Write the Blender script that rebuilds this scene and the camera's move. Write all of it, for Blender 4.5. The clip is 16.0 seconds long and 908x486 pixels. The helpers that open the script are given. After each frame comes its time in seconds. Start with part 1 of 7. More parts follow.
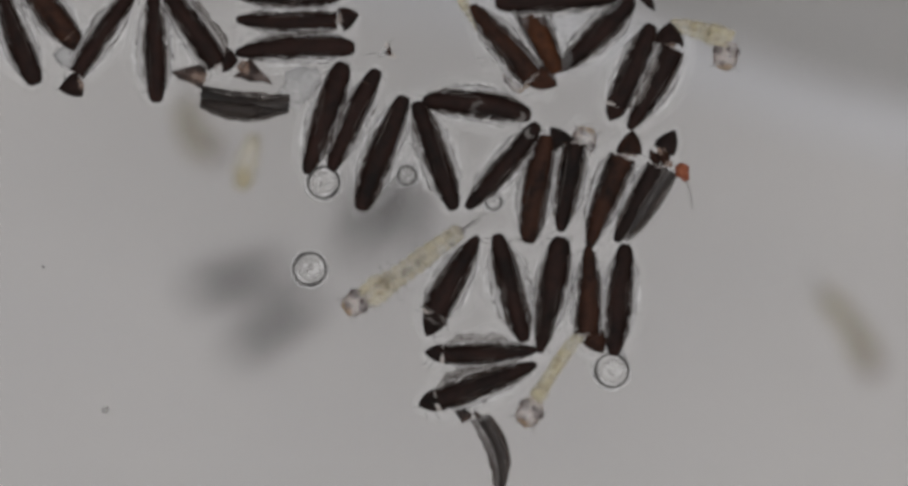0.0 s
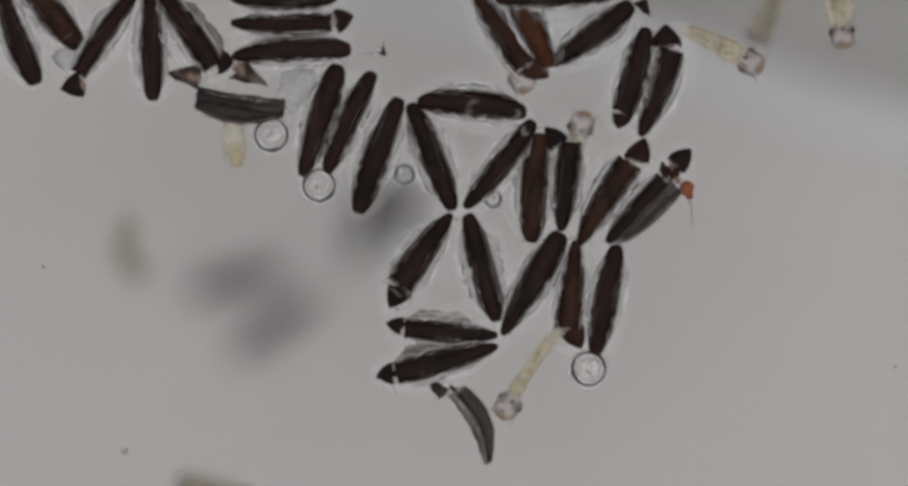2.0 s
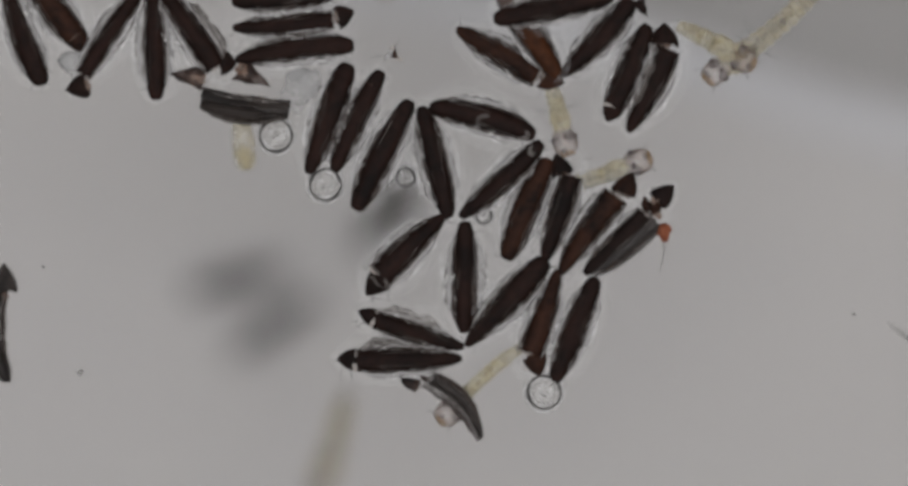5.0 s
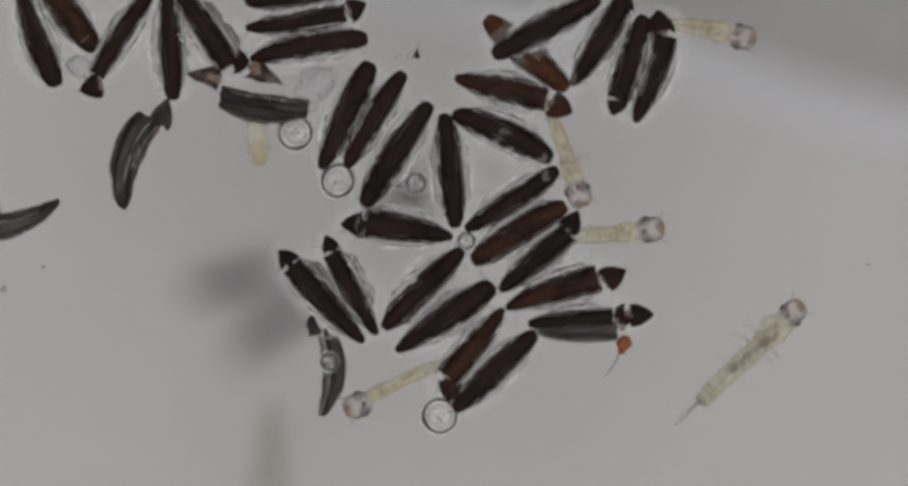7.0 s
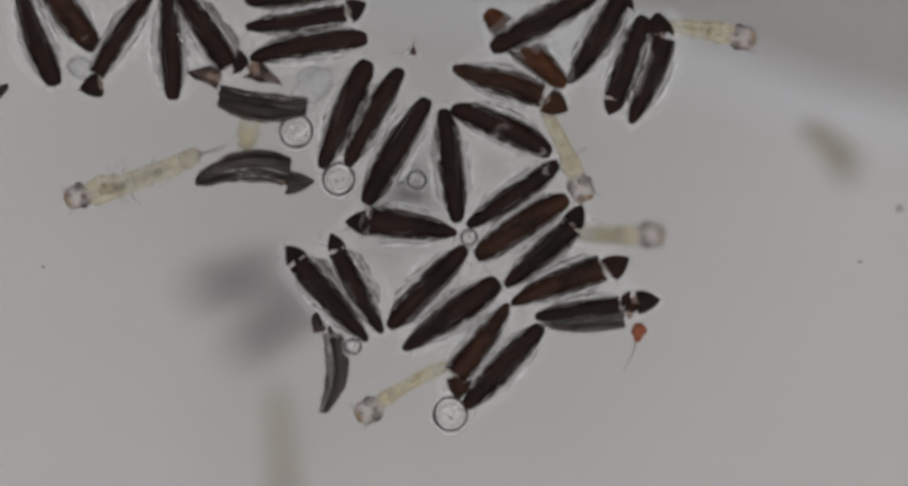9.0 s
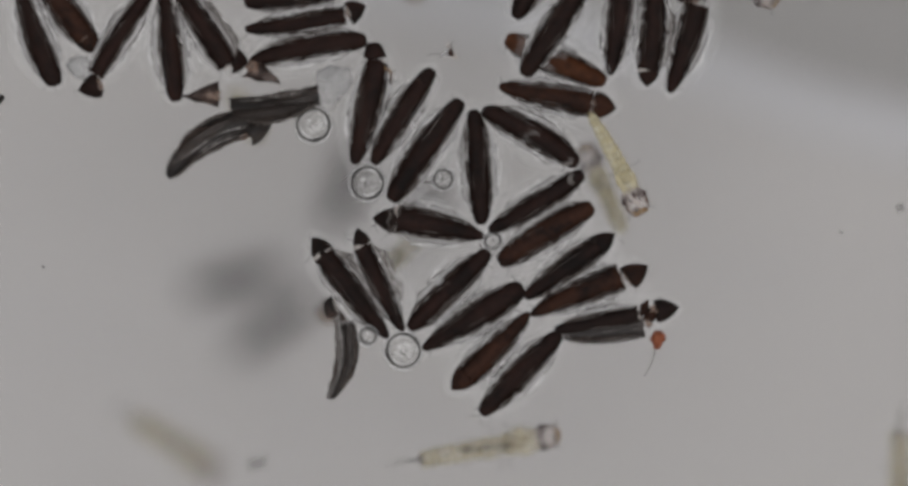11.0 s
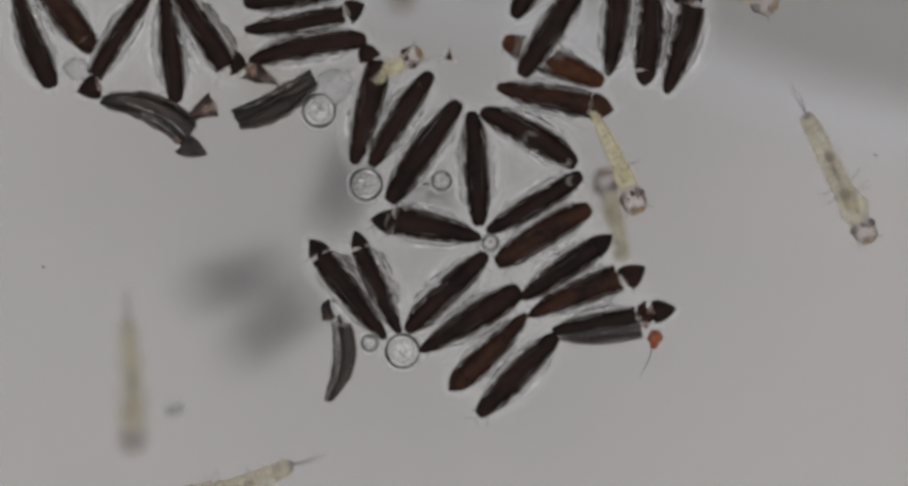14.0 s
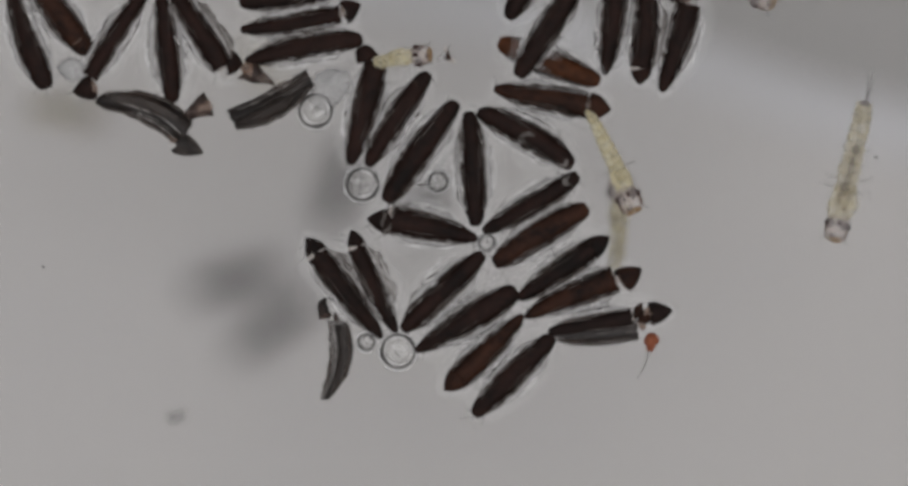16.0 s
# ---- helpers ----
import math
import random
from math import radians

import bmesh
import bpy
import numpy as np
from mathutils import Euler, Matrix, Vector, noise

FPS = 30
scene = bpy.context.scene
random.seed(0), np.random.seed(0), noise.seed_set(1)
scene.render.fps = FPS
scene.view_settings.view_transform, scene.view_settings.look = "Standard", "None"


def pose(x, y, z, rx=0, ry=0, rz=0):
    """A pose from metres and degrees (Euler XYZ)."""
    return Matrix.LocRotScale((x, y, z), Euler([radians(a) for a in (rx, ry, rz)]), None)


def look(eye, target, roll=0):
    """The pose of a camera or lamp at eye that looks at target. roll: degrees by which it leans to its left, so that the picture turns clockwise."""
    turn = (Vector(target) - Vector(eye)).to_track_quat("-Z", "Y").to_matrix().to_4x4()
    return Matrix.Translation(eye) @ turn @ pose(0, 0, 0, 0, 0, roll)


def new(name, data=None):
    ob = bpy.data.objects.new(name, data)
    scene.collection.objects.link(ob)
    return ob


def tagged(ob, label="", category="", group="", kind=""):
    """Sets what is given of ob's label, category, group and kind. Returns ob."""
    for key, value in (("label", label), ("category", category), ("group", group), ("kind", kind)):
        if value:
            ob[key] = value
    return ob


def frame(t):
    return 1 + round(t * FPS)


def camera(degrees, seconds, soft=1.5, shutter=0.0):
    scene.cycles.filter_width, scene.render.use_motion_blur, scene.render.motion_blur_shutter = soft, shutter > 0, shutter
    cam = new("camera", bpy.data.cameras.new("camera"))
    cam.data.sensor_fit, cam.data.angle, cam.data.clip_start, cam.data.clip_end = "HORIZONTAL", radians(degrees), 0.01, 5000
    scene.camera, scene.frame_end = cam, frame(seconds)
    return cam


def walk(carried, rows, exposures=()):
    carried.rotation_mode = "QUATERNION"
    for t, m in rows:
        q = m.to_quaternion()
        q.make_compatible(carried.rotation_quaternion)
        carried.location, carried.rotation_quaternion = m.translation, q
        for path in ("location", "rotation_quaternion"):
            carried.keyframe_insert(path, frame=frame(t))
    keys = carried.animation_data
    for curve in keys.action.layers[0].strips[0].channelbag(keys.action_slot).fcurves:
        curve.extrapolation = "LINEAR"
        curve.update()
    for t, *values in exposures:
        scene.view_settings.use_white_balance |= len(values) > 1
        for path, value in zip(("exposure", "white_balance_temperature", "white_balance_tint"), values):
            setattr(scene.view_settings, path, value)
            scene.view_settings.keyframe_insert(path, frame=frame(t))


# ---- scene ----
MM = 0.001

# ---- camera: it stands still over the dish and looks straight down ----
EYE = 50.0          # mm above the water
cam = camera(4.4902, 16.0, soft=3.5, shutter=0.5)
cam.data.dof.use_dof = True
cam.data.dof.focus_distance = EYE * MM
cam.data.dof.aperture_fstop = cam.data.lens / 4.6
STILL = Matrix.Translation((0, 0, EYE * MM))
walk(cam, [(0.0, STILL), (16.0, STILL)], exposures=[(0.0, 0.0), (16.0, 0.0)])

# ---- light: the room, and the lamp over the microscope's stage ----
world = bpy.data.worlds.new("room")
scene.world = world
world.use_nodes = True
world.node_tree.nodes["Background"].inputs[0].default_value = (1.0, 0.985, 0.98, 1)
world.node_tree.nodes["Background"].inputs[1].default_value = 0.42
ld = bpy.data.lights.new("stage_lamp", "AREA")
ld.shape, ld.size, ld.energy, ld.color = "DISK", 70 * MM, 0.0228, (1.0, 0.968, 0.978)
stage_lamp = new("stage_lamp", ld)
stage_lamp.matrix_world = look((6 * MM, -8 * MM, 85 * MM), (0, 0, 0))


# ---- materials ----
def shader(name):
    m = bpy.data.materials.new(name)
    m.use_nodes = True
    nt = m.node_tree
    nt.nodes.clear()
    out = nt.nodes.new("ShaderNodeOutputMaterial")
    return m, nt, out


def node(nt, kind, **inputs):
    n = nt.nodes.new(kind)
    for k, v in inputs.items():
        n.inputs[k.replace("_", " ")].default_value = v
    return n


def mm_coords(nt, stretch=(1, 1, 1)):
    """Object coordinates in millimetres, shifted from object to object."""
    tc = nt.nodes.new("ShaderNodeTexCoord")
    info = nt.nodes.new("ShaderNodeObjectInfo")
    mp = nt.nodes.new("ShaderNodeMapping")
    mp.inputs["Scale"].default_value = [1000 * s for s in stretch]
    add = nt.nodes.new("ShaderNodeVectorMath")
    mul = nt.nodes.new("ShaderNodeMath")
    mul.operation = "MULTIPLY"
    mul.inputs[1].default_value = 37.0
    nt.links.new(info.outputs["Random"], mul.inputs[0])
    nt.links.new(tc.outputs["Object"], mp.inputs["Vector"])
    nt.links.new(mp.outputs["Vector"], add.inputs[0])
    nt.links.new(mul.outputs[0], add.inputs[1])
    return add.outputs[0]


def ramp(nt, fac, stops):
    r = nt.nodes.new("ShaderNodeValToRGB")
    while len(r.color_ramp.elements) < len(stops):
        r.color_ramp.elements.new(0.5)
    for e, (p, c) in zip(r.color_ramp.elements, stops):
        e.position = p
        e.color = (*c, 1) if len(c) == 3 else c
    nt.links.new(fac, r.inputs[0])
    return r.outputs["Color"]


def noise_of(nt, vec, scale, detail=4.0, rough=0.55):
    n = node(nt, "ShaderNodeTexNoise", Scale=scale, Detail=detail, Roughness=rough)
    nt.links.new(vec, n.inputs["Vector"])
    return n.outputs["Fac"]


def chitin(name, dark, light, rough=0.55, bump=0.35, stretch=(1, 3, 3), scale=9.0):
    """A horny shell: two tones mixed in blotches and lengthwise grain, with a fine relief."""
    m, nt, out = shader(name)
    vec = mm_coords(nt, stretch)
    a = noise_of(nt, vec, scale)
    b = noise_of(nt, mm_coords(nt), scale * 7, 3)
    mix = nt.nodes.new("ShaderNodeMath")
    mix.operation = "MULTIPLY_ADD"
    mix.inputs[1].default_value = 0.35
    nt.links.new(b, mix.inputs[0])
    half = nt.nodes.new("ShaderNodeMath")
    half.operation = "MULTIPLY"
    half.inputs[1].default_value = 0.65
    nt.links.new(a, half.inputs[0])
    nt.links.new(half.outputs[0], mix.inputs[2])
    col = ramp(nt, mix.outputs[0], [(0.36, dark), (0.66, light)])
    p = node(nt, "ShaderNodeBsdfPrincipled", Roughness=rough)
    p.inputs["Specular IOR Level"].default_value = 0.12
    nt.links.new(col, p.inputs["Base Color"])
    bp = node(nt, "ShaderNodeBump", Strength=bump, Distance=0.004 * MM)
    nt.links.new(b, bp.inputs["Height"])
    nt.links.new(bp.outputs[0], p.inputs["Normal"])
    nt.links.new(p.outputs[0], out.inputs[0])
    return m


def film(name, thin, thick, clear, stretch=(1, 1, 1), scale=12.0, rough=0.35, lo=0.4, hi=0.62, gloss=0.3):
    """A skin that lets light through: clear[0] to clear[1] of it passes, streaked by stretched noise."""
    m, nt, out = shader(name)
    vec = mm_coords(nt, stretch)
    a = noise_of(nt, vec, scale, 5, 0.6)
    col = ramp(nt, a, [(lo, thin), (hi, thick)])
    alpha = ramp(nt, a, [(lo, (clear[0],) * 3), (hi, (clear[1],) * 3)])
    p = node(nt, "ShaderNodeBsdfPrincipled", Roughness=rough)
    p.inputs["Specular IOR Level"].default_value = gloss
    nt.links.new(col, p.inputs["Base Color"])
    t = nt.nodes.new("ShaderNodeBsdfTransparent")
    mx = nt.nodes.new("ShaderNodeMixShader")
    nt.links.new(alpha, mx.inputs[0])
    nt.links.new(p.outputs[0], mx.inputs[1])
    nt.links.new(t.outputs[0], mx.inputs[2])
    nt.links.new(mx.outputs[0], out.inputs[0])
    return m


def water_material():
    m, nt, out = shader("water")
    t = nt.nodes.new("ShaderNodeBsdfTransparent")
    g = node(nt, "ShaderNodeBsdfGlossy", Roughness=0.05)
    f = node(nt, "ShaderNodeFresnel", IOR=1.33)
    mx = nt.nodes.new("ShaderNodeMixShader")
    nt.links.new(f.outputs[0], mx.inputs[0])
    nt.links.new(t.outputs[0], mx.inputs[1])
    nt.links.new(g.outputs[0], mx.inputs[2])
    nt.links.new(mx.outputs[0], out.inputs[0])
    return m


SHELL = chitin("dark_egg_shell", (0.0074, 0.0052, 0.0046), (0.027, 0.0125, 0.0097), 0.65, stretch=(1, 2.2, 2.2), scale=5.0)
BROWN = chitin("brown_egg_shell", (0.0105, 0.0060, 0.0048), (0.052, 0.0212, 0.0125), 0.65, stretch=(1, 2.2, 2.2), scale=5.0)
AMBER = chitin("amber_egg_shell", (0.020, 0.0085, 0.005), (0.085, 0.031, 0.013), 0.65, stretch=(1, 2.2, 2.2), scale=5.0)
TORN = film("torn_brown_skin", (0.022, 0.013, 0.011), (0.10, 0.062, 0.05), (0.0, 0.4), (1, 1, 1), 16.0, 0.5)
BRUISE = film("dark_feathering", (0.028, 0.018, 0.0145), (0.16, 0.122, 0.104), (0.18, 0.94), (0.3, 4, 4), 8.0, 0.6, lo=0.38, hi=0.62, gloss=0.1)
CLEARHUSK = film("clear_husk", (0.10, 0.09, 0.086), (0.48, 0.46, 0.45), (0.2, 0.85), (0.45, 4, 4), 8.0, 0.4, lo=0.38, hi=0.62)
INK = film("dark_husk_skin", (0.010, 0.0072, 0.0062), (0.045, 0.034, 0.029), (0.0, 0.45), (0.5, 3, 3), 10.0, 0.5)
SLIT = film("pale_slit", (0.10, 0.09, 0.085), (0.52, 0.50, 0.485), (0.6, 0.05), (1, 1, 1), 14.0, lo=0.34, hi=0.62)
FLAPSKIN = film("limp_flap_skin", (0.014, 0.011, 0.010), (0.17, 0.15, 0.14), (0.02, 0.72), (0.35, 3.2, 3.2), 8.0, 0.5, lo=0.43, hi=0.62)
CURL = film("pale_shred", (0.2, 0.18, 0.17), (0.40, 0.38, 0.36), (0.45, 0.88), (1, 1, 1), 20.0)
HUSK = film("empty_egg_husk", (0.008, 0.0060, 0.0054), (0.070, 0.054, 0.047), (0.0, 0.34), (0.3, 4, 4), 5.0, 0.5, lo=0.42, hi=0.66)
FLANK = film("limp_flank_skin", (0.035, 0.027, 0.024), (0.30, 0.27, 0.25), (0.12, 0.72), (0.35, 3, 3), 8.0, 0.5, lo=0.36, hi=0.64)
PITCH = chitin("black_egg_shell", (0.0062, 0.0048, 0.0045), (0.019, 0.0105, 0.0088), 0.65, stretch=(1, 2.2, 2.2), scale=5.0)
GREYCAP = film("grey_cap", (0.012, 0.009, 0.008), (0.10, 0.08, 0.072), (0.0, 0.35), (1, 1, 1), 9.0, 0.5, lo=0.40, hi=0.66)
FLOAT = film("egg_float", (0.36, 0.355, 0.35), (0.90, 0.905, 0.91), (0.42, 0.66), (0.4, 5, 5), 9.0, 0.4, lo=0.36, hi=0.58, gloss=0.2)
# white film in three strengths paints the gleam of clinging water
MENISCUS_GLOW = [film("meniscus", (0.88, 0.89, 0.90), (0.94, 0.95, 0.96), (c, c - 0.1), (1, 1, 1), 7.0, 0.4, lo=0.36, hi=0.66) for c in (0.875, 0.94, 0.98)]
# frayed threads; their white also paints glints along floats and on bubbles
FRINGE_GLINT = film("pale_fringe", (0.86, 0.86, 0.86), (0.92, 0.92, 0.92), (0.0, 0.45), (1, 1, 1), 12.0, 0.5)
GREY_STREAK = film("grey_fringe", (0.105, 0.088, 0.080), (0.33, 0.30, 0.28), (0.3, 0.88), (1, 1, 1), 16.0, 0.5)
PALE = film("pale_membrane", (0.6, 0.54, 0.5), (0.75, 0.7, 0.66), (0.15, 0.4), (1, 1, 1), 14.0)
SKIN = film("larva_skin", (0.68, 0.62, 0.43), (0.84, 0.80, 0.66), (0.48, 0.76), (1, 1, 1), 18.0)
HATCHSKIN = film("hatchling_skin", (0.66, 0.59, 0.37), (0.80, 0.76, 0.58), (0.30, 0.58), (1, 1, 1), 14.0)
PULP = film("larva_pulp", (0.50, 0.43, 0.25), (0.68, 0.62, 0.44), (0.55, 0.9), (1, 1, 1), 24.0)
FAT = film("larva_fat", (0.70, 0.63, 0.42), (0.83, 0.78, 0.61), (0.52, 0.88), (1, 1, 1), 22.0)
CROP = film("larva_crop", (0.26, 0.18, 0.08), (0.52, 0.42, 0.23), (0.3, 0.88), (1, 1, 1), 36.0)
VEIL = film("head_shade", (0.16, 0.13, 0.125), (0.40, 0.35, 0.34), (0.3, 0.85), (1, 1, 1), 30.0)
COLLAR = film("larva_collar", (0.52, 0.44, 0.21), (0.70, 0.63, 0.42), (0.4, 0.72), (1, 1, 1), 22.0)
HEADM = film("larva_head", (0.50, 0.42, 0.38), (0.72, 0.66, 0.62), (0.45, 0.75), (1, 1, 1), 26.0)
GUT = film("larva_gut", (0.24, 0.20, 0.13), (0.48, 0.43, 0.31), (0.4, 0.9), (1, 1, 1), 16.0)
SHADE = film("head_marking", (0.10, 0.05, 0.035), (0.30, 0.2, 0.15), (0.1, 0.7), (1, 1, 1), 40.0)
EYE_M = chitin("larva_eye", (0.02, 0.008, 0.008), (0.05, 0.018, 0.015))
MOUTH = film("mouth_brush", (0.24, 0.14, 0.065), (0.48, 0.335, 0.18), (0.1, 0.6), (1, 1, 1), 40.0)
HAIR = film("bristle", (0.16, 0.15, 0.14), (0.3, 0.28, 0.26), (0.35, 0.7))
DUST = film("grey_dust", (0.28, 0.27, 0.26), (0.42, 0.41, 0.40), (0.5, 0.8), (1, 1, 1), 40.0)
RED = chitin("red_grain", (0.17, 0.045, 0.024), (0.38, 0.14, 0.075), scale=30.0)
CAMERA_SPECK = chitin("camera_speck", (0.03, 0.028, 0.026), (0.08, 0.075, 0.07))
DIM = film("torn_lining", (0.24, 0.15, 0.11), (0.42, 0.31, 0.25), (0.3, 0.6), (1, 1, 1), 30.0)
HAZE = film("clear_jelly", (0.42, 0.425, 0.43), (0.60, 0.60, 0.605), (0.45, 0.8), (1, 1, 1), 7.0)
# bubble tones: refraction and shine put into colour
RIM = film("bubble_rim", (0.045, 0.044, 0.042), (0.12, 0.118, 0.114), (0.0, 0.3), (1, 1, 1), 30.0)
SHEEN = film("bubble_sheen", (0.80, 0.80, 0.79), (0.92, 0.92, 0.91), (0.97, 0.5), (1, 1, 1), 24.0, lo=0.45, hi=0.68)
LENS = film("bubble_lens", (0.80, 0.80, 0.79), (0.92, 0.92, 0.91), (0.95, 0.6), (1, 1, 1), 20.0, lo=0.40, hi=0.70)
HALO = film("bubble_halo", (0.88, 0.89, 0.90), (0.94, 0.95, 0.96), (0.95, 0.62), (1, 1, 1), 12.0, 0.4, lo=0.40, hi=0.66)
WATER = water_material()
# three tones that put the background's bright band and dim corner into colour
GROUND_TONE = chitin("bright_ground_tone", (0.608, 0.601, 0.594), (0.640, 0.629, 0.612), 0.9, 0.0, (0.6, 1.4, 1), 0.6)
STAGE = chitin("dim_grey_dish", (0.385, 0.382, 0.37), (0.415, 0.412, 0.40), 0.6, 0.0, (1, 1, 1), 0.3)
BAND_TONE = chitin("bright_band_tone", (0.640, 0.648, 0.664), (0.668, 0.676, 0.694), 0.8, 0.0, (1, 1, 1), 0.5)
TABLE = chitin("table_top", (0.30, 0.28, 0.26), (0.36, 0.34, 0.31), 0.6, 0.0, (1, 1, 1), 0.05)


# ---- mesh helpers; all lengths in millimetres ----
def part(name, bm, material, parent=None, label="", smooth=True):
    bmesh.ops.recalc_face_normals(bm, faces=bm.faces)
    for v in bm.verts:
        v.co *= MM
    me = bpy.data.meshes.new(name)
    bm.to_mesh(me)
    bm.free()
    for f in me.polygons:
        f.use_smooth = smooth
    me.materials.append(material)
    ob = new(name, me)
    if parent is not None:
        ob.parent = parent
    return tagged(ob, label) if label else ob


def rings(bm, loops, close_ends=True):
    """A skin over rings of points, closed at both ends."""
    vs = [[bm.verts.new(p) for p in loop] for loop in loops]
    n = len(vs[0])
    for a, b in zip(vs, vs[1:]):
        for i in range(n):
            bm.faces.new((a[i], a[(i + 1) % n], b[(i + 1) % n], b[i]))
    if close_ends:
        bm.faces.new(vs[0][::-1])
        bm.faces.new(vs[-1])
    return bm


def tube(bm, points, radii, n=6):
    """A bent tapering tube through points."""
    pts = [Vector(p) for p in points]
    loops = []
    for i, p in enumerate(pts):
        d = (pts[min(i + 1, len(pts) - 1)] - pts[max(i - 1, 0)]).normalized()
        s = d.cross(Vector((0, 0, 1)))
        s = s.normalized() if s.length > 1e-6 else Vector((1, 0, 0))
        u = s.cross(d)
        r = radii[i] if hasattr(radii, "__len__") else radii
        loops.append([p + r * (math.cos(a) * s + math.sin(a) * u) for a in (2 * math.pi * k / n for k in range(n))])
    return rings(bm, loops)


def blob(bm, centre, size, rough=0.0, seed=0, nu=14, nv=9):
    """A closed rounded lump with half-axes size."""
    loops = []
    for j in range(1, nv):
        b = math.pi * j / nv
        row = []
        for i in range(nu):
            a = 2 * math.pi * i / nu
            d = Vector((math.cos(b), math.sin(b) * math.cos(a), math.sin(b) * math.sin(a)))
            k = 1 + rough * noise.noise(d * 1.7 + Vector((seed, seed * 2.3, 0)))
            row.append((centre[0] + size[0] * d.x * k, centre[1] + size[1] * d.y * k, centre[2] + size[2] * d.z * k))
        loops.append(row)
    return rings(bm, loops)


def ring_tube(bm, r, thick, n=40, m=8, z=0.0):
    vs = [[bm.verts.new(((r + thick * math.cos(b)) * math.cos(a), (r + thick * math.cos(b)) * math.sin(a), z + thick * math.sin(b)))
           for b in (2 * math.pi * j / m for j in range(m))] for a in (2 * math.pi * i / n for i in range(n))]
    for i in range(n):
        for j in range(m):
            a, b = vs[i], vs[(i + 1) % n]
            bm.faces.new((a[j], b[j], b[(j + 1) % m], a[(j + 1) % m]))
    return bm


things = {}


def thing(key, name, label, category, group="", xyz=(0, 0, 0)):
    ob = new(name)
    ob.empty_display_size = 0.1 * MM
    ob.matrix_basis = pose(xyz[0] * MM, xyz[1] * MM, xyz[2] * MM)
    things[key] = ob
    return tagged(ob, label, category, group)


# ---- dish, water and stage ----
def sheet(name, pts, z, thick, material, label):
    bm = bmesh.new()
    f = bm.faces.new([bm.verts.new((x, y, z)) for x, y in pts])
    if thick:
        ex = bmesh.ops.extrude_face_region(bm, geom=[f])
        bmesh.ops.translate(bm, vec=(0, 0, -thick), verts=[v for v in ex["geom"] if isinstance(v, bmesh.types.BMVert)])
    return tagged(part(name, bm, material, smooth=False), label, kind="structure")


def disc(r, n=72):
    return [(r * math.cos(2 * math.pi * i / n), r * math.sin(2 * math.pi * i / n)) for i in range(n)]


BED = -3.0           # the white sheet on the dish's floor, under the water
sheet("water", disc(21.9), 0.0, 0, WATER, "still clear shallow water filling a round dish")
sheet("dish_floor", disc(22.4), BED - 0.03, 0.5, STAGE, "smooth grey floor of a shallow round dish, toned for the dim corner")
BRIGHT_EDGE = [(-1.30, 1.30), (-0.30, 1.06), (0.35, 0.89), (1.10, 0.69), (1.64, 0.49), (2.15, 0.36), (9.0, -0.9)]     # the sheet's edge, where the brighter background ends
# added sheet and strip: their tones carry the background's uneven light
BRIGHT_OUTLINE = [(-9.0, 3.2), *BRIGHT_EDGE, (9.0, -12.0), (-9.0, -12.0)]
sheet("white_liner", BRIGHT_OUTLINE, BED, 0.02, GROUND_TONE, "added matt white sheet under the water, cut to the brighter area")
band = [(x, y + 0.004) for x, y in BRIGHT_EDGE] + [(x + 0.06, y + 0.24) for x, y in reversed(BRIGHT_EDGE)]
sheet("liner_edge", band, BED + 0.01, 0.02, BAND_TONE, "added paler strip standing in for a soft band of light")
bm = bmesh.new()
rings(bm, [[(x * k, y * k, z) for x, y in disc(1.0)] for k, z in ((22.0, BED - 0.5), (22.0, 2.5), (22.3, 2.8), (22.8, 2.8), (23.0, 2.5), (23.0, BED - 0.53), (22.0, BED - 0.53))], False)
tagged(part("dish_wall", bm, STAGE), "low upright wall of a round grey dish", kind="structure")
sheet("table", [(-400, -400), (400, -400), (400, 400), (-400, 400)], BED - 0.54, 20, TABLE, "plain matt work table under the dish")


# ---- mosquito eggs ----
def half_width(u, w, lean):
    """Half the width of an egg at u, from 0 at its narrow tip to 1 at its head: blunt ends, nearly even sides.
    lean: where it is widest, and by how much it thins towards its narrow tip."""
    shift, thin = lean if isinstance(lean, tuple) else (lean, 0.0)
    return 0.5 * w * (1 - thin * (1 - u) ** 1.3) * max(0.0, math.sin(math.pi * u ** shift)) ** 0.27


def egg_loop(u, length, w, lean, bend, seed, grow=1.0, deep=0.8, n=18):
    h = half_width(u, w, lean) * grow
    x = (u - 0.5) * length
    y0 = bend * 4 * u * (1 - u)
    row = []
    for i in range(n):
        a = 2 * math.pi * i / n
        k = 1 + 0.085 * noise.noise(Vector((u * 3.2 + seed, math.cos(a) * 0.9, math.sin(a) * 0.9 + seed * 1.7))) + 0.035 * noise.noise(Vector((u * 21 + seed, math.cos(a) * 2, math.sin(a) * 2)))
        row.append((x, y0 + h * k * math.cos(a), h * k * deep * math.sin(a)))
    return row


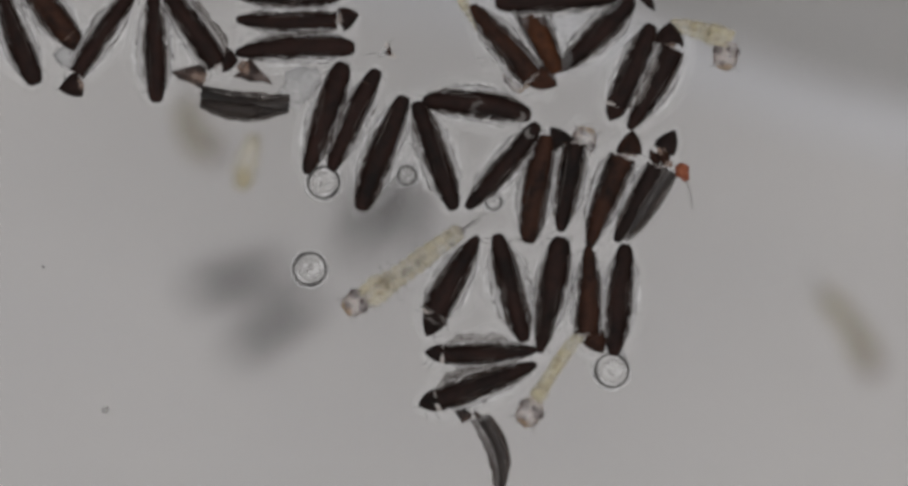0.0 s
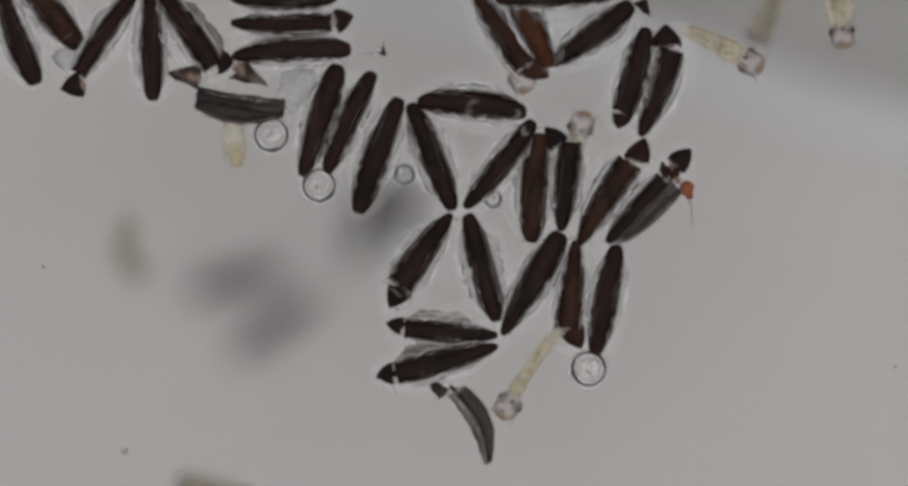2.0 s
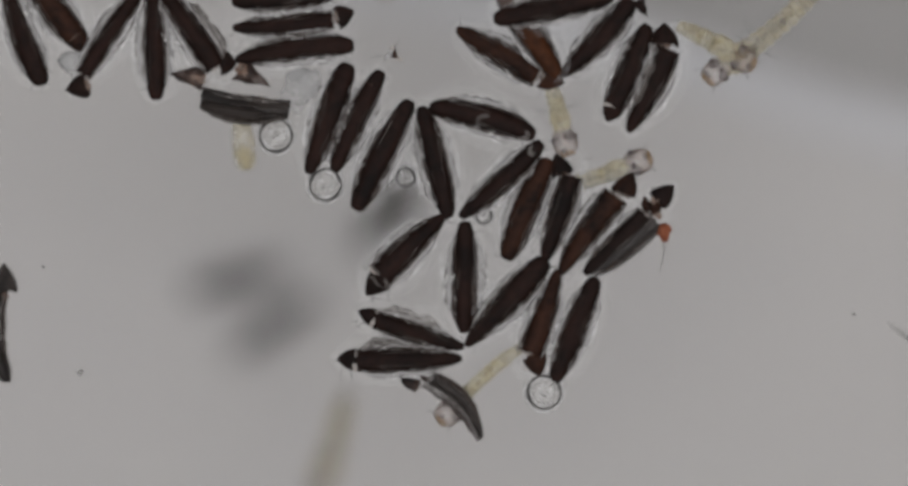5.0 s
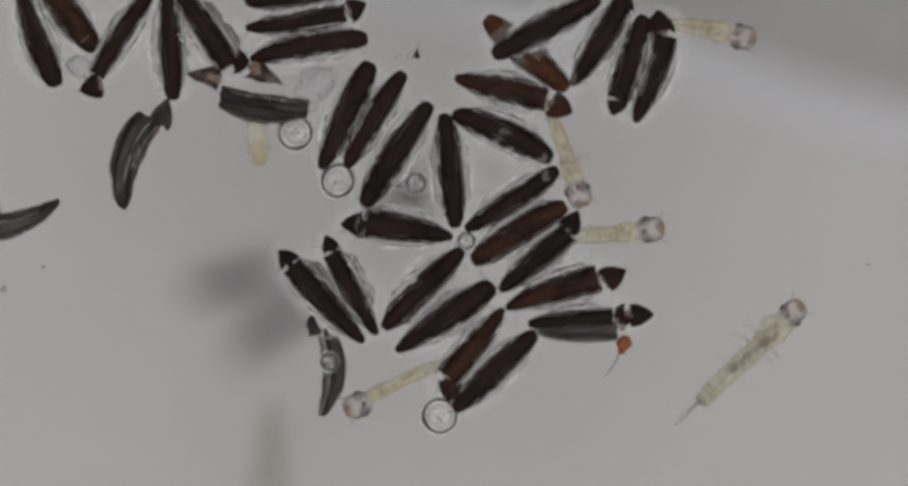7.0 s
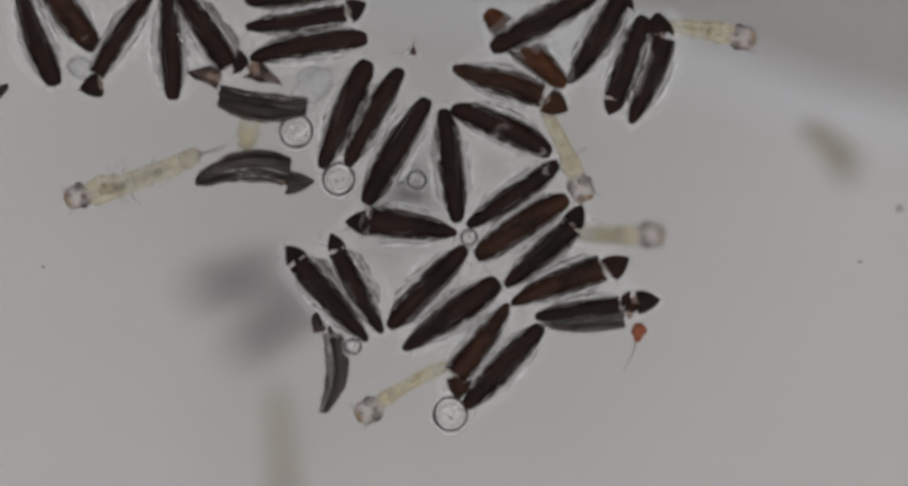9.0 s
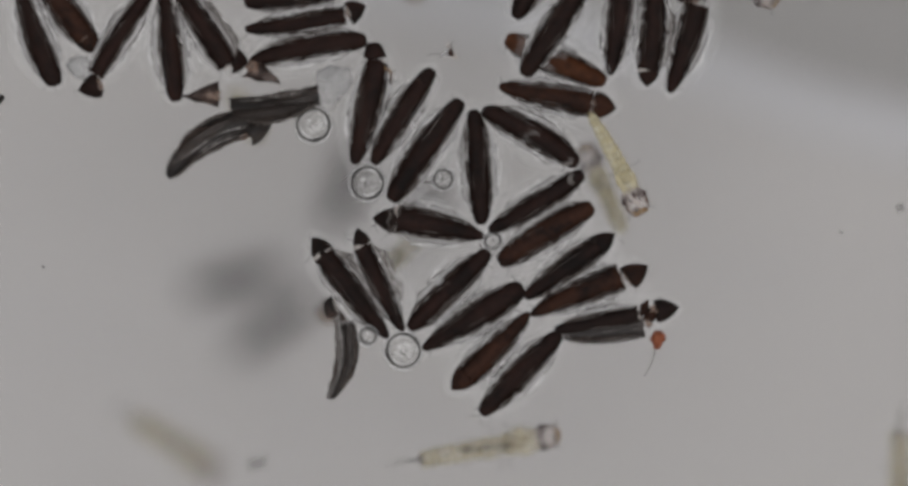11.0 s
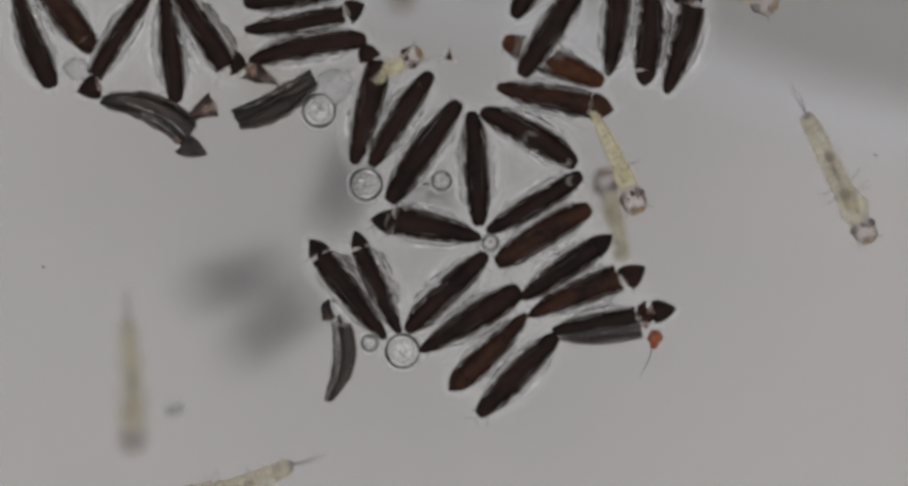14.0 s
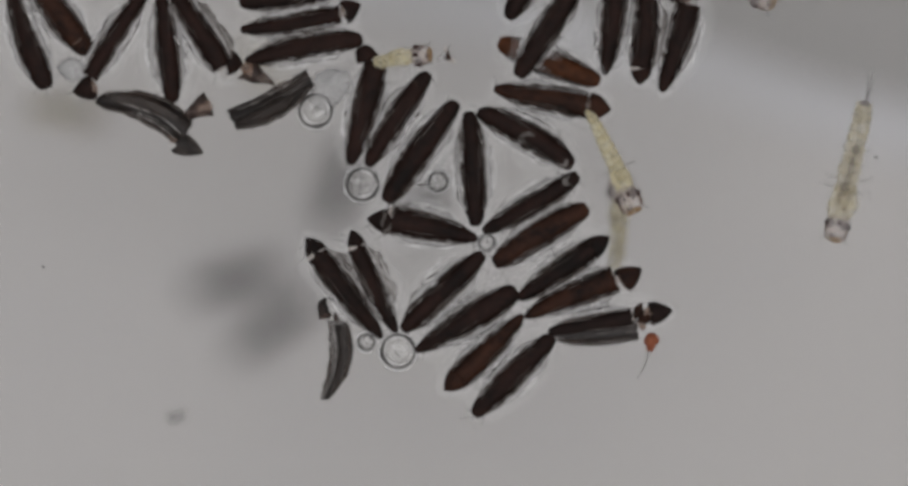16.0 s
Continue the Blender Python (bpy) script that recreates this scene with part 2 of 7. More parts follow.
def shell_mesh(u0, u1, length, w, lean, bend, seed, grow=1.0, steps=30, hollow=False, crack=0.0):
    """The shell from u0 to u1; hollow at u1 where it has broken open; bowed and ragged near a crack."""
    us = [u0 + (u1 - u0) * (0.5 - 0.5 * math.cos(math.pi * k / steps)) for k in range(steps + 1)]
    us = [min(max(u, 0.0025), 0.9975) for u in us]

    def loop(u, g):
        row = egg_loop(u, length, w, lean, bend, seed, g)
        if crack:
            k = math.exp(-((u - crack) / 0.06) ** 2) * length
            n = len(row)
            row = [(x + k * (0.012 * math.sin(2 * math.pi * i / n) ** 2 + 0.034 * noise.noise(Vector((2.2 * math.cos(2 * math.pi * i / n), seed, 1.3)))), y, z)
                   for i, (x, y, z) in enumerate(row)]
        return row

    loops = [loop(u, grow) for u in us]
    if hollow:
        last = loops[-1]
        for i, p in enumerate(last):
            last[i] = (p[0] + length * 0.012 * math.sin(i * 2.3 + seed), p[1], p[2])
        loops += [loop(u, grow * 0.86) for u in (u1 - 0.004, u1 - 0.06, u1 - 0.12)]
    return rings(bmesh.new(), loops)


def cap_mesh(u0, length, w, lean, bend, seed, grow):
    """A broken-off lid: a hollow pointed cone with a ragged rim, its point at +x."""
    x0, x1 = (u0 - 0.5) * length, 0.5 * length
    r0, y0 = half_width(min(u0, 0.82), w, lean) * grow, bend * 4 * u0 * (1 - u0)
    n, loops = 20, []
    for s, k, rim in ((0.5, 0.3, 0), (0.3, 0.62, 0), (0.02, 0.88, 1), (0.0, 1.0, 1), (0.15, 0.99, 0), (0.32, 0.93, 0), (0.5, 0.8, 0), (0.68, 0.6, 0), (0.84, 0.36, 0), (0.95, 0.16, 0), (1.0, 0.05, 0)):
        row = []
        for i in range(n):
            a = 2 * math.pi * i / n
            c = Vector((1.6 * math.cos(a), 1.6 * math.sin(a), seed))
            rag = rim * 0.018 * noise.noise(c * 1.6)
            q = r0 * k * (1 + 0.14 * noise.noise(c + Vector((0, 0, s))))
            row.append((x0 + (x1 - x0) * s + rag, y0 * (1 - s) + q * math.cos(a), 0.8 * q * math.sin(a)))
        loops.append(row)
    return rings(bmesh.new(), loops)


def float_mesh(side, length, w, lean, bend, seed, reach, u0, u1, rough=0.6):
    """The wrinkled air float along one flank."""
    loops = []
    steps = 34
    rnd = random.Random(seed * 17 + side)
    phase = rnd.random() * 9
    for k in range(steps + 1):
        s = k / steps
        u = u0 + (u1 - u0) * s
        h = half_width(u, w, lean)
        swell = min(1.0, 0.15 + 5 * s, 0.15 + 5 * (1 - s))
        rib = 1 + 0.08 * rnd.uniform(-1, 1) * rough / 0.6 + rough * noise.noise(Vector((s * 6 + phase, seed, side)))
        out = reach * swell * rib
        y0 = bend * 4 * u * (1 - u)
        inner, outer = h * (0.80 + 0.16 * noise.noise(Vector((s * 8, seed, 4 + side)))), h + out
        mid, half = 0.5 * (inner + outer), 0.5 * (outer - inner)
        zc = 0.012 + 0.01 * noise.noise(Vector((s * 7, phase, 3)))
        tall = 0.026 + 0.012 * swell
        loops.append([((u - 0.5) * length, side * (mid + half * math.cos(a)) + y0, zc + tall * math.sin(a))
                      for a in (math.pi * i / 7 for i in range(8))])
    bm = bmesh.new()
    vs = [[bm.verts.new(p) for p in loop] for loop in loops]
    for a, b in zip(vs, vs[1:]):
        for i in range(7):
            bm.faces.new((a[i], a[i + 1], b[i + 1], b[i]))
    return bm


def fringe_mesh(side, length, w, lean, bend, seed, reach, u0, u1, count, low, high, thick, drift_by=0.5, long=(0.2, 0.6)):
    """Fine lengthwise ridges and torn threads of a float."""
    rnd = random.Random(seed * 31 + side * 7 + count)
    bm = bmesh.new()
    for n in range(count):
        a = rnd.uniform(u0 - 0.04, u0 + (1 - 0.7 * long[1]) * (u1 - u0))
        e = min(a + rnd.uniform(*long) * (u1 - u0), u1 + 0.04)
        mid, ph = rnd.uniform(low, high), rnd.uniform(0, 50)
        slant = rnd.uniform(-1, 1) * drift_by
        pts, rad = [], []
        for k in range(15):
            s = k / 14
            u = a + (e - a) * s
            off = mid + slant * (s - 0.5)
            h = half_width(u, w, lean)
            q = (u - u0) / (u1 - u0)
            swell = min(1.0, max(0.15, 0.15 + 5 * q), max(0.15, 0.15 + 5 * (1 - q)))
            y = h * (1 if off > 0 else 1 + off) + reach * swell * max(off, 0) + 0.008 * noise.noise(Vector((u * 14 + ph, ph, 0)))
            pts.append(((u - 0.5) * length, side * y + bend * 4 * u * (1 - u), 0.05 + 0.01 * noise.noise(Vector((u * 9, ph, 2))) - 0.03 * max(off, 0)))
            rad.append(thick * (0.35 + 0.65 * math.sin(math.pi * min(max(s, 0.06), 0.94))) * (1 + 0.5 * noise.noise(Vector((u * 30, ph, 5)))))
        tube(bm, pts, rad, 5)
    return bm


def wisp(parent, spots, seed):
    """Fine torn threads at an egg's tip or flank."""
    rnd = random.Random(seed)
    for x, y, ang, long in spots:
        pts = []
        for i in range(5):
            pts.append((x, y, 0.01))
            x += long / 4 * math.cos(ang)
            y += long / 4 * math.sin(ang)
            ang += rnd.uniform(-0.35, 0.35)
        part("thread", tube(bmesh.new(), pts, [0.0018, 0.0017, 0.0015, 0.0012, 0.0007], 5), HAIR, parent)


EGG_GROUP = "floating mosquito eggs"


hinges = {}


def lid_pose(key, px, py, turn):
    """The pose of an egg's lid, moved by px, py and turned about its hinge."""
    h = hinges[key]
    return pose((h + px) * MM, py * MM, 0, 0, 0, turn) @ pose(-h * MM, 0, 0)


def egg(key, length, w=0.112, tone=SHELL, label="dark brown mosquito egg floating with ribbed clear floats", lean=1.1, thin=0.0, bend=0.0, crack_tone=PALE,
        seed=1, reach=0.021, seam=0.0, gape=0.0, cap=None, threads=(), fl=(0.16, 0.86), floats=(1, -1), cap_from=0.0, cap_grow=1.0, flank=0):
    """seam: where a pale crack rings the shell; gape: where the shell has broken open; cap: the pose of its loosened lid."""
    root = thing(key, "mosquito_egg", label, "mosquito egg", EGG_GROUP)
    lean, w = (lean, thin), w * 1.08
    bend = bend or random.Random(seed * 7).uniform(-0.013, 0.013)
    a = (length, w, lean, bend, seed)
    cut = gape or seam
    if not cut:
        part("shell", shell_mesh(0, 1, *a), tone, root)
    else:
        gap = 0.008 if gape else 0.005
        part("shell", shell_mesh(0, cut - gap, *a, hollow=bool(gape), crack=0.0 if gape else cut), tone, root)
        if seam:
            part("membrane", shell_mesh(cut - 0.03, cut + 0.03, *a, grow=0.93, steps=4, crack=cut), crack_tone, root, "membrane showing in the crack")
        if gape:
            lid = part("cap", cap_mesh(max(cut + gap, cap_from), *a, 1.12 if cap_grow == 1.0 else cap_grow), tone, root, "broken-off pointed egg cap")
        else:
            lid = part("cap", cap_mesh(cut + gap, *a, 0.93) if crack_tone is PALE else shell_mesh(cut + gap, 1, *a, steps=10, crack=cut), tone, root, "loosened pointed egg cap")
        if gape:
            bm = bmesh.new()
            blob(bm, ((cut - 0.5) * length - 0.012, 0, 0.0), (0.018, half_width(cut, w, lean) * 0.8, 0.025), 0.5, seed + 60)
            part("lining", bm, PALE, root, "pale torn lining at the open end")
        if gape:
            bm = bmesh.new()
            uc = max(cut + gap, cap_from) + 0.02
            blob(bm, ((uc - 0.5) * length - 0.004, 0, 0.0), (0.018, half_width(uc, w, lean) * cap_grow * 0.7, 0.028), 0.5, seed + 70)
            part("cap_lining", bm, DIM, lid, "pale brown lining of the cap")
        things[key + ".cap"], hinges[key] = lid, (cut - 0.5) * length
        if cap:
            lid.matrix_basis = lid_pose(key, *cap)
        elif seam and crack_tone is PALE:
            lid.matrix_basis = lid_pose(key, 0.002, 0.005 * (flank or 1), 4 * (flank or 1))
    top = min(fl[1], cut - 0.03) if cut else fl[1]
    for side in floats:
        part("float", float_mesh(side, *a, reach, fl[0], top), FLOAT, root, "clear wrinkled air float")
        part("pale_fringe", fringe_mesh(side, *a, reach, fl[0], top, 15, 0.2, 1.7, 0.0027, 0.9, (0.15, 0.55)), FRINGE_GLINT, root, "white frayed edge of the float with painted refraction glints")
        part("grey_fringe", fringe_mesh(side, *a, reach, fl[0], top, 13, -0.1, 1.25, 0.0022, 0.7, (0.15, 0.6)), GREY_STREAK, root, "grey frayed ridges of the float")
        part("inner_float", float_mesh(side, *a, reach * 0.55, fl[0] - 0.09, top + 0.03, 0.3), BRUISE, root, "dark feathered band along the shell")
        part("dark_fringe", fringe_mesh(side, *a, reach, fl[0] - 0.08, top + 0.04, 6, -0.18, 0.1, 0.0026, 0.4, (0.2, 0.5)), BRUISE, root, "dark feathered edge of the shell")
    for side in (1, -1):
        part("ridge", fringe_mesh(side, *a, reach, 0.15, top, 2, -0.55, -0.2, 0.0017, 0.25, (0.2, 0.6)), GREY_STREAK, root, "thin grey ridge along the shell")
    if flank:
        part("flank", float_mesh(flank, *a, 0.046, 0.22, (cut or 0.97) - 0.02, 0.35), FLANK, root, "limp grey-brown skin along one side")
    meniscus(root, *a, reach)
    rnd = random.Random(seed + 500)
    auto = []
    for k in range(3):
        u, s = rnd.choice((0.02, 0.06, 0.75, 0.9, 0.97)), rnd.choice((1, -1))
        auto.append(((u - 0.5) * length, s * half_width(u, w, lean), s * rnd.uniform(0.5, 2.6), rnd.uniform(0.025, 0.05)))
    wisp(root, tuple(threads) + tuple(auto), seed)
    return root


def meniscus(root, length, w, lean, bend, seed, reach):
    """The skirt of water round a floating egg, its bright gleam painted white, in three rings that thin outwards."""
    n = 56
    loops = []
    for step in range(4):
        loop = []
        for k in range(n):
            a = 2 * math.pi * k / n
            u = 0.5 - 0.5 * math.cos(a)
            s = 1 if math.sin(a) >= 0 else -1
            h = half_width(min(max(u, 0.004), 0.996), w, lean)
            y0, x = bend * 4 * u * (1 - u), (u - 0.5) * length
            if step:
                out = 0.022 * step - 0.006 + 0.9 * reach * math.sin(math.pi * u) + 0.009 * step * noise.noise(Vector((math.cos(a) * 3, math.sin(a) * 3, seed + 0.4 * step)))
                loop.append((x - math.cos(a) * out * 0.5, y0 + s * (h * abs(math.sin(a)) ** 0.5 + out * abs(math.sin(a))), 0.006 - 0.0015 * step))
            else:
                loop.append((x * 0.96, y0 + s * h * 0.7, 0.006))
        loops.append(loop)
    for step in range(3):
        part("meniscus", rings(bmesh.new(), loops[step:step + 2], False), MENISCUS_GLOW[step], root, "rim of water drawn up round the egg, its gleam painted white")


def husk(key, length, w, bend, seed, label, tail=0.0, mouth=0.88, lid=None, folds=3, tone=HUSK, lid_tone=TORN, core=None, thin=0.2, pale=()):
    """An empty grey egg skin, curved, split open at one end, with lengthwise folds and frayed flanks."""
    root = thing(key, "egg_husk", label, "egg husk", "empty egg husks")
    lean = (0.95, thin)
    part("skin", shell_mesh(tail, mouth, length, w, lean, bend, seed, hollow=True), tone, root)
    rnd = random.Random(seed)
    for k in range(folds):
        off = (k - (folds - 1) / 2) * 1.5 / folds + rnd.uniform(-0.1, 0.1)
        a, e = tail + rnd.uniform(0.04, 0.2), mouth - rnd.uniform(0.02, 0.2)
        pts, rad = [], []
        for i in range(19):
            u = a + (e - a) * i / 18
            h = half_width(u, w, lean)
            y = max(-0.95, min(0.95, off + 0.22 * noise.noise(Vector((u * 5, seed, k)))))
            pts.append(((u - 0.5) * length, bend * 4 * u * (1 - u) + h * y, h * 0.8 * max(0.05, 1 - y * y) ** 0.5 * 0.97))
            rad.append((0.0055 + 0.006 * noise.noise(Vector((u * 7, k, seed)))) * (0.25 + 0.75 * math.sin(math.pi * i / 18)))
        if k % 2:
            rad = [0.7 * max(r, 0.001) for r in rad]
        part("fold", tube(bmesh.new(), pts, [max(r, 0.0008) for r in rad], 6), GREY_STREAK if k % 2 else BRUISE, root)
    for s in (1, -1):
        for k in range(13):
            if core and k < 5:
                continue
            low, high, thick, tone_k = (-0.16, 0.2, 0.005, BRUISE) if k < 7 else (-0.4, 0.6, 0.0035, GREY_STREAK)
            part("strand", fringe_mesh(s, length, w, lean, bend, seed * 20 + k, 0.013, tail + 0.05, mouth - 0.03, 1, low, high, thick, 0.5, (0.15, 0.6)), tone_k, root)
    for off, a, e in pale:
        pts = []
        for i in range(15):
            u = a + (e - a) * i / 14
            h = half_width(u, w, lean)
            y = off + 0.12 * noise.noise(Vector((u * 4, seed, off)))
            pts.append(((u - 0.5) * length, bend * 4 * u * (1 - u) + h * y, h * 0.8 * max(0.05, 1 - y * y) ** 0.5 + 0.004))
        part("pale_fold", tube(bmesh.new(), pts, [0.0030 * (0.2 + 0.8 * math.sin(math.pi * i / 14)) * (1 + 0.5 * math.sin(i * 1.9 + seed)) for i in range(15)], 6), SLIT, root, "pale slit along the fold")
    if core:
        u0, u1, off, r = core
        pts, rad = [], []
        for i in range(13):
            u = u0 + (u1 - u0) * i / 12
            pts.append(((u - 0.5) * length, bend * 4 * u * (1 - u) + off * w, 0.72 * half_width(u, w, lean) + 0.004))
            rad.append((1 - 0.85 * (i / 12) ** 4) * r * (0.25 + 0.75 * math.sin(math.pi * min(0.12 + i / 15, 0.9))) * (1 + 0.4 * noise.noise(Vector((u * 8, seed, 2)))))
        part("dark_core", tube(bmesh.new(), pts, rad, 8), INK, root, "dark band along one side of the skin")
    if lid:
        px, py, turn, size = lid
        cone = cap_mesh(0.4, 2.5 * size, 1.2 * size, (1.0, 0.0), 0.0, seed, 1.0)
        ob = part("cap", cone if lid_tone is GREYCAP else shard_mesh(size, seed), lid_tone, root, "torn dark pointed cap")
        ob.matrix_basis = pose(px * MM, py * MM, 0.01 * MM, 0, 0, turn)
        bm = blob(bmesh.new(), (-size * 0.3, size * 0.05, size * 0.22), (size * 0.4, size * 0.16, size * 0.1), 0.7, seed)
        part("lining", bm, DIM, ob, "pale torn lining")
    return root


def shard_mesh(size, seed, thick=0.012):
    """A bent, torn three-cornered piece of shell, its point at +x."""
    rnd = random.Random(seed)
    rim = []
    corners = [(size, 0.05 * size), (-0.55 * size, 0.62 * size), (-0.75 * size, -0.55 * size)]
    for (ax, ay), (bx, by) in zip(corners, corners[1:] + corners[:1]):
        for k in range(5):
            s = k / 5
            rim.append((ax + (bx - ax) * s + rnd.uniform(-0.06, 0.06) * size, ay + (by - ay) * s + rnd.uniform(-0.06, 0.06) * size))
    bm = bmesh.new()
    top, low = [], []
    for f, lift in ((1.0, 0.0), (0.7, 0.16), (0.35, 0.24)):
        top.append([(x * f, y * f, lift * size + thick) for x, y in rim])
        low.append([(x * f, y * f, lift * size - thick) for x, y in rim])
    return rings(bm, low[::-1] + top)


def scrap(key, size, seed, label, tone=BROWN, lining=True):
    """A torn-off piece of shell that floats by itself, with a pale inner skin."""
    root = thing(key, "shell_fragment", label, "shell fragment")
    part("shell", shard_mesh(size, seed), tone, root)
    if lining:
        bm = bmesh.new()
        blob(bm, (-size * 0.35, size * 0.1, size * 0.2), (size * 0.42, size * 0.3, size * 0.16), 0.6, seed + 3)
        part("lining", bm, DIM, root, "pale brown torn lining")
    return root


# ---- larvae ----
def squared(d, p=0.6):
    return Vector([math.copysign(abs(c) ** p, c) for c in d])


def head_mesh(x, y, z, hl, seed):
    """A squarish rounded head, narrower at the mouth."""
    bm = blob(bmesh.new(), (0, 0, 0), (1, 1, 1), 0.12, seed, 20, 13)
    for v in bm.verts:
        c = squared(v.co)
        taper = 1 - 0.22 * max(0.0, c.x) - 0.10 * max(0.0, -c.x)
        v.co = (x + hl * 1.0 * c.x, y + hl * 0.90 * c.y * taper, z + hl * 0.55 * c.z)
    return bm


def larva(key, length, label, curve=0.0, seed=1, width=0.128, tails=True, z=-0.06, gut=True, head=0.062, thin=0.07, hairs=True, scallop=0.84, stripe=1):
    """A young larva, head at +x, tail at -x; curve: sideways bow of the body in mm; stripe: the side with more yellow fat."""
    root = thing(key, "mosquito_larva", label, "mosquito larva", "hatched mosquito larvae")
    rnd = random.Random(seed)
    hl = head                                   # half the head's length
    x_neck = length / 2 - 2 * hl

    def bow(x):
        s = (x + length / 2) / length
        return curve * 4 * s * (1 - s)

    def lump(name, x, y, dz, size, rough, n, material, parent, label="", nu=14, nv=9):
        return part(name, blob(bmesh.new(), (x, y, z + dz), size, rough, seed + n, nu, nv), material, parent, label)

    hx = x_neck + hl
    hy = bow(hx)
    hd = part("head", head_mesh(hx, hy, z, hl, seed), HEADM, root, "pale clear squarish head with dark eyes")
    for s in (1, -1):
        lump("eye", hx - hl * 0.28, hy + s * hl * 0.74, hl * 0.42, (0.014, 0.011, 0.010), 0.8, s, EYE_M, hd, "dark red-brown eye")
        lump("cheek", hx - hl * 0.30, hy + s * hl * 0.50, hl * 0.50, (hl * 0.36, hl * 0.26, 0.010), 0.8, 5 + s, VEIL, hd, "greyish shade beside the eye", 18, 10)
        lump("dark_cheek", hx + hl * 0.22, hy + s * hl * 0.72, hl * 0.42, (hl * 0.34, hl * 0.08, 0.008), 1.0, 15 + s, SHADE, hd, "brown mark along the cheek")
        part("feeler", tube(bmesh.new(), [(hx + hl * 0.5, hy + s * hl * 0.6, z), (hx + hl * 0.85, hy + s * hl * 0.9, z), (hx + hl * 1.0, hy + s * hl * 1.02, z)], [0.0024, 0.002, 0.001], 5), HAIR, hd)
    lump("egg_tooth", hx - hl * 0.42, hy + 0.1 * hl * stripe, hl * 0.56, (0.011, 0.008, 0.006), 0.9, 0, EYE_M, hd)
    lump("mouth_brush", hx + hl * 0.74, hy, hl * 0.40, (hl * 0.20, hl * 0.50, 0.012), 0.9, 9, MOUTH, hd, "olive-brown mouth brush", 22, 12)
    lump("mouth_shade", hx + hl * 0.52, hy - 0.2 * hl * stripe, hl * 0.52, (hl * 0.16, hl * 0.24, 0.008), 1.0, 11, VEIL, hd)
    things[key + ".head"], hinges[key + ".head"] = hd, x_neck
    # chest
    tx = x_neck - width * 0.42
    lump("thorax", tx, bow(tx), 0, (width * 0.64, width * (0.50 if gut else 0.44), width * 0.42), 0.35, 2, SKIN if gut else HATCHSKIN, root, "yellowish clear thorax", 22, 13)
    for s in (1, -1):
        lump("thorax_fat", tx + width * 0.05, bow(tx) + s * width * 0.27, width * 0.26, (width * 0.50, width * 0.17, 0.012), 0.7, 30 + s, FAT, root, "yellow fat along the thorax", 20, 11)
    lump("crop", tx - width * 0.1, bow(tx), width * 0.36, (width * 0.30, width * 0.20, 0.010), 0.9, 4, CROP if gut else PULP, root, "brown crop" if gut else "yellowish crop", 20, 11)
    # abdomen in segments
    n = 9
    a0, a1 = tx - width * 0.3, -length / 2
    for k in range(n):
        xa, xb = a0 + (a1 - a0) * k / n, a0 + (a1 - a0) * (k + 1) / n
        xm, step = 0.5 * (xa + xb), abs(xb - xa)
        r = width * (0.40 - thin * (k / n) ** 1.6) * rnd.uniform(0.95, 1.04)
        barrel = []
        for i in range(7):
            x = xa + (xb - xa) * i / 6
            q = r * (1 - (1 - scallop) * (2 * i / 6 - 1) ** 2)
            if k == n - 1:
                q *= 1 - 0.6 * (i / 6) ** 2
            barrel.append([(x, bow(x) + q * (1 + 0.10 * noise.noise(Vector((x * 30, math.cos(a) * 1.5, seed + math.sin(a))))) * math.cos(a), z + 0.8 * q * math.sin(a)) for a in (2 * math.pi * j / 16 for j in range(16))])
        part("segment", rings(bmesh.new(), barrel), SKIN if gut else HATCHSKIN, root)
        if k < n - 1:
            grey = gut and k < 5
            lump("gut", xm + step * rnd.uniform(-0.1, 0.1), bow(xm) + r * rnd.uniform(-0.15, 0.15), r * 0.62, (step * 0.55, r * rnd.uniform(0.34, 0.44) * (1 if k < 6 else 0.6), r * 0.3), 0.4, 20 + k, GUT if grey else PULP, root, "", 14, 9)
        for s in (1, -1):
            if gut or s == stripe or k % 3 == 0:
                lump("fat", xm + step * rnd.uniform(-0.15, 0.15), bow(xm) + s * r * rnd.uniform(0.5, 0.75), r * 0.45, (step * rnd.uniform(0.38, 0.58), r * rnd.uniform(0.20, 0.30), r * 0.3), 0.6, 50 + 3 * k + s, FAT, root, "", 14, 9)
        if k == n - 2:
            for s in (1, -1):
                lump("fat", xm, bow(xm) + s * r * 0.35, r * 0.6, (step * 0.5, r * 0.36, r * 0.25), 0.8, 80 + s, FAT, root)
                if gut:
                    lump("dark_dot", xm + step * 0.2 * s, bow(xm) + s * r * 0.5, r * 0.7, (0.006, 0.005, 0.004), 0.5, 90 + s, EYE_M, root)
        if hairs and k in ((0, 1, 4) if gut else (0,)):
            for s in (1, -1):
                for turn in (0.0, 0.35):
                    ang = s * (rnd.uniform(1.3, 1.9) + turn)
                    long = rnd.uniform(0.04, 0.08) if k < 4 else rnd.uniform(0.02, 0.04)
                    p = Vector((xm, bow(xm) + s * r * 0.9, z))
                    q = p + Vector((math.cos(ang), math.sin(ang), 0)) * long
                    part("bristle", tube(bmesh.new(), [p, (p + q) / 2 + Vector((0.006, 0, 0)), q], [0.0012, 0.0010, 0.0006], 5), HAIR, root)
